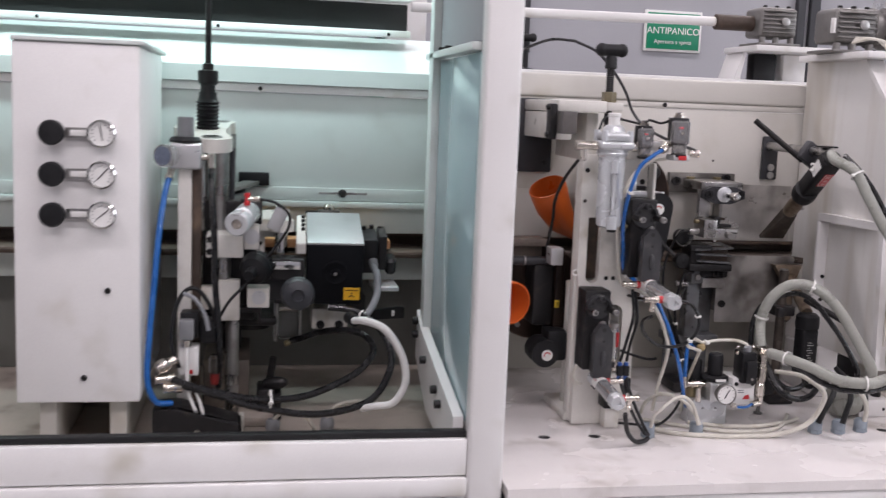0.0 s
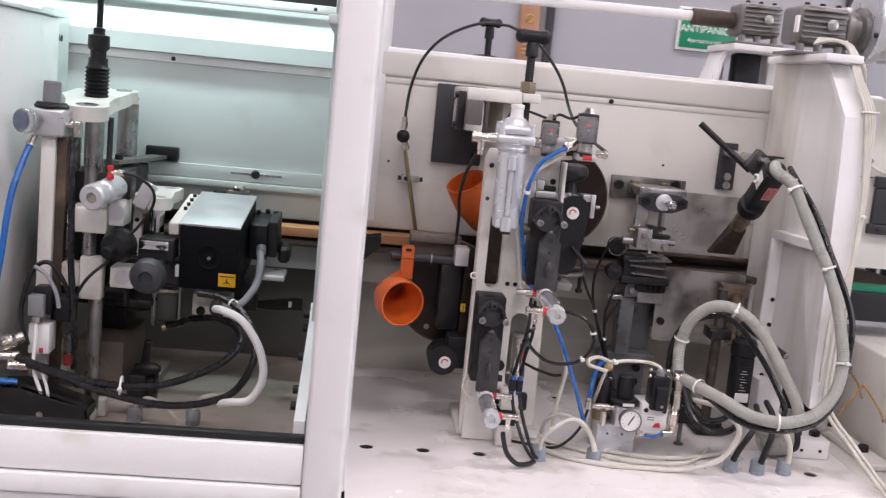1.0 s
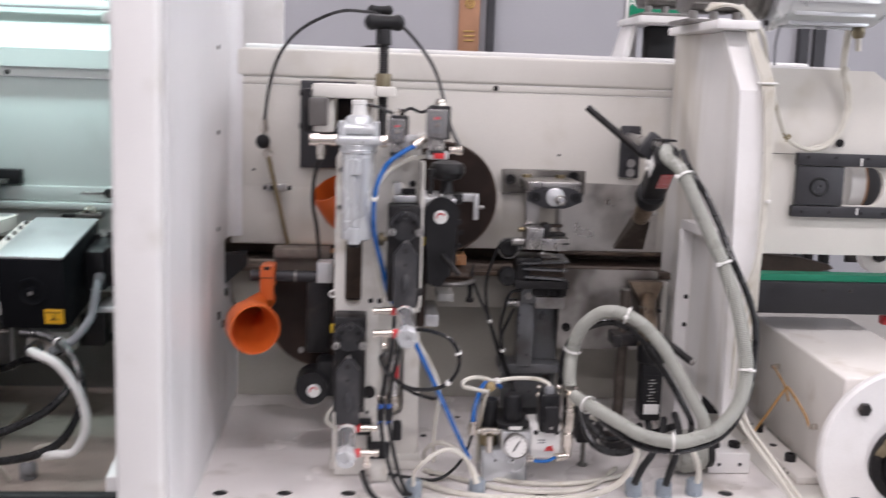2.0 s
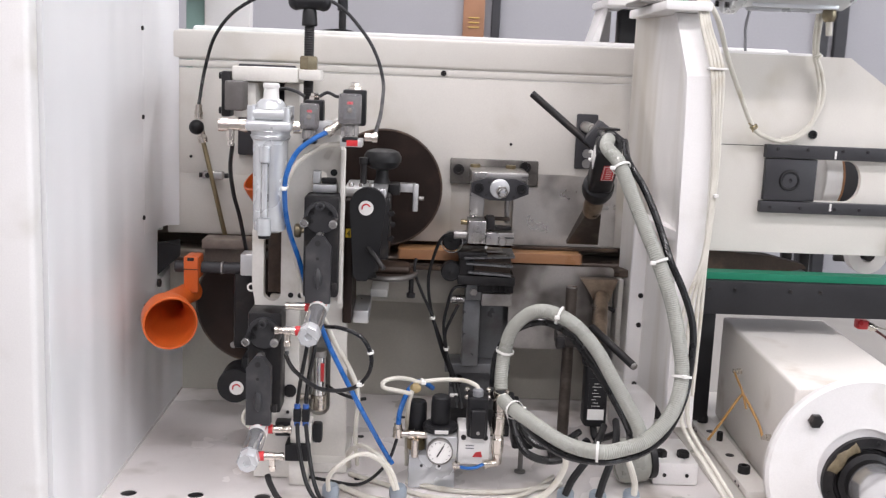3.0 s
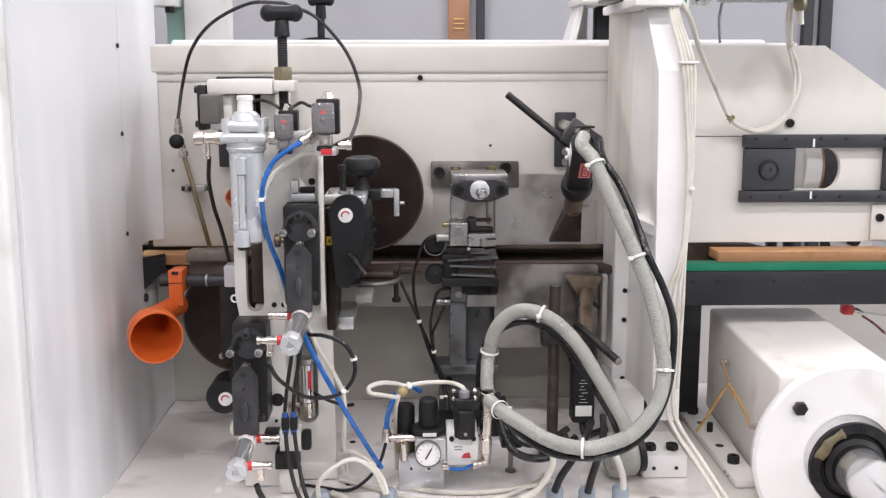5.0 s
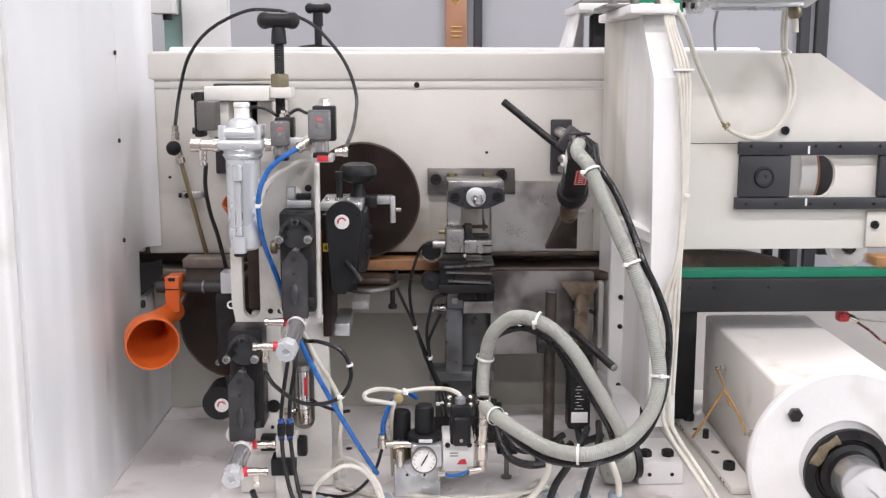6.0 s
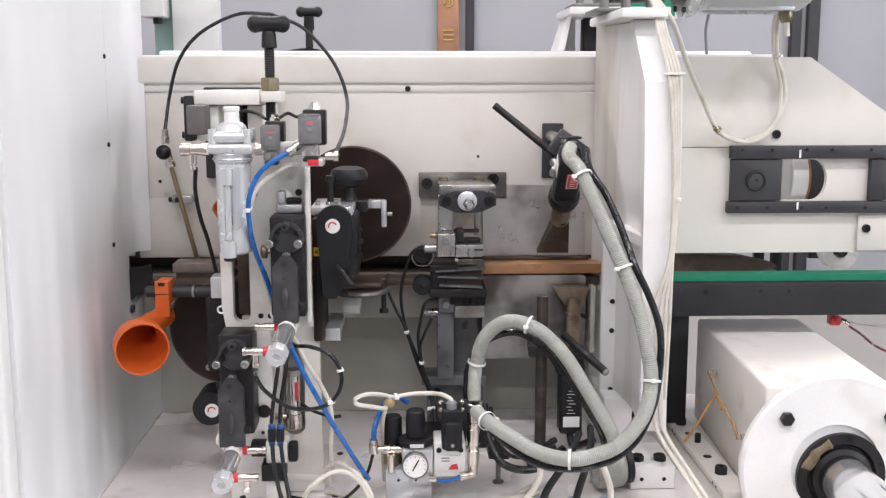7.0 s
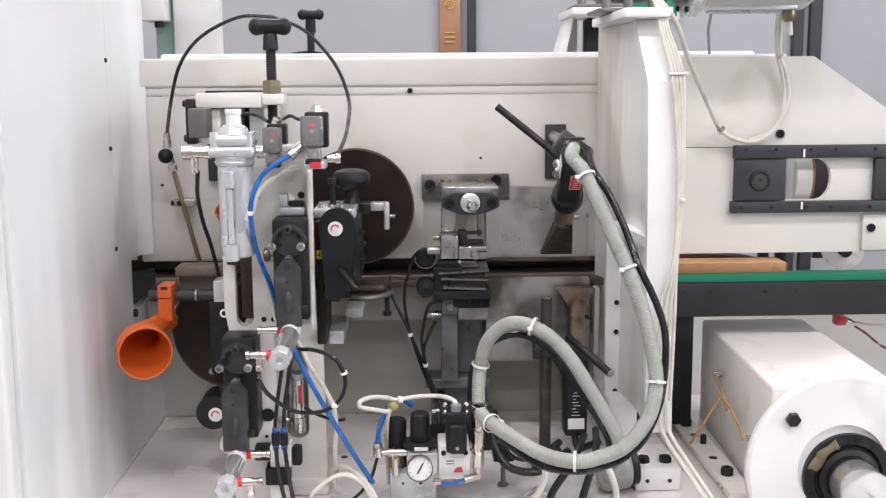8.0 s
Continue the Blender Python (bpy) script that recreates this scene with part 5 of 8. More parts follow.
funnel_sweep(bm, [(V(0.507, 2.335, 1.182), V(0.45, 0.35, -0.82), 0.044), (V(0.512, 2.339, 1.172), V(0.45, 0.35, -0.82), 0.0445), (V(0.530, 2.352, 1.135), V(0.48, 0.33, -0.80), 0.041), (V(0.558, 2.37, 1.10), V(0.7, 0.3, -0.62), 0.034), (V(0.595, 2.385, 1.08), V(0.95, 0.2, -0.25), 0.027), (V(0.660, 2.40, 1.075), V(1, 0.1, 0), 0.026)])
part("cone", bm, ORANGE, fu)
ball_bm = bm_()
ball(ball_bm, (0.555, 2.345, 1.155), 0.010, 0.010, 0.010)
part("lug", ball_bm, ORANGE, fu)

# ---- height adjuster above the column ----
adj = thing("height_adjuster", (0.54, 2.3, 1.21), "white bracket with a black T-handle screw", "height adjuster")
bx("base_plate", DARKGREY, adj, 0.437, 0.548, 2.455, 2.4725, 1.208, 1.385, 0.003, label="dark grey mounting plate")
bx("cheek", CAST, adj, 0.476, 0.513, 2.185, 2.454, 1.295, 1.355, 0.004)
bx("top_arm", CAST, adj, 0.474, 0.585, 2.170, 2.454, 1.356, 1.381, 0.004)
bx("nut_arm", CAST, adj, 0.5855, 0.622, 2.172, 2.235, 1.361, 1.379, 0.003)
bx("right_cheek", CAST, adj, 0.556, 0.583, 2.22, 2.454, 1.25, 1.355, 0.004)
turned("lock_nut", GOLDGREY, adj, (0.599, 2.205, 1.3795), UP, [(0.0155, 0), (0.0165, 0.002), (0.0165, 0.020), (0.0145, 0.0225), (0, 0.0225)], 6, "brass lock nut")
turned("threaded_rod", BLACK_M, adj, (0.599, 2.205, 1.26), UP, [(0.008 + (0.0008 if i % 2 else 0), i * 0.002) for i in range(105)], 14)
hb = bm_()
lathe(hb, (0.599, 2.205, 1.452), UP, [(0.012, 0), (0.0135, 0.002), (0.012, 0.024), (0.010, 0.028), (0, 0.028)], 20)
ball(hb, (0.576, 2.205, 1.492), 0.0135, 0.0145, 0.0150, 18, 12)
ball(hb, (0.622, 2.205, 1.492), 0.0135, 0.0145, 0.0150, 18, 12)
lathe(hb, (0.574, 2.205, 1.492), RT, [(0.0145, 0), (0.0132, 0.012), (0.0132, 0.038), (0.0145, 0.050)], 20)
part("t_handle", hb, BLACK, adj, "black plastic T-handle")
bx("sensor_bar", BLACK_M, adj, 0.458, 0.4735, 2.165, 2.20, 1.296, 1.372, 0.003)
bx("sensor", mat("brown-grey plastic", (0.115, 0.105, 0.10), 0.45, var=0.12, scale=30), adj, 0.472, 0.503, 2.118, 2.1645, 1.309, 1.357, 0.003, label="grey position sensor box")
for z in (1.306, 1.364):
    screw(BLACK_M, adj, (0.458, 2.18, z), LF, 0.006, 0.006)
screw(BLACK_M, adj, (0.53, 2.455, 1.232), F_, 0.006, 0.003)
rear_t = thing("rear_adjuster", (0.60, 2.96, 1.30), "second black T-handle screw behind the beam", "height adjuster")
bx("arm", BLACK_M, rear_t, 0.585, 0.615, 2.8005, 2.975, 1.37, 1.40, 0.002)
rod("threaded_rod", BLACK_M, rear_t, (0.60, 2.96, 1.30), (0.60, 2.96, 1.552), 0.009)
hb = bm_()
lathe(hb, (0.60, 2.96, 1.520), UP, [(0.013, 0), (0.012, 0.032), (0, 0.032)], 18)
ball(hb, (0.581, 2.96, 1.563), 0.012, 0.012, 0.013)
ball(hb, (0.621, 2.96, 1.563), 0.012, 0.012, 0.013)
lathe(hb, (0.579, 2.96, 1.563), RT, [(0.012, 0), (0.0105, 0.014), (0.0105, 0.030), (0.012, 0.044)], 18)
part("t_handle", hb, BLACK, rear_t)
hose("rear_cable", RUBBER, [(0.50, 2.9, 1.40), (0.53, 2.93, 1.455), (0.58, 2.94, 1.472), (0.64, 2.95, 1.465), (0.72, 2.97, 1.42)], 0.004, "black cable behind the beam", "cable")

# ---- air filter and solenoid valves on the column ----
FX, FY = 0.558, 2.045
fil = thing("air_filter", (FX, FY, 1.12), "silver air filter with a sight glass on the column", "air filter")
turned("bowl", SILVER, fil, (FX, FY, 1.123), UP, [(0.018, 0), (0.025, 0.004), (0.0265, 0.02), (0.0275, 0.145), (0.030, 0.148), (0.030, 0.16), (0, 0.16)], 36)
bx("head", SILVER, fil, FX - 0.036, FX + 0.036, FY - 0.034, FY + 0.034, 1.2835, 1.300, 0.006, 3)
bx("head_top", SILVER, fil, FX - 0.031, FX + 0.031, FY - 0.030, FY + 0.030, 1.3005, 1.318, 0.007, 3)
for dx in (-0.027, 0.027):
    for dy in (-0.024, 0.024):
        rod("lug", SILVER, fil, (FX + dx, FY + dy, 1.298), (FX + dx, FY + dy, 1.322), 0.0065)
turned("dome", SILVER, fil, (FX, FY, 1.318), UP, [(0.024, 0), (0.022, 0.008), (0.016, 0.014), (0, 0.014)], 28)
turned("cap", LABEL_W, fil, (FX, FY, 1.329), UP, [(0.0135, 0), (0.0125, 0.003), (0.0115, 0.020), (0.013, 0.021), (0.013, 0.026), (0.0115, 0.028), (0, 0.028)], 22, "white plastic cap")
rod("sight_glass", SILVER, fil, (FX - 0.004, FY - 0.0315, 1.15), (FX - 0.004, FY - 0.0315, 1.235), 0.0052, label="upright sight glass")
for z, r in ((1.122, 0.0105), (1.236, 0.0085)):
    rod("sight_end", SILVER, fil, (FX - 0.004, FY - 0.033, z), (FX - 0.004, FY - 0.033, z + 0.026), r)
rod("sight_foot", BLACK_M, fil, (FX - 0.004, FY - 0.033, 1.117), (FX - 0.004, FY - 0.033, 1.1215), 0.0095)
for dx in (-0.009, 0.001):
    rod("sight_edge", STEEL, fil, (FX + dx, FY - 0.033, 1.15), (FX + dx, FY - 0.033, 1.238), 0.0011, n=6)
for z in (1.275, 1.283):
    bm = bm_()
    ring(bm, (FX, FY, z), UP, 0.0305, 0.0016, 32, 6)
    part("collar", bm, SILVER, fil)
turned("inlet", NICKEL, fil, (FX - 0.036, FY - 0.005, 1.290), LF, [(0.010, 0), (0.010, 0.010), (0.0085, 0.011), (0.0085, 0.028), (0.0105, 0.029), (0.0105, 0.044), (0, 0.044)], 16, "nickel tee fitting")
turned("inlet_tail", NICKEL, fil, (FX - 0.062, FY - 0.005, 1.284), (0, 0, -1), [(0.0065, 0), (0.0065, 0.018), (0.005, 0.019), (0.005, 0.026), (0, 0.026)], 12)
turned("outlet", NICKEL, fil, (FX + 0.036, FY - 0.005, 1.290), RT, [(0.010, 0), (0.010, 0.012), (0, 0.012)], 16)


def solenoid(cx, cy, cz, s, label):
    """A coil with a smoked connector cap, seated on its small valve body."""
    th = thing("solenoid_valve", (cx, cy, cz), label, "solenoid valve", "solenoid valves")
    bx("coil", BLACK, th, cx - 0.013 * s, cx + 0.019 * s, cy + 0.004, cy + 0.032, cz - 0.022 * s, cz + 0.027 * s, 0.003)
    cap = bx("connector_cap", SMOKE, th, cx - 0.0175 * s, cx + 0.0135 * s, cy - 0.018, cy + 0.0035, cz - 0.020 * s, cz + 0.022 * s, 0.004, 3, label="clear grey connector cap")
    bx("terminal", ALU_D, cap, cx - 0.0145 * s, cx + 0.0105 * s, cy - 0.008, cy - 0.004, cz - 0.017 * s, cz + 0.018 * s, 0.001)
    bx("inner_frame", MIDGREY, cap, cx - 0.010 * s, cx + 0.006 * s, cy - 0.0095, cy - 0.0082, cz - 0.012 * s, cz + 0.004 * s, 0.0006)
    bx("lamp", LED, cap, cx - 0.006 * s, cx + 0.002 * s, cy - 0.0105, cy - 0.0085, cz + 0.007 * s, cz + 0.011 * s, 0.001, label="red signal lamp")
    turned("centre_screw", NICKEL, cap, (cx - 0.002, cy - 0.0182, cz), F_, [(0.0038, 0), (0.0038, 0.0014), (0.0015, 0.002), (0, 0.0016)], 14)
    skirt = bx("skirt", SMOKE, th, cx - 0.014 * s, cx + 0.010 * s, cy - 0.014, cy + 0.004, cz - 0.037 * s, cz - 0.0205 * s, 0.003, 2)
    rod("cap_nut", NICKEL, skirt, (cx - 0.002, cy - 0.005, cz - 0.022 * s), (cx - 0.002, cy - 0.005, cz - 0.035 * s), 0.007 * s)
    bx("gasket", BLACK, th, cx - 0.012 * s, cx + 0.010 * s, cy - 0.016, cy + 0.012, cz - 0.044 * s, cz - 0.0375 * s, 0.002)
    turned("top_nut", NICKEL, th, (cx + 0.003, cy + 0.016, cz + 0.027 * s), UP, [(0.0095 * s, 0), (0.0095 * s, 0.005), (0.007 * s, 0.006), (0.007 * s, 0.010), (0.004 * s, 0.011), (0, 0.011)], 6)
    return th


s2 = solenoid(0.686, 2.010, 1.322, 1.12, "black solenoid valve with a smoked connector above the column")
bx("valve_body", ALU, s2, 0.670, 0.704, 1.995, 2.036, 1.266, 1.278, 0.002)
bx("label", RED, s2, 0.680, 0.697, 1.9935, 1.9946, 1.2675, 1.2765, 0.0003, label="red printed mark")
turned("elbow", NICKEL, s2, (0.7065, 2.005, 1.281), RT, [(0.0065, 0), (0.0065, 0.012), (0.008, 0.013), (0.008, 0.020), (0, 0.020)], 14)
s1 = solenoid(0.622, 2.035, 1.308, 0.95, "small solenoid valve with a smoked connector above the column")
bx("valve_body", ALU, s1, 0.612, 0.655, 2.03, 2.066, 1.2835, 1.302, 0.002)
turned("blue_fitting", NICKEL, s1, (0.668, 2.015, 1.300), (-0.75, -0.3, -0.55), [(0.0065, 0), (0.0065, 0.016), (0.0085, 0.017), (0.0085, 0.026), (0, 0.026)], 14)
bx("bridge", CAST, s1, 0.6555, 0.672, 2.02, 2.07, 1.282, 1.305, 0.003)
bx("support", CAST, s1, 0.60, 0.665, 2.075, 2.114, 1.262, 1.2825, 0.003)

# ---- lance with ball knob and the arched cable ----
lance = thing("spray_lance", (0.40, 2.44, 1.05), "thin brass lance with a black ball valve on the panel", "spray lance")
rod("pipe", BRASS, lance, (0.373, 2.43, 1.240), (0.418, 2.44, 1.04), 0.0045)
turned("valve", NICKEL, lance, (0.369, 2.425, 1.265), (0.2, 0.05, -1), [(0.007, 0), (0.007, 0.02), (0.009, 0.022), (0.009, 0.034), (0, 0.034)], 14)
turned("top_fitting", NICKEL, lance, (0.368, 2.42, 1.277), UP, [(0.008, 0), (0.008, 0.014), (0.0065, 0.016), (0.0065, 0.028), (0, 0.028)], 14)
kb = bm_()
ball(kb, (0.367, 2.405, 1.262), 0.0145, 0.0145, 0.0145)
part("ball_knob", kb, BLACK, lance)
bx("clip", STEEL, lance, 0.372, 0.412, 2.433, 2.4515, 1.160, 1.175, 0.002)
for x in (0.365, 0.414):
    turned("clip_screw", BLACK_M, lance, (x, 2.442, 1.167), RT, [(0.005, 0), (0.005, 0.007), (0, 0.007)], 12)
screw(BLACK_M, lance, (0.383, 2.433, 1.1675), F_, 0.005, 0.003)
bx("clip_foot", STEEL, lance, 0.380, 0.40, 2.4515, 2.4715, 1.160, 1.172, 0.002)
hose("arched_cable", HOSE, [(0.368, 2.42, 1.304), (0.376, 2.44, 1.373), (0.398, 2.43, 1.437), (0.442, 2.42, 1.487), (0.514, 2.41, 1.521), (0.577, 2.41, 1.522)], 0.0034, "black pneumatic line arching over the unit", "hose")
hose("arched_cable", SLATE, [(0.577, 2.41, 1.522), (0.635, 2.41, 1.498), (0.681, 2.41, 1.451), (0.707, 2.40, 1.408), (0.721, 2.38, 1.361), (0.723, 2.30, 1.328), (0.724, 2.18, 1.306), (0.723, 2.02, 1.288), (0.726, 2.005, 1.283)], 0.0034, "grey pneumatic line arching down to the valve", "hose")
hose("air_line", RUBBER, [(0.494, 2.07, 1.258), (0.482, 2.12, 1.215), (0.479, 2.17, 1.165), (0.485, 2.20, 1.12), (0.489, 2.25, 1.05)], 0.0035, "thin black air line from the filter", "hose")
hose("air_line", RUBBER, [(0.545, 2.10, 1.32), (0.562, 2.115, 1.346), (0.588, 2.10, 1.345), (0.612, 2.045, 1.337)], 0.0027, "thin black valve cable", "cable")
hose("air_line", RUBBER, [(0.628, 2.055, 1.336), (0.643, 2.07, 1.345), (0.662, 2.05, 1.340), (0.682, 2.03, 1.352)], 0.0027, "thin black valve cable", "cable")
hose("blue_hose", BLUE, [(0.650, 2.005, 1.287), (0.630, 2.0, 1.276), (0.604, 2.0, 1.254), (0.588, 2.0, 1.216), (0.585, 2.02, 1.169), (0.590, 2.045, 1.123), (0.603, 2.07, 1.074), (0.612, 2.085, 1.035), (0.622, 2.06, 1.015), (0.640, 1.995, 1.002), (0.658, 1.98, 0.965), (0.683, 1.98, 0.914), (0.715, 2.0, 0.845), (0.748, 2.04, 0.770), (0.765, 2.06, 0.735)], 0.0040, "bright blue air hose running down the column", "hose", (0.24, 0.56))
hose("cream_cable", CABLE, [(0.668, 2.03, 1.268), (0.64, 2.035, 1.262), (0.603, 2.03, 1.236), (0.587, 2.03, 1.205), (0.581, 2.05, 1.155), (0.596, 2.08, 1.075), (0.612, 2.09, 1.0), (0.645, 2.05, 0.985), (0.668, 2.02, 0.95), (0.692, 2.03, 0.905), (0.706, 2.04, 0.86), (0.702, 2.07, 0.78), (0.705, 2.1, 0.715)], 0.0038, "cream cable running down the column", "cable")
hose("cable_loop", HOSE, [(0.606, 1.895, 0.967), (0.602, 1.93, 0.950), (0.613, 1.95, 0.922), (0.651, 1.955, 0.894), (0.698, 1.955, 0.895), (0.724, 1.95, 0.919), (0.729, 1.95, 0.950), (0.713, 1.955, 0.978), (0.680, 1.98, 0.985), (0.650, 2.03, 0.975), (0.632, 2.10, 0.970)], 0.0033, "looped black air line tied with white clips", "hose", (0.45, 0.62))
hose("air_line", RUBBER, [(0.626, 2.06, 0.99), (0.622, 2.035, 0.94), (0.612, 2.04, 0.88), (0.606, 2.052, 0.838)], 0.0033, "thin black air line into a tee", "hose")
hose("air_line", RUBBER, [(0.636, 2.07, 0.985), (0.633, 2.04, 0.93), (0.624, 2.045, 0.88), (0.620, 2.052, 0.838)], 0.0033, "thin black air line into a tee", "hose")
hose("air_line", RUBBER, [(0.606, 2.053, 0.806), (0.612, 2.03, 0.77), (0.628, 1.995, 0.725), (0.645, 1.985, 0.70), (0.655, 2.0, 0.695)], 0.0035, "thin black air line to the bed", "hose")
hose("air_line", RUBBER, [(0.620, 2.053, 0.806), (0.628, 2.03, 0.765), (0.640, 2.0, 0.725), (0.652, 1.99, 0.70), (0.66, 2.0, 0.692)], 0.0035, "thin black air line to the bed", "hose")
hose("air_line", RUBBER, [(0.576, 1.925, 0.762), (0.580, 1.93, 0.745), (0.592, 1.945, 0.715), (0.615, 1.96, 0.692), (0.64, 1.975, 0.688), (0.652, 1.985, 0.69)], 0.0048, "black air line from the lower cylinder", "hose")
hose("air_line", RUBBER, [(0.645, 2.16, 0.835), (0.67, 2.14, 0.828), (0.70, 2.13, 0.822), (0.715, 2.12, 0.826)], 0.003, "thin black air line from the small cylinder", "hose")
hose("air_line", RUBBER, [(0.60, 2.12, 0.6850), (0.655, 2.10, 0.6845), (0.705, 2.085, 0.6845), (0.735, 2.085, 0.700), (0.760, 2.09, 0.730), (0.772, 2.094, 0.766)], 0.0028, "black air line lying on the bed", "hose")
hose("pressure_line", CABLE, [(0.527, 2.09, 0.822), (0.515, 2.08, 0.81), (0.513, 2.075, 0.797), (0.522, 2.08, 0.785), (0.535, 2.085, 0.78)], 0.003, "short clear loop of tube on the column", "tube")

# ---- air service unit on the bed ----
frl = thing("air_service_unit", (0.86, 2.1, 0.681), "air service unit with black knobs and a gauge", "air service unit")
bx("base", SILVER, frl, 0.793, 0.872, 2.085, 2.15, 0.681, 0.741, 0.003)
for x in (0.815, 0.845):
    screw(BLACK_M, frl, (x, 2.085, 0.722), F_, 0.0025, 0.001)
bx("regulator_body", ALU, frl, 0.822, 0.874, 2.066, 2.125, 0.7415, 0.782, 0.004)
turned("regulator_ring", BLACK, frl, (0.845, 2.10, 0.7822), UP, [(0.028, 0), (0.030, 0.003), (0.030, 0.009), (0.026, 0.012), (0, 0.012)], 28)
bx("ring_label", LABEL_W, frl, 0.835, 0.858, 2.069, 2.0705, 0.7845, 0.791, 0.0003)
turned("regulator_knob", BLACK, frl, (0.845, 2.10, 0.7945), UP, [(0.0160, 0), (0.017, 0.004), (0.0165, 0.038), (0.0158, 0.040), (0.0158, 0.045), (0.013, 0.048), (0, 0.048)], 28, "black regulator knob")
turned("filter_bowl", BRASS, frl, (0.805, 2.12, 0.7415), UP, [(0.016, 0), (0.017, 0.030), (0.019, 0.034), (0, 0.034)], 22, "brass-coloured collar")
turned("filter_knob", BLACK, frl, (0.805, 2.12, 0.776), UP, [(0.0165, 0), (0.017, 0.004), (0.0165, 0.046), (0.014, 0.050), (0, 0.050)], 28, "black filter knob")
turned("gauge_neck", NICKEL, frl, (0.8435, 2.0615, 0.774), F_, [(0.007, 0), (0.007, 0.012), (0, 0.012)], 14)
g = turned("gauge", ALU_D, frl, (0.8435, 2.05, 0.767), F_, [(0.017, 0), (0.021, 0.004), (0.0222, 0.016), (0.0222, 0.019), (0.0205, 0.020), (0.020, 0.017), (0, 0.017)], 36, "pressure gauge with a grey case")
turned("dial", LABEL_W, g, (0.8435, 2.0328, 0.767), F_, [(0.0198, 0), (0.0198, 0.0008), (0, 0.0008)], 32, "white gauge dial")
for k in range(11):
    a = radians(225 - 27 * k)
    bm = bm_()
    p = V(0.8435 + 0.0150 * math.cos(a), 2.0315, 0.767 + 0.0150 * math.sin(a))
    q = V(0.8435 + 0.0180 * math.cos(a), 2.0315, 0.767 + 0.0180 * math.sin(a))
    cyl(bm, p, q, 0.0004, n=5, bev=0)
    part("scale_mark", bm, BLACK, g)
bm = bm_()
cyl(bm, (0.839, 2.0312, 0.759), (0.8495, 2.0312, 0.778), 0.0012, n=6)
part("needle", bm, BLACK, g)
bx("valve_block", LABEL_W, frl, 0.8755, 0.929, 2.072, 2.14, 0.732, 0.792, 0.003, label="white valve block")
bx("valve_label", LABEL_W, frl, 0.884, 0.920, 2.0705, 2.0718, 0.744, 0.770, 0.0003)
plate("label_mark", RED, frl, [(0.900, 0.746), (0.917, 0.746), (0.914, 0.756), (0.905, 0.754)], "y", 2.0695, 2.0704)
for z in (0.760, 0.765):
    bx("label_line", MIDGREY, frl, 0.888, 0.902, 2.0698, 2.0704, z, z + 0.002, 0.0001)
for x in (0.884, 0.921):
    screw(BLACK_M, frl, (x, 2.072, 0.780), F_, 0.0045, 0.003)
bx("solenoid", BLACK, frl, 0.8885, 0.923, 2.060, 2.105, 0.783, 0.852, 0.004)
bx("connector", BLACK, frl, 0.893, 0.9185, 2.045, 2.0595, 0.786, 0.835, 0.004)
for x in (0.888, 0.9235):
    for z in (0.847, 0.860):
        ball_bm = bm_()
        ball(ball_bm, (x, 2.085, z), 0.005, 0.005, 0.0045, 12, 8)
        part("screw_cap", ball_bm, NICKEL, frl)
turned("cable_entry", MIDGREY, frl, (0.9055, 2.075, 0.852), UP, [(0.009, 0), (0.009, 0.010), (0.006, 0.013), (0, 0.013)], 16)
turned("connector_screw", STEEL, frl, (0.906, 2.045, 0.797), F_, [(0.003, 0), (0.003, 0.0015), (0, 0.0015)], 10)
turned("outlet", NICKEL, frl, (0.942, 2.075, 0.734), UP, [(0.0075, 0), (0.0085, 0.003), (0.0085, 0.018), (0.0105, 0.020), (0.0105, 0.044), (0.009, 0.046), (0.009, 0.052), (0.0115, 0.054), (0.0115, 0.082), (0.0095, 0.084), (0.0095, 0.093), (0.011, 0.095), (0.011, 0.112), (0, 0.112)], 20, "stack of nickel fittings")
turned("outlet_side", NICKEL, frl, (0.93, 2.08, 0.79), RT, [(0.007, 0), (0.007, 0.016), (0, 0.016)], 14)
turned("outlet_elbow", NICKEL, frl, (0.940, 2.066, 0.738), (-1, -0.2, -0.05), [(0.006, 0), (0.006, 0.010), (0.0075, 0.011), (0.0075, 0.022), (0, 0.022)], 14)
turned("inlet", NICKEL, frl, (0.822, 2.095, 0.774), LF, [(0.007, 0), (0.007, 0.020), (0.0085, 0.021), (0.0085, 0.030), (0.006, 0.031), (0.006, 0.05), (0, 0.05)], 16, "nickel inlet fitting")
turned("inlet_elbow", NICKEL, frl, (0.773, 2.095, 0.768), (0, 0, 1), [(0.0085, 0), (0.0085, 0.016), (0.007, 0.017), (0.007, 0.024), (0, 0.024)], 16)
turned("drain", NICKEL, frl, (0.803, 2.085, 0.768), (0, 0, -1), [(0.0065, 0), (0.0065, 0.03), (0, 0.03)], 14)
bx("bleed", NICKEL, frl, 0.866, 0.880, 2.05, 2.0655, 0.731, 0.740, 0.003)
hose("blue_hose", BLUE, [(0.773, 2.095, 0.790), (0.776, 2.10, 0.815), (0.79, 2.13, 0.842), (0.81, 2.16, 0.848), (0.832, 2.18, 0.830)], 0.0046, "short blue hose on the air service unit", "hose")
hose("blue_hose", BLUE, [(0.873, 2.055, 0.736), (0.886, 2.053, 0.733), (0.903, 2.054, 0.733), (0.918, 2.061, 0.737)], 0.0028, "thin blue tube below the valve block", "tube")
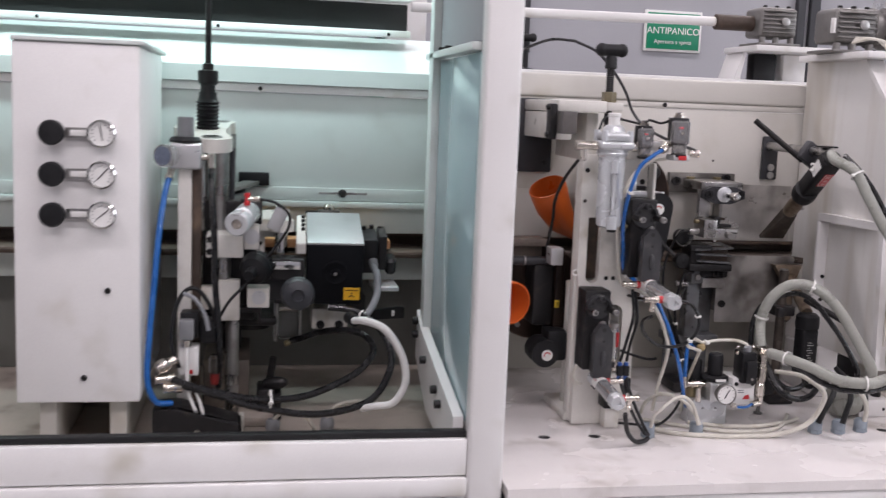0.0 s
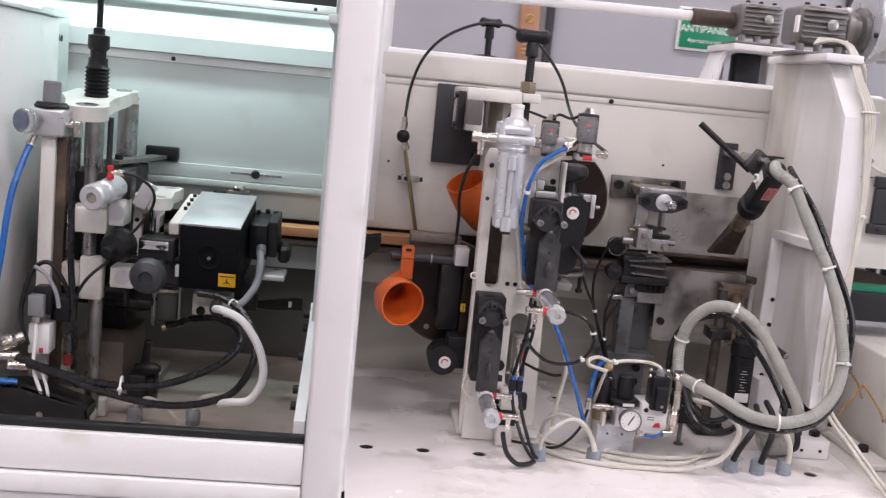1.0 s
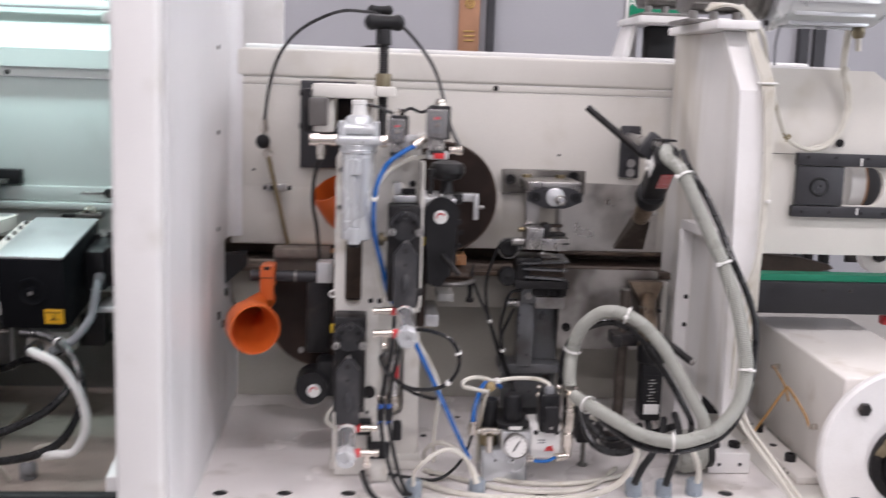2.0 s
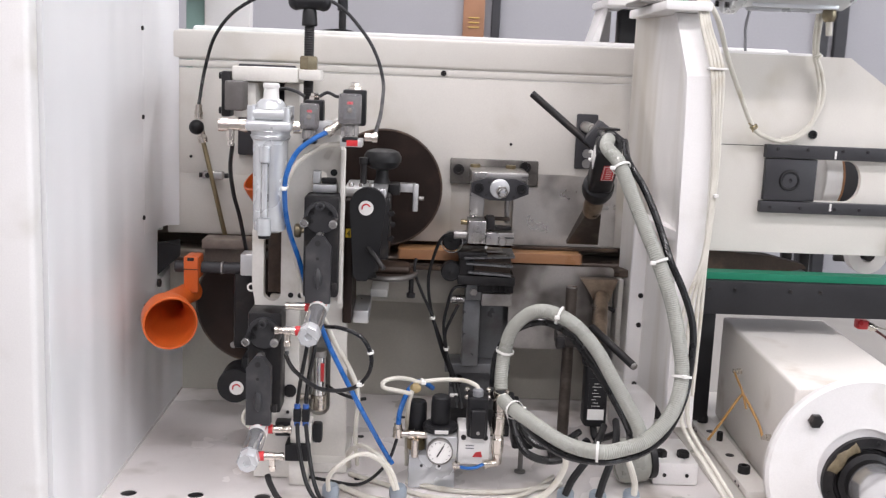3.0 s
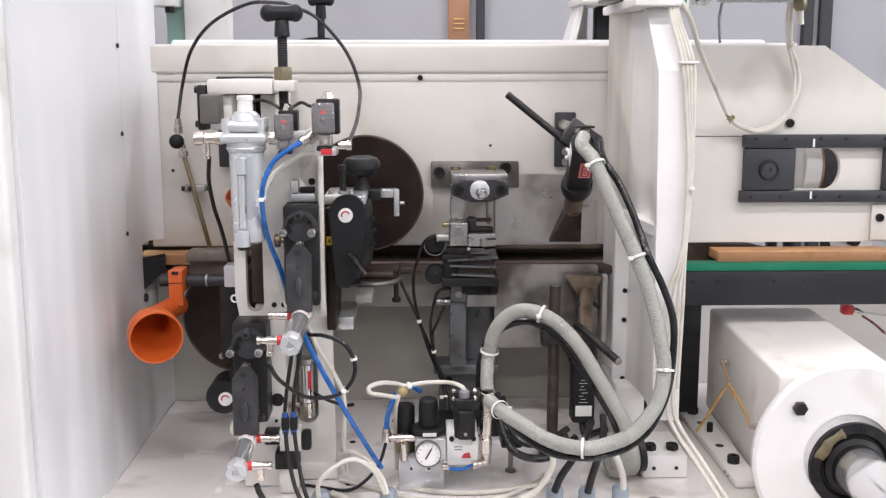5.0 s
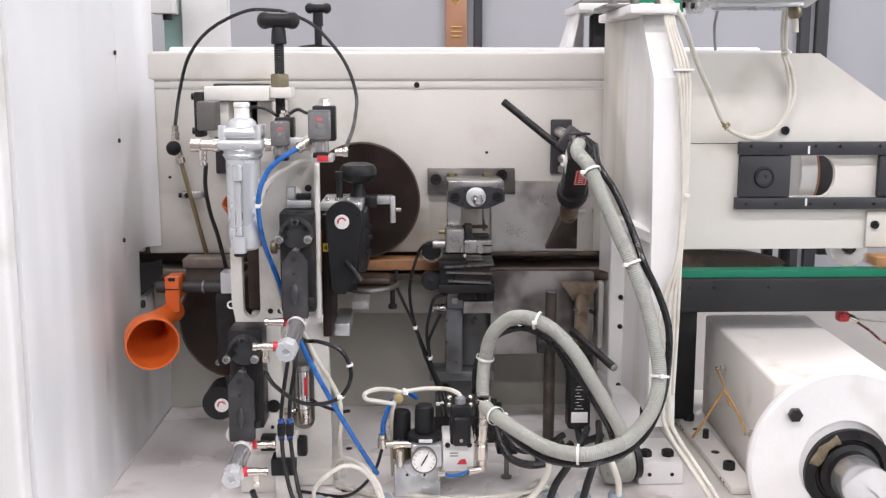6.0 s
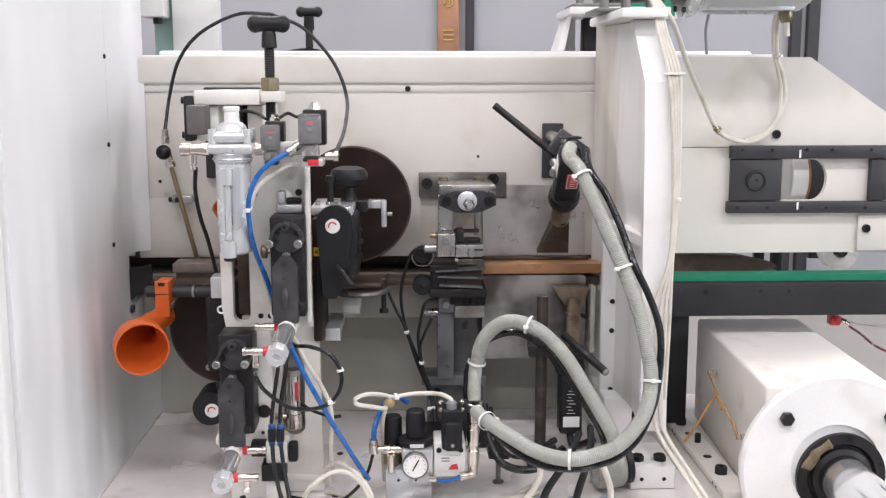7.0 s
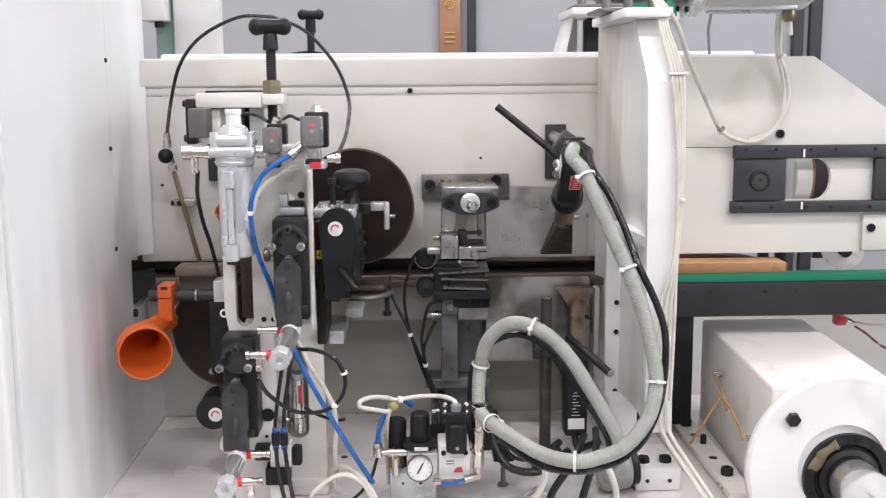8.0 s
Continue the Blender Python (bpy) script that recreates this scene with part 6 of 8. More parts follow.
hose("cream_cable", CABLE, [(0.7925, 2.07, 0.854), (0.768, 2.05, 0.865), (0.748, 2.035, 0.874), (0.748, 2.035, 0.884), (0.768, 2.05, 0.886), (0.792, 2.08, 0.875), (0.806, 2.085, 0.870), (0.843, 2.095, 0.872), (0.882, 2.09, 0.873), (0.902, 2.08, 0.868), (0.9055, 2.075, 0.861)], 0.0037, "cream cable curling over the air service unit", "cable", (0.62,))
hose("cream_cable", CABLE, [(0.795, 2.075, 0.857), (0.790, 2.08, 0.835), (0.788, 2.10, 0.80), (0.788, 2.125, 0.76), (0.79, 2.14, 0.70)], 0.0036, "cream cable hanging beside the air service unit", "cable")
tape = bm_()
ball(tape, (0.800, 2.082, 0.860), 0.010, 0.008, 0.009, 12, 8)
solid("tape_wrap", tape, mat("tan tape", (0.36, 0.27, 0.13), 0.5, var=0.15, scale=60), "lump of tan tape holding two cables", "tape")

# ---- cable glands in the bed ----
def gland(x, y, m=GLAND):
    th = thing("cable_gland", (x, y, 0.681), "blue-grey plastic cable gland in the bed", "cable gland", "cable glands")
    turned("base_nut", m, th, (x, y, 0.681), UP, [(0.0150, 0), (0.0150, 0.007), (0.0138, 0.008), (0, 0.008)], 6)
    turned("cap_nut", m, th, (x, y, 0.689), UP, [(0.0138, 0), (0.0145, 0.002), (0.0145, 0.016), (0.0115, 0.021), (0.0085, 0.0215), (0, 0.0215)], 12)
    return th


for x, y in ((0.666, 2.022), (0.777, 2.027), (1.055, 2.028), (1.108, 2.024), (1.166, 2.032)):
    gland(x, y)
for x, y in ((-0.117, 2.09), (-0.006, 2.095)):
    tagged(gland(x, y, MIDGREY), "dusty grey plastic cable gland in the compartment floor", "cable gland", "cable glands")
hose("cream_cable", CABLE, [(0.664, 2.003, 0.708), (0.665, 1.99, 0.735), (0.680, 1.98, 0.758), (0.706, 1.985, 0.775), (0.730, 1.99, 0.775), (0.755, 2.0, 0.752), (0.772, 2.008, 0.71)], 0.0038, "cream cable arching between two glands", "cable")
hose("cream_cable", CABLE, [(0.776, 2.008, 0.709), (0.765, 2.02, 0.735), (0.74, 2.04, 0.758), (0.71, 2.07, 0.76), (0.69, 2.10, 0.735), (0.69, 2.13, 0.70)], 0.0042, "cream cable bending out of a gland", "cable")
hose("bed_cable", CABLE, [(0.79, 2.10, 0.686), (0.85, 2.075, 0.6855), (0.92, 2.065, 0.6855), (1.0, 2.08, 0.6865), (1.06, 2.11, 0.687)], 0.0045, "cream cable lying on the bed", "cable")
hose("bed_cable", CABLE, [(0.69, 2.13, 0.686), (0.75, 2.09, 0.6855), (0.83, 2.04, 0.6855), (0.92, 2.03, 0.6855), (0.99, 2.06, 0.686), (1.05, 2.14, 0.687)], 0.0042, "cream cable lying on the bed", "cable")
hose("bed_cable", CABLE, [(0.68, 2.07, 0.686), (0.73, 2.03, 0.6855), (0.80, 2.005, 0.6855), (0.87, 2.0, 0.6855), (0.95, 1.995, 0.69), (1.01, 1.985, 0.715), (1.04, 1.985, 0.755), (1.043, 1.99, 0.785), (1.02, 2.04, 0.805), (0.99, 2.1, 0.80)], 0.0052, "pale cable looping up from the bed", "cable")
hose("black_cable", RUBBER, [(1.052, 2.012, 0.708), (1.062, 2.01, 0.735), (1.085, 2.02, 0.765), (1.11, 2.06, 0.785), (1.13, 2.12, 0.79)], 0.0062, "black cable rising from a gland", "cable")
hose("black_cable", RUBBER, [(1.106, 2.006, 0.708), (1.112, 2.005, 0.735), (1.122, 2.01, 0.765), (1.14, 2.06, 0.79), (1.15, 2.12, 0.80)], 0.0062, "black cable rising from a gland", "cable")
hose("cream_cable", CABLE, [(1.168, 2.022, 0.708), (1.166, 2.015, 0.73), (1.158, 2.01, 0.755), (1.145, 2.03, 0.79)], 0.0055, "cream cable rising from a gland", "cable")

# ---- big ribbed hoses ----
A = [(1.112, 2.160, 1.284), (1.103, 2.120, 1.272), (1.113, 2.060, 1.252), (1.133, 2.035, 1.202), (1.153, 2.010, 1.151), (1.170, 1.985, 1.107), (1.193, 1.974, 1.045), (1.206, 1.962, 0.987), (1.212, 1.951, 0.933), (1.197, 1.933, 0.882), (1.158, 1.915, 0.843), (1.115, 1.904, 0.829), (1.077, 1.893, 0.828), (1.035, 1.922, 0.828), (0.991, 1.950, 0.846), (0.955, 2.010, 0.855), (0.946, 2.050, 0.854)]
hose("ribbed_hose", CONDUIT, A, 0.0112, "grey ribbed hose looping from the hot-air gun", "hose", (0.14, 0.315, 0.50, 0.755, 0.93), 14, 0.0006, 0.0148)
hose("side_cable", HOSE, [(1.136, 2.140, 1.282), (1.130, 2.070, 1.254), (1.152, 2.050, 1.217), (1.170, 2.030, 1.175), (1.183, 2.010, 1.135), (1.191, 1.990, 1.106), (1.211, 1.982, 1.064), (1.226, 1.975, 1.022), (1.230, 1.968, 0.986), (1.226, 1.960, 0.930), (1.214, 1.945, 0.889), (1.188, 1.930, 0.845), (1.154, 1.919, 0.820), (1.116, 1.908, 0.811), (1.083, 1.897, 0.811), (1.040, 1.920, 0.808), (1.006, 1.942, 0.819), (0.976, 1.965, 0.839), (0.962, 2.020, 0.846)], 0.0058, "black cable tied along the ribbed hose", "cable")
B = [(0.945, 2.091, 0.859), (0.945, 2.100, 0.881), (0.949, 2.108, 0.919), (0.959, 2.094, 0.964), (0.981, 2.079, 0.993), (1.002, 2.065, 1.004), (1.028, 2.050, 1.002), (1.060, 2.040, 0.984), (1.092, 2.030, 0.949), (1.119, 2.021, 0.906), (1.145, 2.013, 0.863), (1.166, 2.010, 0.824), (1.178, 2.040, 0.785), (1.174, 2.085, 0.752), (1.155, 2.13, 0.735)]
hose("ribbed_hose", CONDUIT, B, 0.0112, "grey ribbed hose arching over the bed", "hose", (0.15, 0.44), 14, 0.0006, 0.0148)
hose("side_cable", HOSE, [(0.932, 2.115, 0.857), (0.935, 2.118, 0.905), (0.950, 2.120, 0.940), (0.971, 2.100, 0.965), (1.003, 2.080, 0.981), (1.031, 2.075, 0.976), (1.059, 2.070, 0.957), (1.081, 2.062, 0.929), (1.108, 2.052, 0.893), (1.134, 2.046, 0.852), (1.156, 2.046, 0.812), (1.166, 2.07, 0.778)], 0.0058, "black cable tied along the arching hose", "cable")
ring_bm = bm_()
lathe(ring_bm, (0.945, 2.088, 0.852), (0, -0.4, 0.9), [(0.0135, 0), (0.0135, 0.01), (0.012, 0.011), (0.012, 0.0)], 20, cap=False)
solid("hose_clamp", ring_bm, NICKEL, "bright hose clamp on the service unit", "hose clamp")
hose("black_hose", HOSE, [(0.965, 2.13, 0.84), (0.968, 2.09, 0.80), (0.985, 2.06, 0.765), (1.02, 2.06, 0.748), (1.06, 2.07, 0.75), (1.10, 2.10, 0.77)], 0.0068, "thick black hose bending over the bed", "hose")
hose("black_hose", HOSE, [(0.975, 2.14, 0.83), (0.985, 2.10, 0.79), (1.01, 2.085, 0.765), (1.05, 2.10, 0.762), (1.09, 2.13, 0.775)], 0.006, "thick black hose bending over the bed", "hose")
lamp_can = thing("grey_cup", (1.19, 2.12, 0.681), "smooth grey rounded cup lying on the bed", "cup")
turned("shell", CONDUIT, lamp_can, (1.155, 2.13, 0.722), (1, 0.15, 0.1), [(0.020, 0), (0.035, 0.004), (0.040, 0.016), (0.040, 0.05), (0.034, 0.056), (0, 0.056)], 32)
turned("rim", RUBBER, lamp_can, (1.2105, 2.138, 0.7275), (1, 0.15, 0.1), [(0.034, 0), (0.036, 0.002), (0.036, 0.012), (0.030, 0.014), (0, 0.014)], 32)
blk = thing("black_valve", (0.985, 2.16, 0.681), "black valve body behind the service unit", "valve")
bx("body", BLACK, blk, 0.974, 1.012, 2.14, 2.19, 0.735, 0.783, 0.004)
bx("cap", BLACK, blk, 0.970, 0.994, 2.145, 2.18, 0.7835, 0.797, 0.003)
bx("side_block", BLACK_M, blk, 1.0125, 1.026, 2.145, 2.185, 0.742, 0.768, 0.003)
for x in (0.982, 1.004):
    screw(STEEL, blk, (x, 2.14, 0.775), F_, 0.003, 0.002)
turned("stem", ALU_D, blk, (0.994, 2.172, 0.681), UP, [(0.010, 0), (0.010, 0.003), (0.0045, 0.005), (0.0045, 0.0535), (0, 0.0535)], 14)

# ---- copying roller unit on the rear panel ----
rol = thing("copying_unit", (0.94, 2.4, 1.06), "steel copying unit with rollers on the rear panel", "copying unit")
bx("back_plate", mat("stained plate steel", (0.15, 0.14, 0.13), 0.45, 0.6, var=0.3, scale=18, fine=260, bump=0.15, stain=(0.30, 0.285, 0.26), stain_at=0.55, stain_scale=14), rol, 0.857, 1.032, 2.458, 2.4725, 1.167, 1.217, 0.002)
for x, z in ((0.873, 1.196), (1.005, 1.205)):
    turned("bolt", BLACK_M, rol, (x, 2.458, z), F_, [(0.011, 0), (0.011, 0.010), (0.006, 0.010), (0.006, 0.004), (0, 0.004)], 18)
bx("block", STEEL, rol, 0.893, 1.001, 2.348, 2.4575, 1.182, 1.203, 0.003)
for x in (0.905, 0.975):
    turned("nut", BRASS, rol, (x, 2.44, 1.203), UP, [(0.010, 0), (0.010, 0.006), (0, 0.006)], 16)
plate("ear_flange", DARKGREY, rol, [(0.893, 1.165), (0.916, 1.155), (0.928, 1.151), (0.966, 1.151), (0.978, 1.155), (1.001, 1.165), (1.001, 1.182), (0.976, 1.192), (0.919, 1.192), (0.893, 1.182)], "y", 2.335, 2.3475)
for x in (0.907, 0.987):
    turned("flange_screw", BLACK, rol, (x, 2.335, 1.174), F_, [(0.0095, 0), (0.0095, 0.006), (0.0052, 0.006), (0.0052, 0.002), (0, 0.002)], 20)
for x, z in ((0.921, 1.161), (0.973, 1.159), (0.925, 1.185)):
    turned("dowel", SHADOWGAP, rol, (x, 2.335, z), F_, [(0.0026, 0), (0.0026, 0.001), (0, 0.001)], 10)
turned("washer", SILVER, rol, (0.946, 2.335, 1.174), F_, [(0.0175, 0), (0.0185, 0.002), (0.0185, 0.006), (0.015, 0.008), (0, 0.008)], 32)
turned("shaft", CHROME, rol, (0.946, 2.327, 1.174), F_, [(0.0075, 0), (0.0075, 0.046), (0.009, 0.047), (0.009, 0.058), (0.0062, 0.060), (0.0055, 0.070), (0, 0.071)], 20)
turned("shaft_nut", STEEL, rol, (0.946, 2.280, 1.174), F_, [(0.0108, 0), (0.0112, 0.002), (0.0112, 0.010), (0.0100, 0.012)], 6)
bx("left_arm", STEEL, rol, 0.892, 0.920, 2.350, 2.366, 1.116, 1.1835, 0.002)
bx("right_arm", STEEL, rol, 0.964, 0.972, 2.39, 2.42, 1.100, 1.1855, 0.002)
bx("clamp_left", STEEL, rol, 0.889, 0.922, 2.305, 2.365, 1.072, 1.1155, 0.002)
bx("clamp_right", STEEL, rol, 0.923, 0.975, 2.310, 2.365, 1.070, 1.094, 0.002)
bx("clamp_gap", SHADOWGAP, rol, 0.946, 0.9755, 2.3085, 2.3097, 1.083, 1.086, 0.0003)
screw(STEEL, rol, (0.905, 2.305, 1.102), F_, 0.008, 0.006, True)
turned("knurled_screw", STEEL, rol, (0.953, 2.310, 1.079), F_, [(0.008, 0), (0.008, 0.014), (0.0065, 0.016), (0, 0.016)], 18)
bx("rear_bar", RUST, rol, 0.923, 0.972, 2.372, 2.385, 1.108, 1.114, 0.001)
bx("slot_bar", BLACK_M, rol, 0.925, 0.940, 2.330, 2.365, 1.0955, 1.120, 0.002)
bx("slot_bar", BLACK_M, rol, 0.9405, 0.972, 2.335, 2.360, 1.0955, 1.1015, 0.001)
rod("side_pin", BRASS, rol, (0.876, 2.335, 1.108), (0.8885, 2.335, 1.108), 0.005)
rod("sensor", STEEL, rol, (0.864, 2.335, 1.084), (0.8885, 2.335, 1.084), 0.0085)
turned("upper_roller", RUBBER, rol, (0.862, 2.385, 1.066), F_, [(0.016, 0), (0.018, 0.003), (0.018, 0.022), (0.016, 0.025), (0.006, 0.025), (0, 0.028)], 28)
bm = bm_()
ring(bm, (0.862, 2.357, 1.066), F_, 0.0205, 0.0012, 28, 6)
part("roller_ring", bm, STEEL, rol)
turned("lower_roller", RUBBER, rol, (0.862, 2.375, 1.009), F_, [(0.017, 0), (0.019, 0.003), (0.019, 0.022), (0.017, 0.025), (0.006, 0.025), (0, 0.028)], 28)
bx("roller_stay", BLUESTEEL, rol, 0.872, 0.892, 2.36, 2.40, 1.004, 1.014, 0.002)
bx("roller_stay", BLUESTEEL, rol, 0.872, 0.892, 2.366, 2.40, 1.060, 1.071, 0.002)
turned("white_stud", LABEL_W, rol, (0.925, 2.322, 1.064), F_, [(0.003, 0), (0.003, 0.003), (0, 0.003)], 10)
for k, (z, tilt) in enumerate(((1.043, -3), (1.028, 2), (1.010, 3))):
    bx("blade", BLUESTEEL, rol, 0.886 + 0.004 * k, 0.982 - 0.003 * k, 2.334, 2.408, z - 0.0020, z + 0.0020, 0.0006, 1, turn=(3 - k, tilt, 0))
bx("blade_block", RUST, rol, 0.906, 0.976, 2.350, 2.371, 1.003, 1.046, 0.003)
bx("blade_holder", BLACK_M, rol, 0.878, 0.905, 2.345, 2.405, 1.000, 1.046, 0.003)
bx("gauge_block", STEEL, rol, 0.930, 0.962, 2.372, 2.418, 0.998, 1.049, 0.002)
bx("jaw_arm", BLACK_M, rol, 0.875, 0.93, 2.34, 2.42, 1.036, 1.05, 0.003)
bx("jaw_arm", BLACK_M, rol, 0.875, 0.985, 2.34, 2.42, 0.986, 1.004, 0.003)
bx("jaw_block", BLACK_M, rol, 0.915, 0.985, 2.36, 2.42, 0.968, 0.985, 0.003)
for x in (0.945, 0.957, 0.97):
    rod("adjust_screw", BLACK_M, rol, (x, 2.355, 0.97), (x, 2.355, 0.993), 0.003, n=10)
lowu = thing("copying_unit", (0.92, 2.45, 0.73), "lower steel copying arm on a grey bracket", "copying unit")
bx("arm", BLUESTEEL, lowu, 0.891, 0.924, 2.38, 2.42, 0.815, 0.9515, 0.003)
bx("plate", BLUESTEEL, lowu, 0.924, 0.985, 2.44, 2.452, 0.815, 0.965, 0.002)
bx("head", BLUESTEEL, lowu, 0.893, 0.924, 2.365, 2.42, 0.952, 0.984, 0.002)
bx("clamp", STEEL, lowu, 0.9245, 0.984, 2.37, 2.42, 0.940, 0.965, 0.002)
screw(STEEL, lowu, (0.908, 2.365, 0.968), F_, 0.008, 0.006, True)
rod("sensor", STEEL, lowu, (0.862, 2.385, 0.948), (0.8925, 2.385, 0.948), 0.0085)
bx("bracket", BLUESTEEL, lowu, 0.86, 0.99, 2.40, 2.47, 0.795, 0.814, 0.002)
bx("foot", BLUESTEEL, lowu, 0.872, 0.988, 2.455, 2.468, 0.682, 0.794, 0.002)
for x, z in ((0.892, 0.765), (0.968, 0.767), (0.966, 0.735)):
    turned("bolt", BLACK_M, lowu, (x, 2.455, z), F_, [(0.009, 0), (0.009, 0.006), (0.005, 0.006), (0.005, 0.002), (0, 0.002)], 16)
bx("dark_foot", BLACK_M, lowu, 0.86, 0.99, 2.35, 2.45, 0.6815, 0.705, 0.003)
hose("sensor_cable", RUBBER, [(0.795, 2.39, 1.025), (0.793, 2.38, 1.0), (0.808, 2.375, 0.962), (0.829, 2.37, 0.918), (0.851, 2.37, 0.850), (0.876, 2.37, 0.786), (0.885, 2.34, 0.74)], 0.003, "thin black sensor cable on the panel", "cable", (0.52, 0.93))
hose("sensor_cable", RUBBER, [(0.866, 2.335, 1.084), (0.845, 2.34, 1.078), (0.832, 2.35, 1.05), (0.820, 2.365, 0.99), (0.829, 2.375, 0.922), (0.855, 2.375, 0.852), (0.882, 2.375, 0.786), (0.895, 2.34, 0.74)], 0.003, "thin black sensor cable on the panel", "cable")
hose("sensor_cable", RUBBER, [(0.893, 2.355, 0.982), (0.868, 2.35, 0.975), (0.858, 2.355, 0.94), (0.853, 2.36, 0.90), (0.862, 2.365, 0.84), (0.88, 2.365, 0.785)], 0.003, "thin black sensor cable on the panel", "cable")
hose("sensor_cable", RUBBER, [(0.880, 2.37, 0.940), (0.868, 2.365, 0.915), (0.857, 2.365, 0.885), (0.860, 2.37, 0.85)], 0.003, "thin black sensor cable on the panel", "cable", (0.98,))

# steel sheets round the hot-air nozzles
sh = thing("heat_shield", (1.1, 2.46, 1.05), "thin steel sheet with smoke stains on the panel", "heat shield", "heat shields")
plate("sheet", SMOKED, sh, [(1.0335, 1.191), (1.192, 1.189), (1.194, 1.047), (0.986, 1.047), (0.986, 1.164), (1.0335, 1.164)], "y", 2.4665, 2.4695)
bx("edge_strip", RUST, sh, 0.986, 1.20, 2.4525, 2.466, 1.040, 1.0465, 0.001)
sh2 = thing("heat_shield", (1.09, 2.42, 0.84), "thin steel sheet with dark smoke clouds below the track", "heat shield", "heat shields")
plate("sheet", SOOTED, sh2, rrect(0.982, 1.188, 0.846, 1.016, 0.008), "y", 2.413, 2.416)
turned("bolt", BLACK_M, sh2, (0.998, 2.413, 0.893), F_, [(0.009, 0), (0.009, 0.006), (0.005, 0.006), (0.005, 0.002), (0, 0.002)], 18)
bx("stay", GREYPANEL, sh2, 0.99, 1.18, 2.4165, 2.484, 0.87, 0.985, 0.002)
hs = thing("hanger_strip", (1.21, 2.40, 0.7), "pale painted strip with a stepped edge beside the stand", "strip")
bx("sheet", CREAM, hs, 1.196, 1.2065, 2.40, 2.46, 0.86, 0.995, 0.002)
bx("cylinder_block", ALU, hs, 1.175, 1.192, 2.42, 2.45, 0.885, 0.965, 0.004)

# ---- hot-air guns ----
gun = thing("hot_air_gun", (1.11, 2.2, 1.17), "black hot-air gun with a red label clamped on a steel rod", "hot-air gun", "hot-air guns")
GUN_O = V(1.114, 2.165, 1.268)
GUN_D = V(0.04, 0.80, -0.60).normalized()
GUN_S = V(1, 0, 0) - GUN_D * GUN_D.x
GUN_S.normalize()
GUN_N = GUN_S.cross(GUN_D)
GUN_N = GUN_N if GUN_N.z < 0 else -GUN_N


def gun_at(a, b, c):
    """A place on the gun: a sideways, b towards its label, c along its axis."""
    return GUN_O + GUN_S * a + GUN_N * b + GUN_D * c


def gun_box(bm, a0, a1, b0, b1, c0, c1, bev=0.001, seg=2):
    box(bm, a0, a1, b0, b1, c0, c1, bev, seg)
    for v in bm.verts:
        v.co = gun_at(*v.co)
    return bm


part("body", gun_box(bm_(), -0.0215, 0.0215, -0.020, 0.021, -0.012, 0.118, 0.007, 3), BLACK, gun)
turned("collar", BLACK, gun, gun_at(0, 0, 0.115), GUN_D, [(0.022, 0), (0.028, 0.004), (0.029, 0.022), (0.026, 0.034), (0.017, 0.042), (0, 0.042)], 28)
lb = part("label", gun_box(bm_(), -0.006, 0.016, 0.0212, 0.0222, 0.022, 0.070, 0.0003, 1), RED, gun, "red label with a white border")
for a0, a1, c0, c1 in ((-0.0045, 0.0145, 0.0240, 0.0250), (-0.0045, 0.0145, 0.0670, 0.0680), (-0.0045, -0.0035, 0.0252, 0.0668), (0.0135, 0.0145, 0.0252, 0.0668)) + tuple((0.0005, 0.0100, 0.030 + 0.006 * k, 0.031 + 0.006 * k) for k in range(6)):
    part("label_line", gun_box(bm_(), a0, a1, 0.0223, 0.0228, c0, c1, 0.0001, 1), LABEL_W, lb)
part("side_label", gun_box(bm_(), -0.0226, -0.0216, -0.010, 0.014, 0.004, 0.045, 0.0003, 1), LABEL_W, gun)
turned("nozzle", HEATED, gun, gun_at(0, 0, 0.154), GUN_D, [(0.017, 0), (0.0165, 0.022), (0.018, 0.026), (0.018, 0.058), (0.0165, 0.066), (0, 0.066)], 24, "heat-browned steel nozzle")
bm = bm_()
neck = gun_at(0.002, 0, 0.219)
lower = [bm.verts.new(neck + GUN_S * a + GUN_N * b) for a, b in ((-0.015, -0.011), (0.015, -0.011), (0.015, 0.011), (-0.015, 0.011))]
tip = [bm.verts.new(q) for q in (V(1.090, 2.422, 1.066), V(1.152, 2.420, 1.066), V(1.152, 2.412, 1.061), V(1.090, 2.414, 1.061))]
for k in range(4):
    bm.faces.new((lower[k], lower[(k + 1) % 4], tip[(k + 1) % 4], tip[k]))
bm.faces.new(lower[::-1])
bm.faces.new(tip)
part("flat_nozzle", bm, SCORCHED, gun, "heat-browned flat nozzle tip")
rod("nozzle_screw", STEEL, gun, gun_at(0.016, 0, 0.204), gun_at(0.030, 0, 0.204), 0.0045)
kb = bm_()
ring(kb, gun_at(-0.026, -0.004, 0.03), (1, 0.2, 0), 0.008, 0.0025, 18, 8, 40, 320)
part("hook", kb, TIE, gun, "white plastic hook")
bm = bm_()
ring(bm, gun_at(0, 0.0, -0.012), GUN_D, 0.017, 0.005, 28, 8)
part("holder_ring", bm, RUBBER, gun, "black rubber holder ring")
clampm = thing("gun_mount", (1.125, 2.46, 1.21), "dark clamp mount with a steel rod and a lever", "clamp mount")
bx("wall_plate", DARKGREY, clampm, 1.104, 1.146, 2.462, 2.4725, 1.205, 1.314, 0.003)
for z in (1.232, 1.212):
    turned("bolt", STEEL, clampm, (1.130 - 0.003, 2.462, z + 0.004), F_, [(0.009, 0), (0.009, 0.005), (0.0045, 0.005), (0.0045, 0.002), (0, 0.002)], 18)
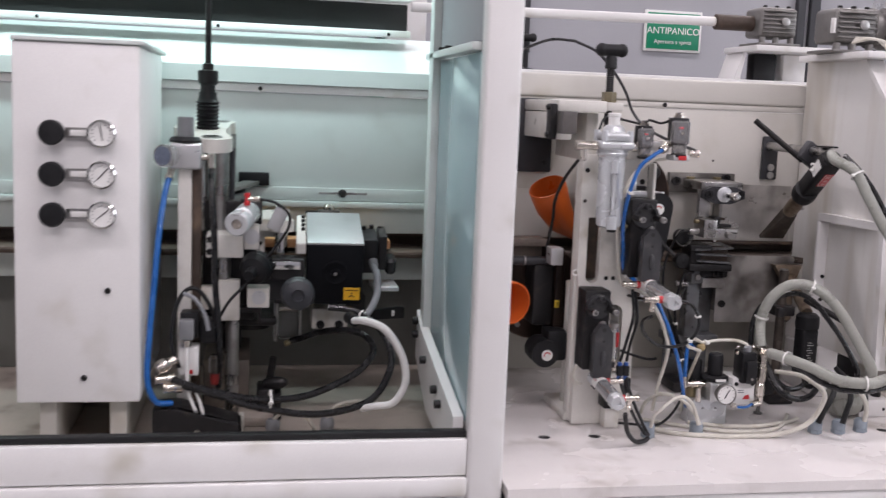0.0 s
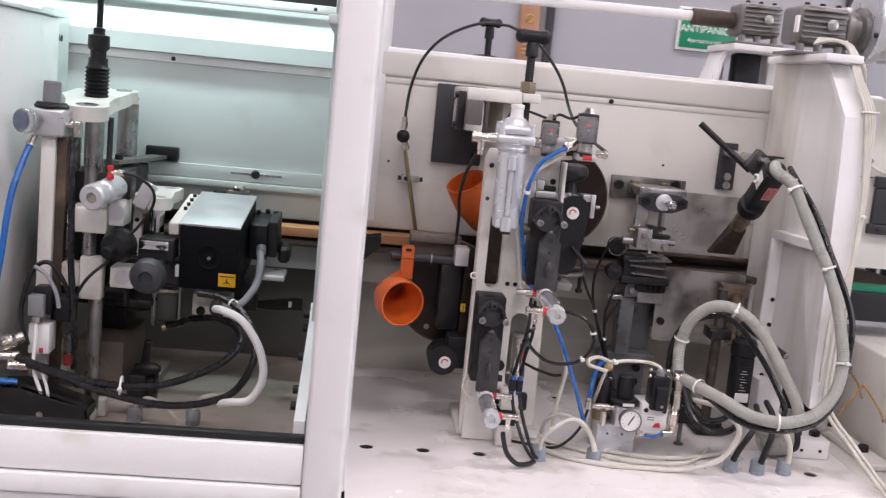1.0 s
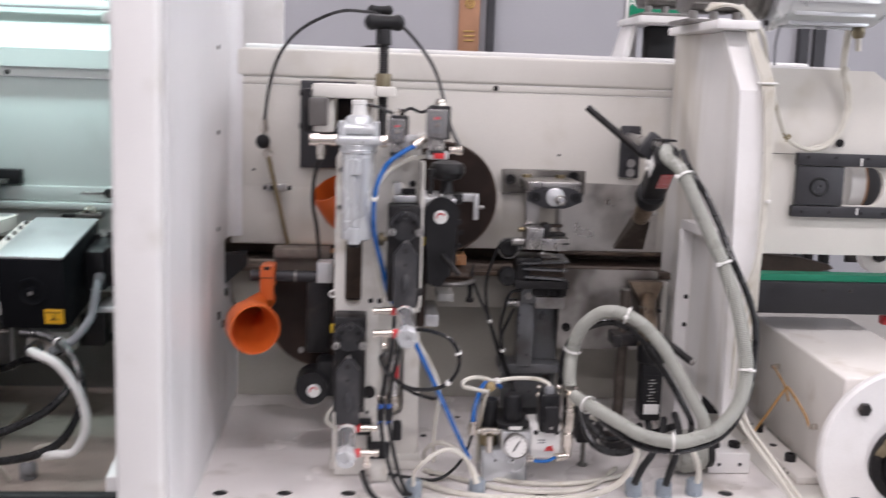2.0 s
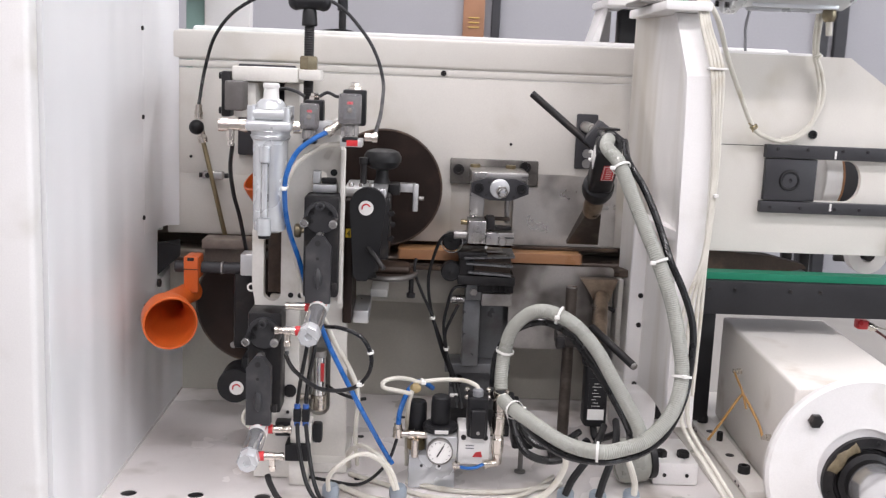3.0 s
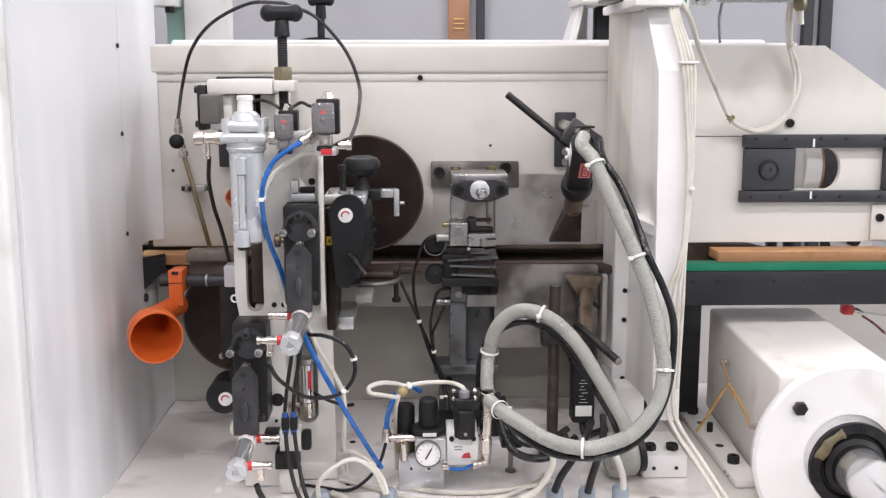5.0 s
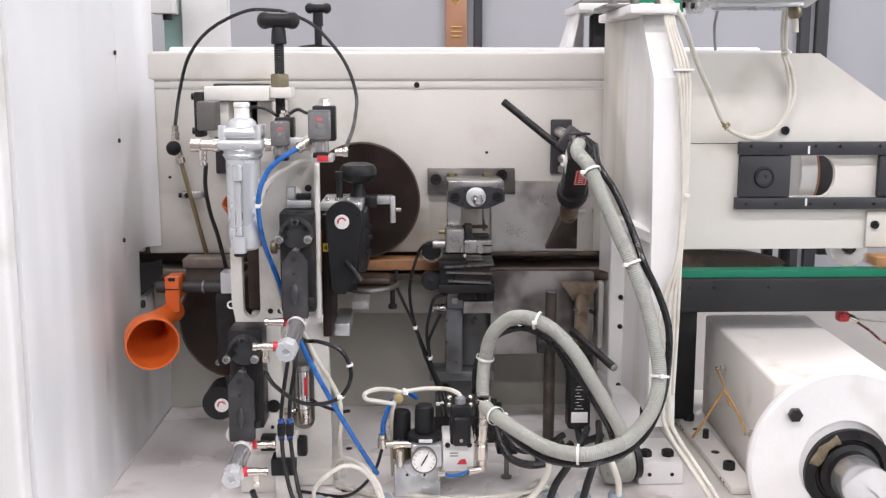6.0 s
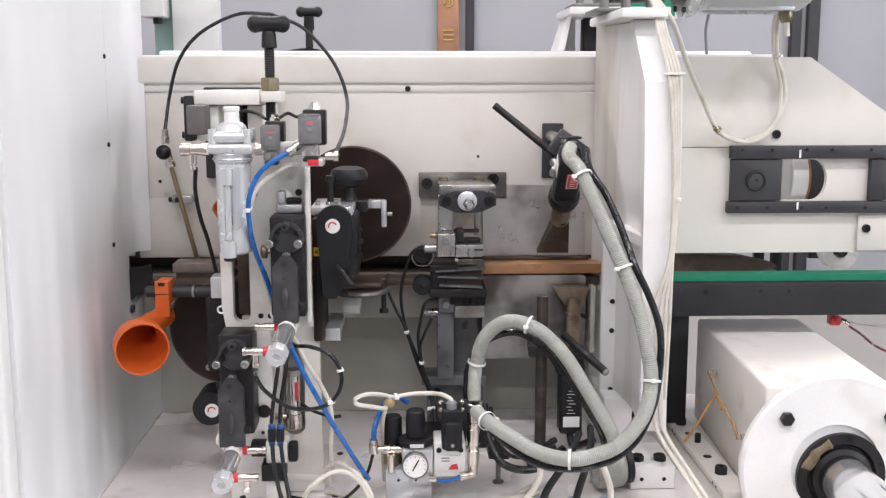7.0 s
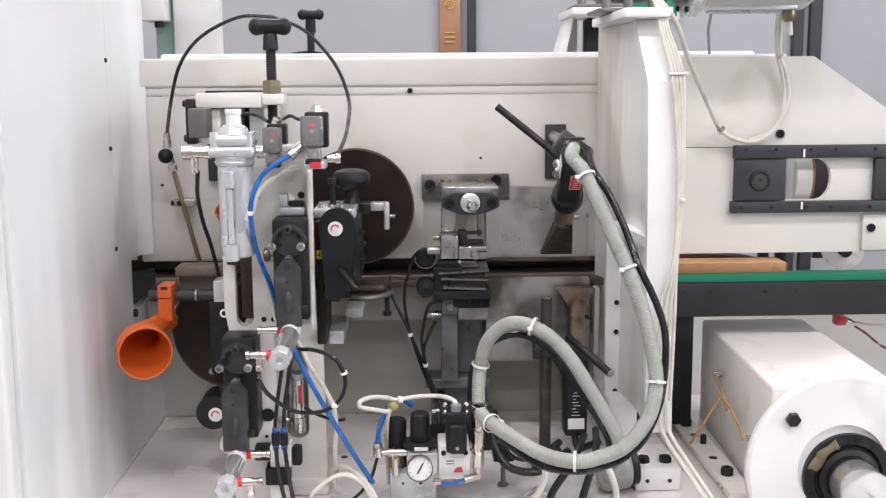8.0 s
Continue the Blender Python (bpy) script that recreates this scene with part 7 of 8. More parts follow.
rod("rod", STEEL, clampm, (1.120, 2.462, 1.290), (1.116, 2.172, 1.287), 0.0105)
bx("clamp", DARKGREY, clampm, 1.092, 1.152, 2.245, 2.27, 1.252, 1.300, 0.004, turn=(0, 35, 0))
turned("clamp_screw", BLACK_M, clampm, (1.148, 2.258, 1.272), (0.8, 0, -0.55), [(0.006, 0), (0.006, 0.012), (0, 0.012)], 14)
rod("lever", BLACK_M, clampm, (0.993, 2.298, 1.353), (1.102, 2.262, 1.264), 0.0068)
bx("clip", BLACK_M, clampm, 1.098, 1.132, 2.165, 2.20, 1.298, 1.302, 0.001)

gun2 = thing("hot_air_gun", (1.13, 2.22, 0.757), "black lower hot-air gun with a white printed label", "hot-air gun", "hot-air guns")
bx("body", BLACK, gun2, 1.109, 1.151, 2.205, 2.247, 0.757, 0.872, 0.007, 3)
bx("label", LABEL_W, gun2, 1.115, 1.145, 2.2035, 2.2045, 0.772, 0.792, 0.0003, label="white printed label")
bx("label_field", BLACK, gun2, 1.115, 1.145, 2.2035, 2.2045, 0.7925, 0.850, 0.0002)
for k in range(8):
    bx("label_line", LABEL_W, gun2, 1.121 + 0.003 * (k % 2), 1.137 - 0.004 * (k % 3), 2.2027, 2.2034, 0.798 + k * 0.006, 0.7988 + k * 0.006, 0.0001)
turned("collar", BLACK, gun2, (1.13, 2.226, 0.868), UP, [(0.021, 0), (0.027, 0.004), (0.028, 0.012), (0.027, 0.032), (0.020, 0.039), (0, 0.039)], 28)
rod("nozzle", HEATED, gun2, (1.135, 2.24, 0.905), (1.160, 2.38, 0.965), 0.0135, label="heat-browned steel nozzle")
rod("nozzle_tube", HEATED, gun2, (1.160, 2.385, 0.86), (1.160, 2.385, 0.958), 0.014, label="heat-browned steel nozzle")
bm = bm_()
prism(bm, [(1.147, 0.955), (1.175, 0.955), (1.190, 0.998), (1.118, 0.998)], "y", 2.378, 2.402)
part("flat_nozzle", bm, HEATED, gun2, "heat-browned flat nozzle tip")
bm = bm_()
ring(bm, (1.160, 2.385, 0.945), UP, 0.0155, 0.0018, 24, 6)
part("clamp_band", bm, STEEL, gun2)
rod("band_screw", BLACK_M, gun2, (1.172, 2.37, 0.945), (1.186, 2.37, 0.938), 0.004)
hose("gun_cable", RUBBER, [(1.13, 2.225, 0.758), (1.135, 2.21, 0.735), (1.15, 2.19, 0.745), (1.165, 2.17, 0.76)], 0.0065, "black cable under the lower hot-air gun", "cable")
post2 = thing("rod_stand", (1.082, 2.27, 0.681), "upright blackened rod with a clamp and a cross rod", "rod stand")
rod("rod", SCORCHED, post2, (1.082, 2.27, 0.70), (1.083, 2.268, 1.003), 0.0108)
rod("rod_tip", STEEL, post2, (1.083, 2.268, 1.003), (1.083, 2.268, 1.0055), 0.0104)
bx("base", BLACK_M, post2, 1.055, 1.12, 2.24, 2.32, 0.681, 0.7, 0.004)
screw(BLACK_M, post2, (1.108, 2.255, 0.70), UP, 0.008, 0.008, True)
bx("clamp", BLACK_M, post2, 1.058, 1.108, 2.245, 2.292, 0.895, 0.92, 0.004)
bx("clamp_knob", BLACK_M, post2, 1.054, 1.070, 2.226, 2.2445, 0.897, 0.918, 0.003)
rod("cross_rod", BLACK_M, post2, (1.116, 2.221, 0.941), (1.172, 2.112, 0.902), 0.0070)
rod("cross_tip", STEEL, post2, (1.172, 2.112, 0.902), (1.1735, 2.109, 0.901), 0.0066)

# ---- cables on the stand and the cover ----
for i, dx in enumerate((0.0, 0.006, 0.012, 0.018)):
    low_x = (1.240, 1.252, 1.262, 1.270)[i]
    hose("stand_cable", CABLE, [(1.20 + dx * 0.4, 2.26, 1.540 + 0.004 * i), (1.225 + dx * 0.5, 2.22, 1.548), (1.256 + dx * 0.6, 2.215, 1.534), (1.264 + dx * 0.8, 2.186, 1.475), (1.270 + dx, 2.132, 1.408), (1.276 + dx * 0.7, 2.121, 1.33), (1.280 + dx * 0.45, 2.113, 1.25), (1.278 + dx * 0.3, 2.105, 1.165), (1.270 + dx * 0.4, 2.097, 1.09), (low_x + 0.005, 2.092, 1.0), (low_x, 2.086, 0.86)], 0.0032, "cream cable tied along the front of the stand", "cable", (0.66,) if i == 3 else ())
bm = bm_()
box(bm, 1.264, 1.296, 2.124, 2.142, 1.406, 1.410, 0.001)
solid("cable_tie", bm, TIE, "white nylon tie round the stand cables", "cable tie")
hose("hanging_cable", CABLE, [(1.262, 2.25, 1.55), (1.295, 2.22, 1.50), (1.345, 2.30, 1.43), (1.40, 2.385, 1.365), (1.442, 2.425, 1.305), (1.475, 2.435, 1.284), (1.515, 2.438, 1.278), (1.553, 2.438, 1.300), (1.580, 2.438, 1.360), (1.572, 2.436, 1.41), (1.557, 2.43, 1.446), (1.545, 2.40, 1.50), (1.54, 2.36, 1.58)], 0.0047, "cream cable hanging in a loop before the cover", "cable")
hose("hanging_cable", CABLE, [(1.505, 2.44, 1.281), (1.540, 2.438, 1.293), (1.566, 2.437, 1.325), (1.572, 2.437, 1.375), (1.562, 2.435, 1.42), (1.552, 2.43, 1.446), (1.538, 2.40, 1.50), (1.532, 2.36, 1.58)], 0.0036, "second cream cable in the hanging loop", "cable")
for p in ((1.442, 2.420, 1.305), (1.556, 2.428, 1.446)):
    bm = bm_()
    ring(bm, p, (0.5, 0, -0.8), 0.0062, 0.0020, 16, 6)
    ring(bm, (p[0] + 0.003, p[1], p[2] - 0.003), (0.6, 0.1, -0.7), 0.0062, 0.0016, 16, 6)
    cyl(bm, p, (p[0] - 0.011, p[1] - 0.004, p[2] + 0.006), 0.0013, n=6)
    cyl(bm, p, (p[0] - 0.002, p[1] - 0.005, p[2] - 0.012), 0.0013, n=6)
    solid("wire_knot", bm, CABLE if p[0] > 1.5 else BRASS, "knot of wire holding the hanging cable", "wire tie")
plug = thing("cable_plug", (1.549, 2.36, 1.48), "brass-grey ribbed cable plug hanging from the motor", "cable plug")
turned("body", GOLDGREY, plug, (1.540, 2.36, 1.575), (0.10, 0, -1), [(0.013, 0), (0.013, 0.02), (0.011, 0.022), (0.013, 0.026), (0.013, 0.04), (0.011, 0.042), (0.013, 0.046), (0.013, 0.062), (0.009, 0.07), (0, 0.07)], 20)
rod("stub", CABLE, plug, (1.5465, 2.36, 1.508), (1.549, 2.36, 1.480), 0.006)
plug2 = thing("cable_plug", (1.43, 2.5, 1.52), "small grey plug under the motor", "cable plug")
turned("body", MIDGREY, plug2, (1.44, 2.50, 1.56), (0, 0, -1), [(0.012, 0), (0.012, 0.02), (0.007, 0.03), (0, 0.03)], 18)
hose("motor_cable", FELT, [(1.44, 2.50, 1.53), (1.438, 2.51, 1.50), (1.446, 2.53, 1.47), (1.455, 2.55, 1.44)], 0.003, "thin grey cable below the motor", "cable")
term = thing("terminal_box", (1.50, 2.36, 1.55), "dark finned underside of the drive motor's terminal box", "terminal box")
bx("case", ALU_D, term, 1.395, 1.49, 2.40, 2.48, 1.565, 1.60, 0.006)
for k in range(6):
    bx("fin", ALU_D, term, 1.402 + 0.014 * k, 1.406 + 0.014 * k, 2.39, 2.3995, 1.562, 1.598, 0.0008)
hose("bed_edge_cable", CABLE, [(1.252, 2.086, 0.862), (1.256, 2.088, 0.815), (1.268, 2.07, 0.785), (1.287, 2.03, 0.755), (1.318, 1.97, 0.705), (1.345, 1.90, 0.66)], 0.0038, "pale cable running over the bed's end", "cable")
hose("bed_edge_cable", CABLE, [(1.262, 2.086, 0.862), (1.267, 2.088, 0.815), (1.280, 2.07, 0.785), (1.299, 2.03, 0.755), (1.330, 1.97, 0.705), (1.357, 1.90, 0.66)], 0.0038, "pale cable running over the bed's end", "cable")
hose("bed_edge_cable", CABLE, [(1.30, 2.16, 0.735), (1.292, 2.10, 0.755), (1.305, 2.04, 0.735), (1.33, 1.97, 0.69)], 0.004, "pale cable running over the bed's end", "cable")

# far left: glazed machine guard behind the beam
farg = thing("rear_guard", (0.40, 3.2, 0.9), "white rear guard frame with a greenish pane", "machine guard")
bx("pane", mat("green glazing", (0.28, 0.42, 0.38), 0.2, var=0.05, scale=4), farg, 0.174, 0.2245, 3.20, 3.21, 1.361, 2.0, 0.001)
bx("frame", WHITE, farg, 0.225, 0.344, 3.18, 3.23, 1.361, 2.0, 0.004)
for x in (0.25, 1.2):
    bx("leg", WHITE, farg, x, x + 0.08, 3.2, 3.28, 0, 1.199, 0.004)
bx("switch_box", WHITE, farg, 0.158, 0.217, 3.12, 3.199, 1.56, 1.70, 0.005)
rod("switch_gland", BLACK, farg, (0.195, 3.15, 1.56), (0.195, 3.15, 1.545), 0.012)
bx("base_beam", WHITE, farg, 0.20, 1.3, 3.18, 3.3, 1.2, 1.36, 0.004)

# ---- unit in the left compartment ----
tower = thing("guide_tower", (-0.24, 2.27, 0.681), "guide tower with two steel rods and a white top plate", "guide tower")
def lobe(cx, cy, r, a0, a1, n=8):
    return [(cx + r * math.cos(radians(a0 + (a1 - a0) * i / n)), cy + r * math.sin(radians(a0 + (a1 - a0) * i / n))) for i in range(n + 1)]
top = lobe(-0.245, 2.142, 0.040, 195, 380) + [(-0.218, 2.20), (-0.222, 2.26), (-0.216, 2.33)] + lobe(-0.234, 2.405, 0.030, -50, 130) + [(-0.29, 2.43), (-0.325, 2.38), (-0.33, 2.28), (-0.30, 2.20)]
bm = bm_()
prism(bm, top, "z", 1.2505, 1.2775)
bmesh.ops.rotate(bm, verts=bm.verts[:], cent=(-0.234, 2.142, 1.2775), matrix=Euler((radians(5.5), 0, 0)).to_matrix())
part("top_plate", bm, CAST, tower)
for x, y, r, z in ((-0.268, 2.142, 0.0155, 1.252), (-0.229, 2.142, 0.0175, 1.252), (-0.224, 2.403, 0.0215, 1.277)):
    rod("guide_rod", STEEL, tower, (x, y, 1.09), (x, y, z), r, label="polished steel guide rod")
rod("guard_rod", DARKGREY, tower, (-0.206, 2.17, 1.09), (-0.206, 2.17, 1.256), 0.0055)
for x, y, r in ((-0.245, 2.142, 0.021), (-0.235, 2.403, 0.0165)):
    z = 1.2778 + (y - 2.142) * 0.0963
    turned("rod_bore", STEEL, tower, (x, y, z), (0, -0.0958, 0.9954), [(r, 0), (r, 0.001), (r * 0.7, 0.001), (0, 0.0008)], 24)
bx("carriage", BLACK_M, tower, -0.276, -0.180, 2.13, 2.43, 1.093, 1.152, 0.004)
bx("carriage_front", CAST, tower, -0.252, -0.180, 2.06, 2.129, 1.046, 1.0925, 0.004)
bx("carriage_side", CAST, tower, -0.179, -0.150, 2.065, 2.13, 1.062, 1.112, 0.004)
turned("carriage_plug", ALU, tower, (-0.164, 2.065, 1.088), F_, [(0.015, 0), (0.015, 0.0016), (0, 0.002)], 24)
bx("leg", CAST, tower, -0.228, -0.186, 2.07, 2.10, 0.918, 1.0, 0.004)
bx("leg_block", CAST, tower, -0.262, -0.229, 2.075, 2.11, 0.94, 0.985, 0.003)
bx("lower_block", CAST, tower, -0.172, -0.128, 2.07, 2.12, 0.945, 0.985, 0.003)
turned("block_plug", ALU, tower, (-0.149, 2.07, 0.966), F_, [(0.014, 0), (0.014, 0.0016), (0, 0.002)], 24)
rod("leg_rod", STEEL, tower, (-0.217, 2.09, 1.0005), (-0.217, 2.09, 1.0455), 0.013)
for z in (1.082, 1.058):
    screw(BLACK_M, tower, (-0.245, 2.06, z), F_, 0.006, 0.004)
bx("base", DUSTY, tower, -0.268, -0.115, 2.13, 2.46, 0.681, 0.702, 0.003, label="dust-covered base plate")
bx("base_front", CAST, tower, -0.262, -0.175, 2.10, 2.129, 0.681, 0.715, 0.003)
rod("lower_rod", STEEL, tower, (-0.200, 2.090, 0.70), (-0.200, 2.090, 0.9175), 0.0135, label="polished steel guide rod")
bx("foot_block", CAST, tower, -0.225, -0.188, 2.065, 2.099, 0.681, 0.705, 0.003)
bx("saddle", BLACK_M, tower, -0.262, -0.155, 2.14, 2.42, 0.905, 1.092, 0.006)
bx("pedestal", BROWNDUST, tower, -0.262, -0.166, 2.20, 2.42, 0.7025, 0.806, 0.004, label="dust-covered block on the base plate")
bx("pedestal_neck", BLACK_M, tower, -0.240, -0.185, 2.30, 2.40, 0.8065, 0.885, 0.004)
bx("hook_bar", BLACK_M, tower, -0.206, -0.143, 2.09, 2.125, 0.931, 0.9415, 0.002)
bx("hook_tip", BLACK_M, tower, -0.150, -0.144, 2.095, 2.12, 0.904, 0.9305, 0.001)
bx("pedestal_flange", BLACK_M, tower, -0.262, -0.110, 2.17, 2.43, 0.886, 0.904, 0.008)
turned("bearing", BLACK_M, tower, (-0.165, 2.27, 0.862), UP, [(0.030, 0), (0.042, 0.003), (0.042, 0.012), (0.030, 0.016), (0.030, 0.0235), (0, 0.0235)], 28)
bel = thing("bellows_spindle", (-0.255, 2.27, 1.268), "black rubber bellows on a vertical spindle", "bellows")
prof = []
for i in range(9):
    prof += [(0.0205, i * 0.0075), (0.0245, i * 0.0075 + 0.00375)]
turned("bellows", BLACK, bel, (-0.260, 2.27, 1.2815), UP, prof + [(0.0205, 0.069), (0.0195, 0.072), (0.0185, 0.085), (0, 0.085)], 28)
turned("coupling", BLACK_M, bel, (-0.260, 2.27, 1.3665), UP, [(0.0155, 0), (0.0155, 0.014), (0.020, 0.018), (0.021, 0.022), (0.021, 0.044), (0.0115, 0.046), (0.0115, 0.058), (0.007, 0.06), (0, 0.06)], 20)
rod("spindle", BLACK_M, bel, (-0.260, 2.27, 1.426), (-0.260, 2.27, 1.799), 0.0062)

bar = thing("support_bar", (-0.29, 2.09, 0.681), "pale aluminium support bar with a regulator on top", "support bar")
bx("bar", CAST, bar, -0.306, -0.280, 2.07, 2.10, 0.70, 1.216, 0.002)
bx("bar_back", RUST, bar, -0.2795, -0.262, 2.08, 2.10, 0.70, 1.216, 0.001)
bx("foot", CAST, bar, -0.32, -0.24, 2.06, 2.115, 0.681, 0.6995, 0.003)
reg = thing("pressure_regulator", (-0.293, 2.08, 1.217), "silver pressure regulator with a grey knob and a gauge", "pressure regulator")
bx("body", ALU, reg, -0.322, -0.262, 2.055, 2.115, 1.217, 1.268, 0.006, 3)
turned("ring", BLACK, reg, (-0.293, 2.083, 1.2685), UP, [(0.030, 0), (0.031, 0.003), (0.026, 0.010), (0, 0.010)], 28)
turned("knob", MIDGREY, reg, (-0.293, 2.083, 1.279), UP, [(0.0165, 0), (0.0155, 0.036), (0.014, 0.038), (0, 0.038)], 24, "grey plastic knob")
gg = turned("gauge", SMOKE, reg, (-0.318, 2.056, 1.243), (-0.5, -0.85, 0), [(0.012, 0), (0.0215, 0.006), (0.0225, 0.022), (0.021, 0.026), (0, 0.026)], 30, "clear-cased pressure gauge")
turned("dial", mat("blue-grey dial", (0.13, 0.15, 0.21), 0.2, var=0.15, scale=60), gg, (-0.3315, 2.033, 1.243), (-0.5, -0.85, 0), [(0.018, 0), (0.018, 0.0008), (0, 0.0008)], 26)
turned("elbow", NICKEL, reg, (-0.262, 2.075, 1.240), RT, [(0.006, 0), (0.006, 0.014), (0.008, 0.015), (0.008, 0.024), (0, 0.024)], 14)
turned("elbow_tail", NICKEL, reg, (-0.243, 2.075, 1.246), (0, 0, -1), [(0.0085, 0), (0.0085, 0.026), (0.0065, 0.028), (0, 0.028)], 14)
turned("inlet", NICKEL, reg, (-0.318, 2.07, 1.217), (-0.2, -0.4, -0.9), [(0.007, 0), (0.007, 0.014), (0.009, 0.015), (0.009, 0.022), (0, 0.022)], 14)
hose("blue_hose", BLUE, [(-0.322, 2.06, 1.20), (-0.328, 2.04, 1.17), (-0.334, 2.0, 1.11), (-0.342, 1.985, 1.01), (-0.349, 1.965, 0.91), (-0.352, 1.96, 0.83), (-0.338, 1.97, 0.785), (-0.31, 1.99, 0.775)], 0.0058, "bright blue air hose beside the cabinet", "hose")
hose("black_hose", HOSE, [(-0.243, 2.075, 1.22), (-0.241, 2.04, 1.18), (-0.235, 2.025, 1.10), (-0.232, 2.025, 1.0), (-0.226, 2.025, 0.93), (-0.222, 2.03, 0.86), (-0.225, 2.05, 0.79)], 0.0062, "black hose hanging beside the support bar", "hose")

wc = thing("round_air_cylinder", (-0.18, 2.04, 1.10), "round white air cylinder with a red-ringed fitting", "pneumatic cylinder")
turned("body", SILVER, wc, (-0.170, 2.085, 1.134), (-0.24, -1, -0.14), [(0.018, 0), (0.0225, 0.004), (0.0225, 0.055), (0.019, 0.058), (0.019, 0.07), (0.0235, 0.074), (0.024, 0.095), (0.021, 0.099), (0.010, 0.099), (0.009, 0.092), (0, 0.092)], 32)
turned("plug", NICKEL, wc, (-0.1917, 1.995, 1.1214), (-0.24, -1, -0.14), [(0.009, 0), (0.009, 0.005), (0, 0.006)], 16)
turned("fitting_ring", RED, wc, (-0.174, 2.045, 1.152), UP, [(0.0065, 0), (0.0065, 0.006), (0.0045, 0.008), (0.0045, 0.016), (0.006, 0.017), (0.006, 0.024), (0, 0.024)], 14, "red fitting ring")
turned("fitting", NICKEL, wc, (-0.174, 2.045, 1.164), RT, [(0.0045, 0), (0.0045, 0.014), (0.0055, 0.015), (0.0055, 0.024), (0, 0.024)], 12)
bx("stay", BLACK_M, wc, -0.188, -0.145, 2.087, 2.13, 1.11, 1.16, 0.003)
hose("thin_line", RUBBER, [(-0.150, 2.045, 1.164), (-0.122, 2.035, 1.160), (-0.096, 2.035, 1.140), (-0.093, 2.04, 1.115), (-0.108, 2.05, 1.085), (-0.135, 2.05, 1.05), (-0.175, 2.04, 1.005)], 0.0028, "thin black air line bent over the cylinder", "hose")
dk = thing("grip_knob", (-0.165, 2.02, 1.0), "dark ribbed grip knob on a shaft", "knob", "dark knobs")
turned("grip", BLACK, dk, (-0.150, 2.07, 1.032), (-0.35, -1, -0.25), [(0.030, 0), (0.032, 0.006), (0.030, 0.012), (0.032, 0.018), (0.030, 0.024), (0.026, 0.034), (0.012, 0.040), (0.010, 0.06), (0, 0.06)], 28)
dk2 = thing("grip_knob", (-0.082, 1.95, 0.98), "round dark grey hand knob in front of the motor", "knob", "dark knobs")
turned("grip", mat("dark grey plastic", (0.026, 0.028, 0.033), 0.5, var=0.1, scale=30), dk2, (-0.078, 1.965, 0.998), F_, [(0.012, 0), (0.026, 0.004), (0.0315, 0.016), (0.0315, 0.028), (0.027, 0.040), (0.012, 0.046), (0.010, 0.040), (0, 0.040)], 32)
rod("shaft", BLACK_M, dk2, (-0.078, 2.11, 0.998), (-0.078, 1.966, 0.998), 0.009)

# tilted spindle motor
CHARCOAL = mat("charcoal paint", (0.006, 0.0066, 0.0085), 0.55, var=0.15, scale=24, spec=0.12)
MB = thing("trim_motor", (0.01, 2.2, 0.93), "dark motor box with an aluminium top and an amber label", "motor")
def tilted(bm):
    bmesh.ops.rotate(bm, verts=bm.verts[:], cent=(0.0, 2.098, 1.074), matrix=Euler((radians(10.5), 0, radians(-2.2))).to_matrix())
    return bm
bm = bm_(); box(bm, -0.054, 0.060, 2.098, 2.31, 0.940, 1.0685, 0.003, 2)
part("case", tilted(bm), CHARCOAL, MB)
bm = bm_(); box(bm, -0.055, 0.061, 2.097, 2.312, 1.069, 1.0745, 0.002, 2)
part("lid", tilted(bm), mat("dull aluminium sheet", (0.50, 0.515, 0.52), 0.45, 0.6, var=0.08, scale=30, fine=300, bump=0.1), MB, "dull aluminium lid")
bm = bm_(); lathe(bm, (0.004, 2.0975, 1.010), F_, [(0.026, 0), (0.026, 0.002), (0.023, 0.003), (0.020, 0.0012), (0.010, 0.0012), (0.009, 0.006), (0.006, 0.007), (0, 0.007)], 32)
part("hub", tilted(bm), CHARCOAL, MB)
bm = bm_(); lathe(bm, (0.004, 2.0903, 1.010), F_, [(0.0036, 0), (0.0036, 0.0016), (0, 0.0018)], 12)
part("hub_screw", tilted(bm), STEEL, MB)
bm = bm_(); box(bm, 0.022, 0.055, 2.0955, 2.0972, 0.9515, 0.9785, 0.0003)
lab = part("label", tilted(bm), LABEL_O, MB, "amber warning label")
bm = bm_()
for a in (90, 210, 330):
    cyl(bm, (0.0385, 2.0947, 0.962), (0.0385 + 0.007 * math.cos(radians(a)), 2.0947, 0.962 + 0.007 * math.sin(radians(a))), 0.0009, n=6)
box(bm, 0.025, 0.052, 2.0946, 2.0953, 0.9725, 0.974, 0.0001)
part("label_symbol", tilted(bm), BLACK, lab)
bm = bm_(); box(bm, -0.062, -0.055, 2.10, 2.11, 0.962, 0.985, 0.001)
part("white_tag", tilted(bm), LABEL_W, MB)
bm = bm_(); box(bm, 0.0615, 0.099, 2.205, 2.295, 0.970, 1.047, 0.006, 2)
tb = part("terminal_box", tilted(bm), BLACK, MB)
bm = bm_(); box(bm, 0.0995, 0.118, 2.210, 2.290, 0.977, 1.054, 0.004, 2)
part("terminal_lid", tilted(bm), BLACK_M, tb)
bm = bm_(); lathe(bm, (0.0880, 2.205, 1.000), (0.1, -0.9, -0.5), [(0.010, 0), (0.010, 0.014), (0.007, 0.016), (0, 0.016)], 16)
part("cable_gland", tilted(bm), MIDGREY, MB)
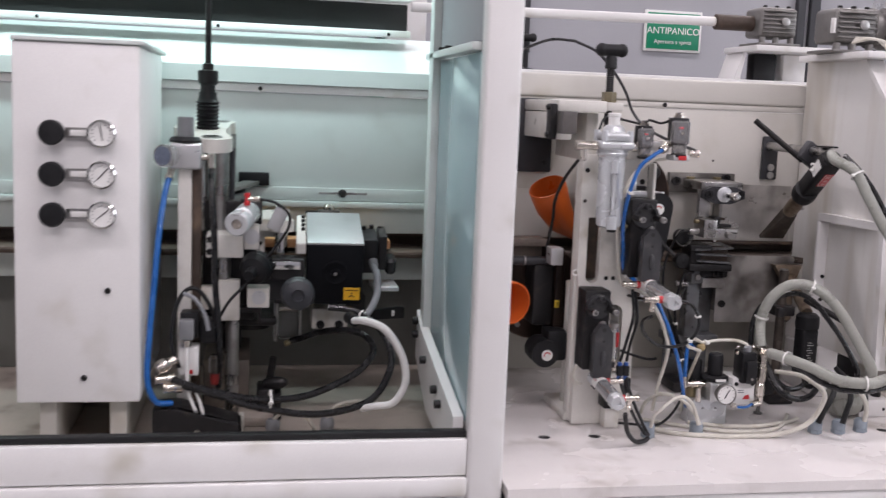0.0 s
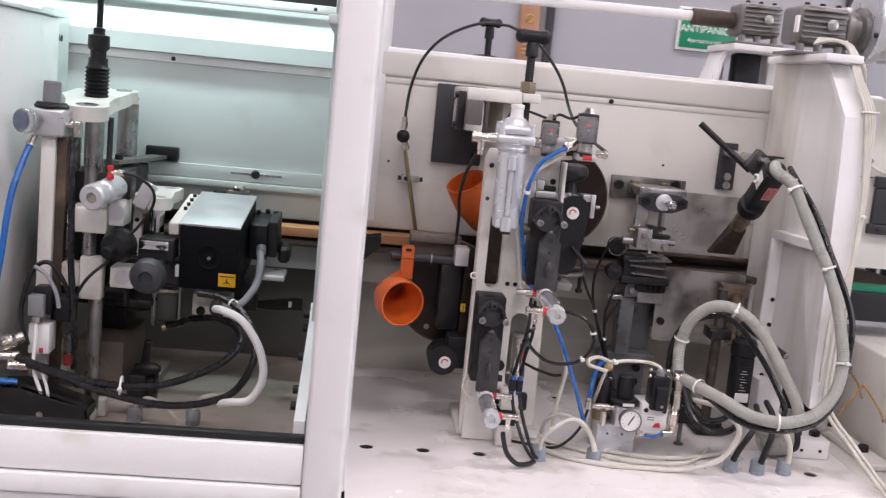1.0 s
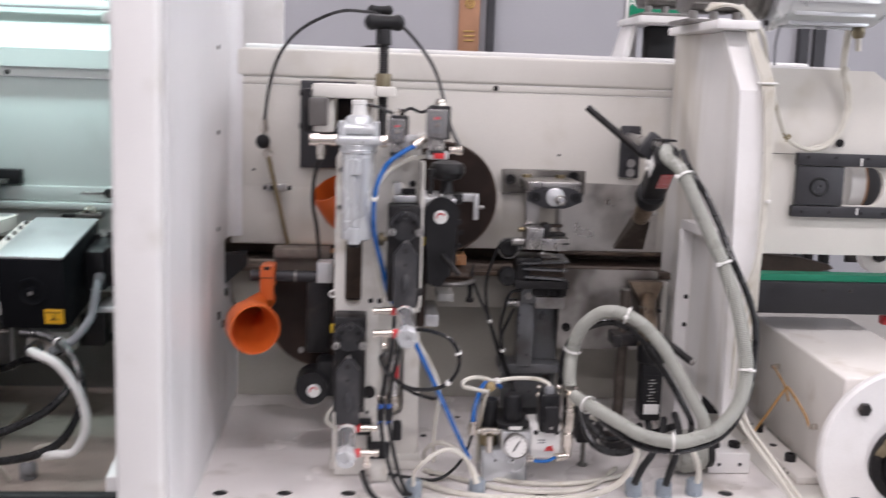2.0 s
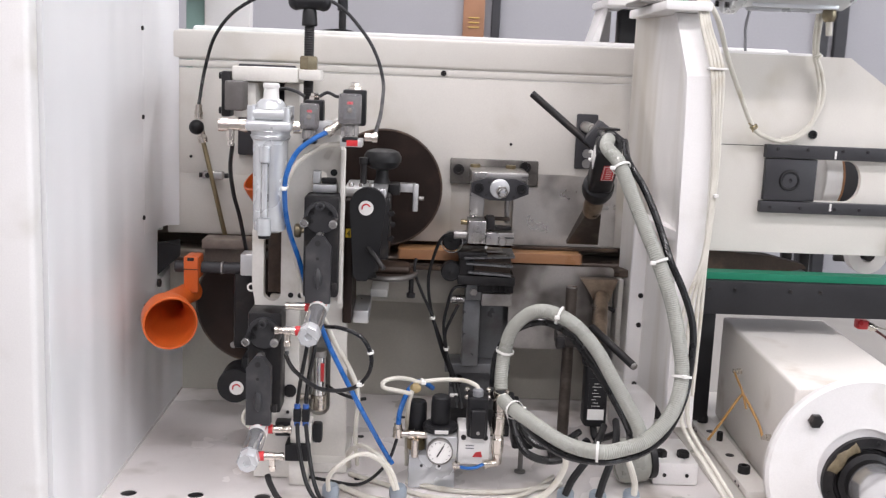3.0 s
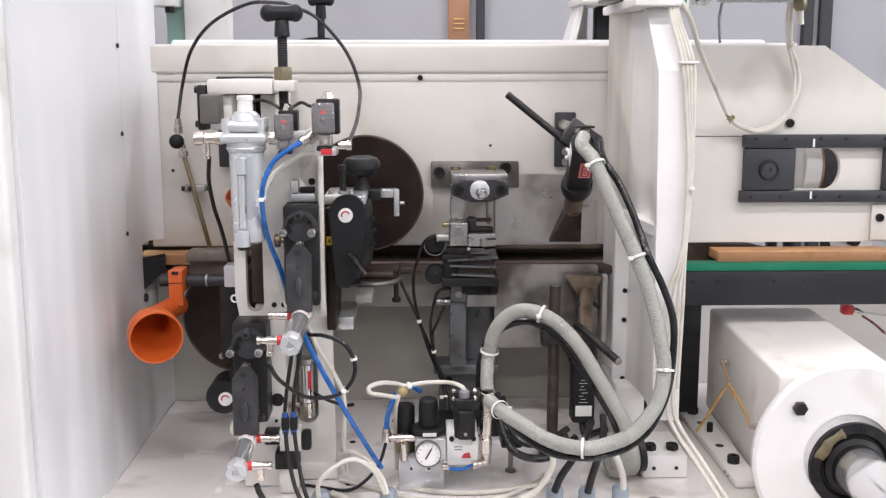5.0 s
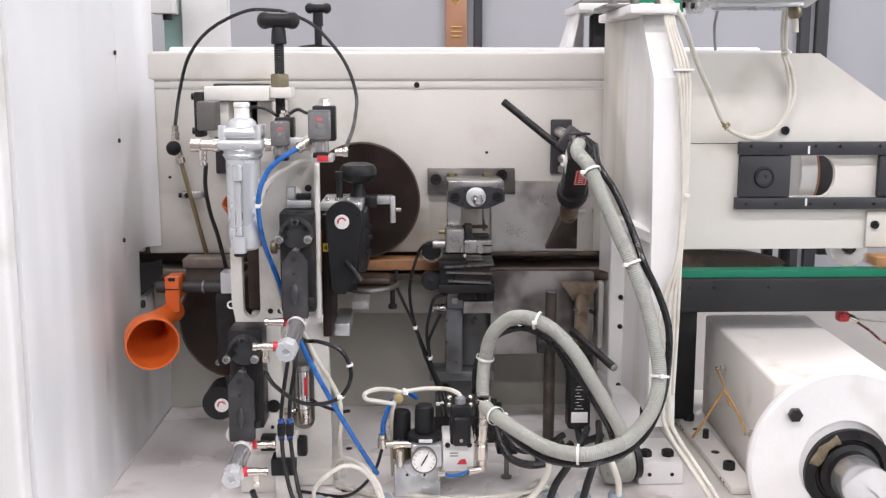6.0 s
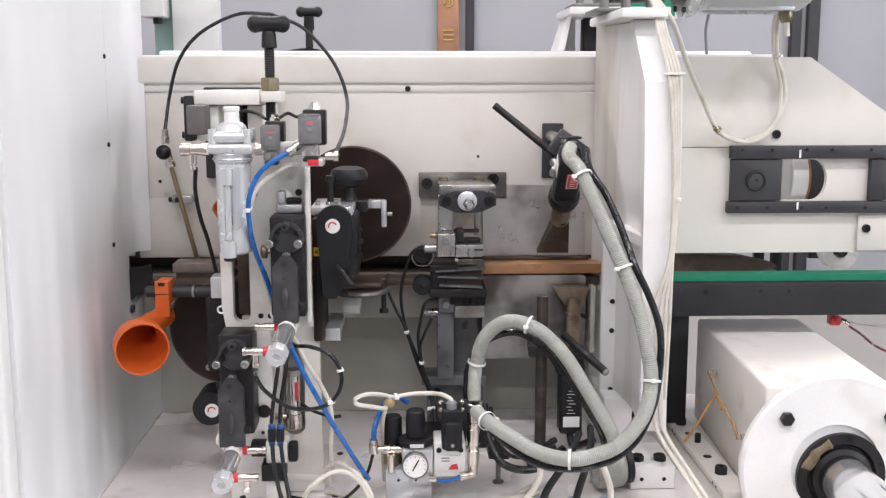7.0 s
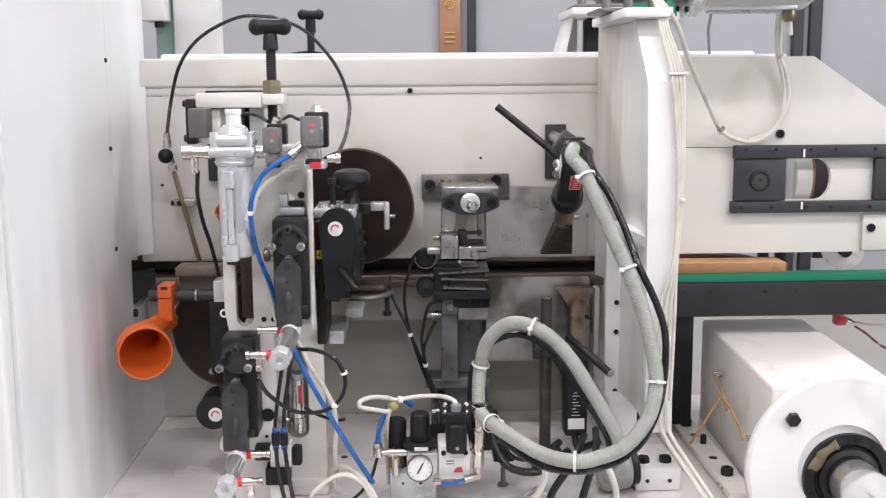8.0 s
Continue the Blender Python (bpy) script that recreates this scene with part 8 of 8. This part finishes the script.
for x, y in ((0.070, 2.275), (0.088, 2.285), (0.106, 2.275)):
    bm = bm_(); lathe(bm, (x, y, 1.048), UP, [(0.005, 0), (0.005, 0.008), (0, 0.008)], 10)
    part("bolt", tilted(bm), BLACK_M, MB)
bm = bm_(); box(bm, 0.1185, 0.142, 2.235, 2.285, 0.957, 0.992, 0.006)
part("side_cover", tilted(bm), BLACK, MB)
bx("bracket", ALU, MB, 0.09, 0.145, 2.17, 2.26, 0.962, 0.972, 0.002, label="aluminium bracket")
bx("lower_bracket", CAST, MB, -0.036, 0.040, 2.20, 2.26, 0.874, 0.918, 0.003)
for x in (-0.018, 0.022):
    screw(BLACK_M, MB, (x, 2.20, 0.884), F_, 0.009, 0.006)
bm = bm_()
prism(bm, [(0.060, 0.876), (0.075, 0.886), (0.110, 0.892), (0.166, 0.900), (0.179, 0.899), (0.180, 0.874), (0.110, 0.870)], "y", 2.315, 2.327)
tail = part("tail_bar", bm, RUBBER, MB, "dark flat bar with a small slot")
bx("slot", LABEL_W, tail, 0.150, 0.157, 2.3125, 2.3145, 0.879, 0.892, 0.001)
bx("tail_stay", BLACK_M, MB, 0.040, 0.085, 2.27, 2.3145, 0.874, 0.935, 0.002)
bx("small_box", BLACK_M, MB, -0.125, -0.06, 2.08, 2.14, 1.0, 1.042, 0.003)
bx("small_box_lid", CHROME, MB, -0.122, -0.068, 2.074, 2.0795, 1.022, 1.038, 0.001)
lobes = lobe(-0.105, 2.150, 0.025, 180, 360) + [(-0.085, 2.20), (-0.092, 2.25), (-0.088, 2.29)] + lobe(-0.110, 2.325, 0.024, -30, 120) + [(-0.150, 2.335), (-0.156, 2.30), (-0.156, 2.17), (-0.148, 2.15)]
plate("top_bracket", CAST, MB, lobes, "z", 1.090, 1.113, label="white top bracket with two bores")
for x, y in ((-0.105, 2.152), (-0.110, 2.322)):
    turned("bracket_bore", ALU, MB, (x, y, 1.1132), UP, [(0.014, 0), (0.014, 0.001), (0, 0.001)], 20)
rod("bracket_pin", CHROME, MB, (-0.105, 2.155, 1.045), (-0.105, 2.155, 1.0895), 0.013)
plate("c_plate", CAST, MB, [(-0.157, 0.954), (-0.098, 0.954), (-0.098, 1.0895), (-0.157, 1.0895)], "y", 2.172, 2.19, [[(-0.138, 0.981), (-0.112, 0.981), (-0.112, 1.075), (-0.138, 1.075)]], label="white C-shaped bracket")
for z in (0.995, 1.062):
    screw(BLACK_M, MB, (-0.1475, 2.172, z), F_, 0.004, 0.003)
bm = bm_(); box(bm, -0.0765, -0.0565, 2.104, 2.30, 1.046, 1.0700, 0.002)
strip = part("rail_block", tilted(bm), CAST, MB, "white strip with a row of black screws")
for k in range(4):
    bm = bm_(); cyl(bm, (-0.0625, 2.19 + 0.030 * k, 1.0700), (-0.0625, 2.19 + 0.030 * k, 1.0765), 0.0038, n=12)
    part("screw", tilted(bm), BLACK_M, strip)
bx("angle_tag", ALU, MB, -0.128, -0.10, 2.06, 2.066, 1.10, 1.15, 0.003, turn=(0, 25, 0))
# joins between tower and motor
bx("cross_beam", DARKGREY, MB, -0.185, -0.055, 2.15, 2.22, 0.945, 0.99, 0.004)
glass_b = thing("oil_bottle", (-0.086, 2.2, 0.846), "small clear oil bottle below the motor", "oil bottle")
for x in (-0.111, -0.061):
    rod("post", STEEL, glass_b, (x, 2.197, 0.846), (x, 2.197, 0.930), 0.003)
bx("bottle", CLEAR, glass_b, -0.107, -0.064, 2.20, 2.235, 0.850, 0.915, 0.006, 3)
bx("bracket", ALU, glass_b, -0.116, -0.1115, 2.20, 2.235, 0.848, 0.93, 0.001)
bx("hanger", DARKGREY, glass_b, -0.116, -0.058, 2.19, 2.24, 0.9305, 0.9445, 0.002)
turned("outlet", BRASS, glass_b, (-0.068, 2.195, 0.853), (-0.8, -0.4, -0.25), [(0.005, 0), (0.005, 0.018), (0.0062, 0.019), (0.0062, 0.028), (0, 0.028)], 14)
clampL = thing("rail_clamp", (0.014, 2.48, 1.10), "small dark clamp on the rear rail", "clamp")
bx("base", ALU_D, clampL, -0.012, 0.038, 2.45, 2.4775, 1.092, 1.104, 0.003)
turned("knob", NICKEL, clampL, (0.013, 2.462, 1.1045), UP, [(0.014, 0), (0.014, 0.006), (0.010, 0.012), (0, 0.013)], 20)
bx("lever", BLACK_M, clampL, -0.042, -0.0125, 2.45, 2.47, 1.093, 1.101, 0.003)
bp = thing("stop_plate", (-0.165, 2.48, 1.165), "black stop plate with a grey arm on the back wall", "stop plate")
bx("plate", BLACK, bp, -0.198, -0.127, 2.474, 2.4985, 1.156, 1.186, 0.003)
plate("arm", ALU_D, bp, [(-0.235, 2.25), (-0.205, 2.25), (-0.15, 2.472), (-0.185, 2.472)], "z", 1.159, 1.167)
for x, y in ((-0.215, 2.30), (-0.21, 2.27)):
    turned("knob", BLACK_M, bp, (x, y, 1.1675), UP, [(0.008, 0), (0.008, 0.010), (0, 0.010)], 14)

# valves, black pump and hoses at the front
pump = thing("black_pump", (-0.25, 2.0, 0.681), "black pump body lying on the compartment floor", "pump")
bm = bm_()
prism(bm, [(-0.345, 0.702), (-0.195, 0.702), (-0.178, 0.716), (-0.182, 0.738), (-0.30, 0.772), (-0.345, 0.768)], "y", 1.975, 2.045)
bmesh.ops.bevel(bm, geom=bm.edges[:], offset=0.004, segments=2, affect="EDGES")
part("body", bm, BLACK_M, pump)
turned("plug", NICKEL, pump, (-0.262, 1.9745, 0.722), F_, [(0.006, 0), (0.006, 0.003), (0.003, 0.004), (0, 0.004)], 14)
bx("foot", BLACK_M, pump, -0.32, -0.19, 1.99, 2.05, 0.6815, 0.70, 0.003)
val = thing("stacked_valve", (-0.28, 2.03, 0.80), "black solenoid on a white valve block", "solenoid valve")
bx("coil", BLACK, val, -0.297, -0.262, 2.02, 2.06, 0.895, 0.945, 0.004)
bx("cap", MIDGREY, val, -0.298, -0.27, 1.998, 2.019, 0.895, 0.935, 0.004, label="smoked connector cap")
rod("cap_nut", NICKEL, val, (-0.284, 2.01, 0.895), (-0.284, 2.01, 0.882), 0.009)
bx("block", LABEL_W, val, -0.30, -0.262, 2.015, 2.06, 0.822, 0.878, 0.003, label="white valve block")
bx("mark", RED, val, -0.279, -0.272, 2.0135, 2.0148, 0.826, 0.834, 0.0003)
bx("stay", CAST, val, -0.305, -0.28, 2.0605, 2.0695, 0.80, 0.93, 0.002)
for dx, z in ((-0.34, 0.822), (-0.325, 0.806)):
    turned("elbow", NICKEL, val, (dx, 1.985, z), (0.9, 0.2, 0), [(0.009, 0), (0.009, 0.020), (0.011, 0.022), (0.011, 0.034), (0, 0.034)], 16)
turned("manifold", NICKEL, val, (-0.338, 1.99, 0.842), (0.7, 0.3, 0.3), [(0.012, 0), (0.014, 0.006), (0.014, 0.02), (0.010, 0.026), (0.010, 0.04), (0, 0.04)], 16)
turned("red_valve", mat("dark red lacquer", (0.16, 0.014, 0.012), 0.35, var=0.15, scale=40), val, (-0.232, 2.035, 0.80), UP, [(0.008, 0), (0.009, 0.01), (0.009, 0.022), (0, 0.022)], 14)
turned("glass_filter", CLEAR, val, (-0.232, 2.035, 0.823), UP, [(0.011, 0), (0.012, 0.006), (0.012, 0.03), (0.008, 0.036), (0, 0.036)], 18)
bx("knot", BLACK, val, -0.262, -0.225, 2.03, 2.07, 0.88, 0.93, 0.008)
hose("thin_line", RUBBER, [(-0.298, 2.01, 0.84), (-0.312, 2.01, 0.89), (-0.306, 2.015, 0.95), (-0.290, 2.02, 0.985), (-0.267, 2.02, 0.992), (-0.245, 2.02, 0.965), (-0.232, 2.03, 0.93)], 0.0042, "black air line looping over the valve", "hose")
hose("thin_line", FELT, [(-0.29, 2.01, 0.985), (-0.268, 2.0, 0.975), (-0.25, 2.0, 0.945), (-0.243, 2.0, 0.915)], 0.004, "grey air line looping over the valve", "hose")
hose("thin_line", RUBBER, [(-0.17, 2.05, 1.0), (-0.205, 2.04, 0.965), (-0.225, 2.04, 0.93)], 0.003, "thin black air line to the valve", "hose")
hose("white_line", WHITEHOSE, [(-0.284, 2.008, 0.882), (-0.282, 1.998, 0.85), (-0.280, 1.99, 0.80), (-0.262, 1.985, 0.75), (-0.245, 1.98, 0.69)], 0.0036, "thin white line down to the floor", "hose")
hose("white_line", WHITEHOSE, [(-0.270, 1.99, 0.81), (-0.255, 1.985, 0.77), (-0.246, 1.98, 0.73), (-0.243, 1.98, 0.69)], 0.003, "thin white line down to the floor", "hose")
hose("black_hose", HOSE, [(-0.31, 1.985, 0.823), (-0.25, 1.985, 0.803), (-0.157, 1.99, 0.782), (-0.06, 2.0, 0.783), (0.03, 2.02, 0.815), (0.070, 2.035, 0.846), (0.080, 2.05, 0.869), (0.063, 2.07, 0.889), (0.028, 2.10, 0.893), (-0.02, 2.14, 0.881), (-0.06, 2.18, 0.858), (-0.082, 2.188, 0.850)], 0.0070, "thick black hose looping across the compartment", "hose", (0.215,), tie_r=0.018)
hose("black_hose", HOSE, [(-0.29, 1.985, 0.812), (-0.22, 1.985, 0.79), (-0.152, 1.985, 0.768), (-0.036, 1.985, 0.751), (0.066, 1.99, 0.774), (0.108, 2.0, 0.832), (0.108, 2.02, 0.880), (0.085, 2.05, 0.915), (0.04, 2.08, 0.938), (-0.01, 2.09, 0.943)], 0.0070, "thick black hose looping across the compartment", "hose", (0.86,))
hose("white_hose", WHITEHOSE, [(0.035, 2.0, 0.935), (0.055, 1.96, 0.942), (0.092, 1.95, 0.926), (0.124, 1.95, 0.877), (0.133, 1.95, 0.825), (0.112, 1.955, 0.782), (0.078, 1.965, 0.772), (0.055, 1.99, 0.76)], 0.0074, "thick white hose bending down in the compartment", "hose")
rod("hose_end", BLACK, MB, (0.03, 2.05, 0.930), (0.036, 1.998, 0.935), 0.012)
hose("motor_cable", FELT, [(0.092, 2.20, 1.012), (0.097, 2.165, 0.996), (0.095, 2.14, 0.962), (0.080, 2.115, 0.935), (0.062, 2.10, 0.920), (0.040, 2.08, 0.913)], 0.0075, "grey cable from the motor's terminal box", "cable")
hose("floor_line", CABLE, [(-0.115, 2.09, 0.709), (-0.09, 2.07, 0.735), (-0.05, 2.06, 0.72), (-0.03, 2.07, 0.686)], 0.0038, "thin cream line arching over the floor", "cable")
hose("floor_line", CABLE, [(-0.006, 2.095, 0.709), (0.012, 2.08, 0.74), (0.05, 2.06, 0.755), (0.07, 2.0, 0.766)], 0.0038, "thin cream line arching over the floor", "cable")
lump = thing("black_clamp_block", (-0.13, 2.2, 0.681), "black clamp block on the compartment floor", "clamp block")
bx("block", BLACK_M, lump, -0.150, -0.112, 2.16, 2.24, 0.703, 0.752, 0.006)
bx("foot", BLACK_M, lump, -0.113, -0.098, 2.17, 2.23, 0.6815, 0.742, 0.005)
turned("handle", BLACK_M, lump, (-0.135, 2.18, 0.760), (0.8, -0.2, 0.1), [(0.010, 0), (0.014, 0.02), (0.012, 0.04), (0.006, 0.05), (0, 0.05)], 16)
rod("pin", BLACK_M, lump, (-0.125, 2.20, 0.752), (-0.116, 2.19, 0.815), 0.008)

# ---- what moves: boards on the feed track ----
def board(x):
    th = thing("board", (x, 2.50, 1.0195), "brown board with a copper-coloured edge band", "board", "boards on the track")
    bx("panel", BOARD_TOP, th, x - 0.36, x, 2.4125, 2.475, 1.0197, 1.0390, 0.001)
    bx("edge_band", BOARD_EDGE, th, x - 0.36, x, 2.4105, 2.4122, 1.0197, 1.0390, 0.0004, label="copper-brown edge band")
    return th


board_a = board(0.155)
board_b = copy_thing(board_a, pose(-0.92, 2.50, 1.0195))


def motions():
    walk(board_a, [(t, pose(x, 2.50, 1.0195)) for t, x in ((0, 0.155), (1.1, 0.50), (2.2, 0.848), (3.2, 1.19), (4.1, 1.50), (4.5, 1.635), (5.3, 1.868), (5.6, 1.938), (5.8, 1.996), (6.0, 2.121), (6.3, 2.33), (6.8, 2.50), (8.0, 2.60))])
    walk(board_b, [(t, pose(x, 2.50, 1.0195)) for t, x in ((0, -0.925), (2.2, -0.235), (4.5, 0.485), (5.8, 0.888), (6.5, 1.112), (7.25, 1.347), (8.0, 1.582))])


motions()
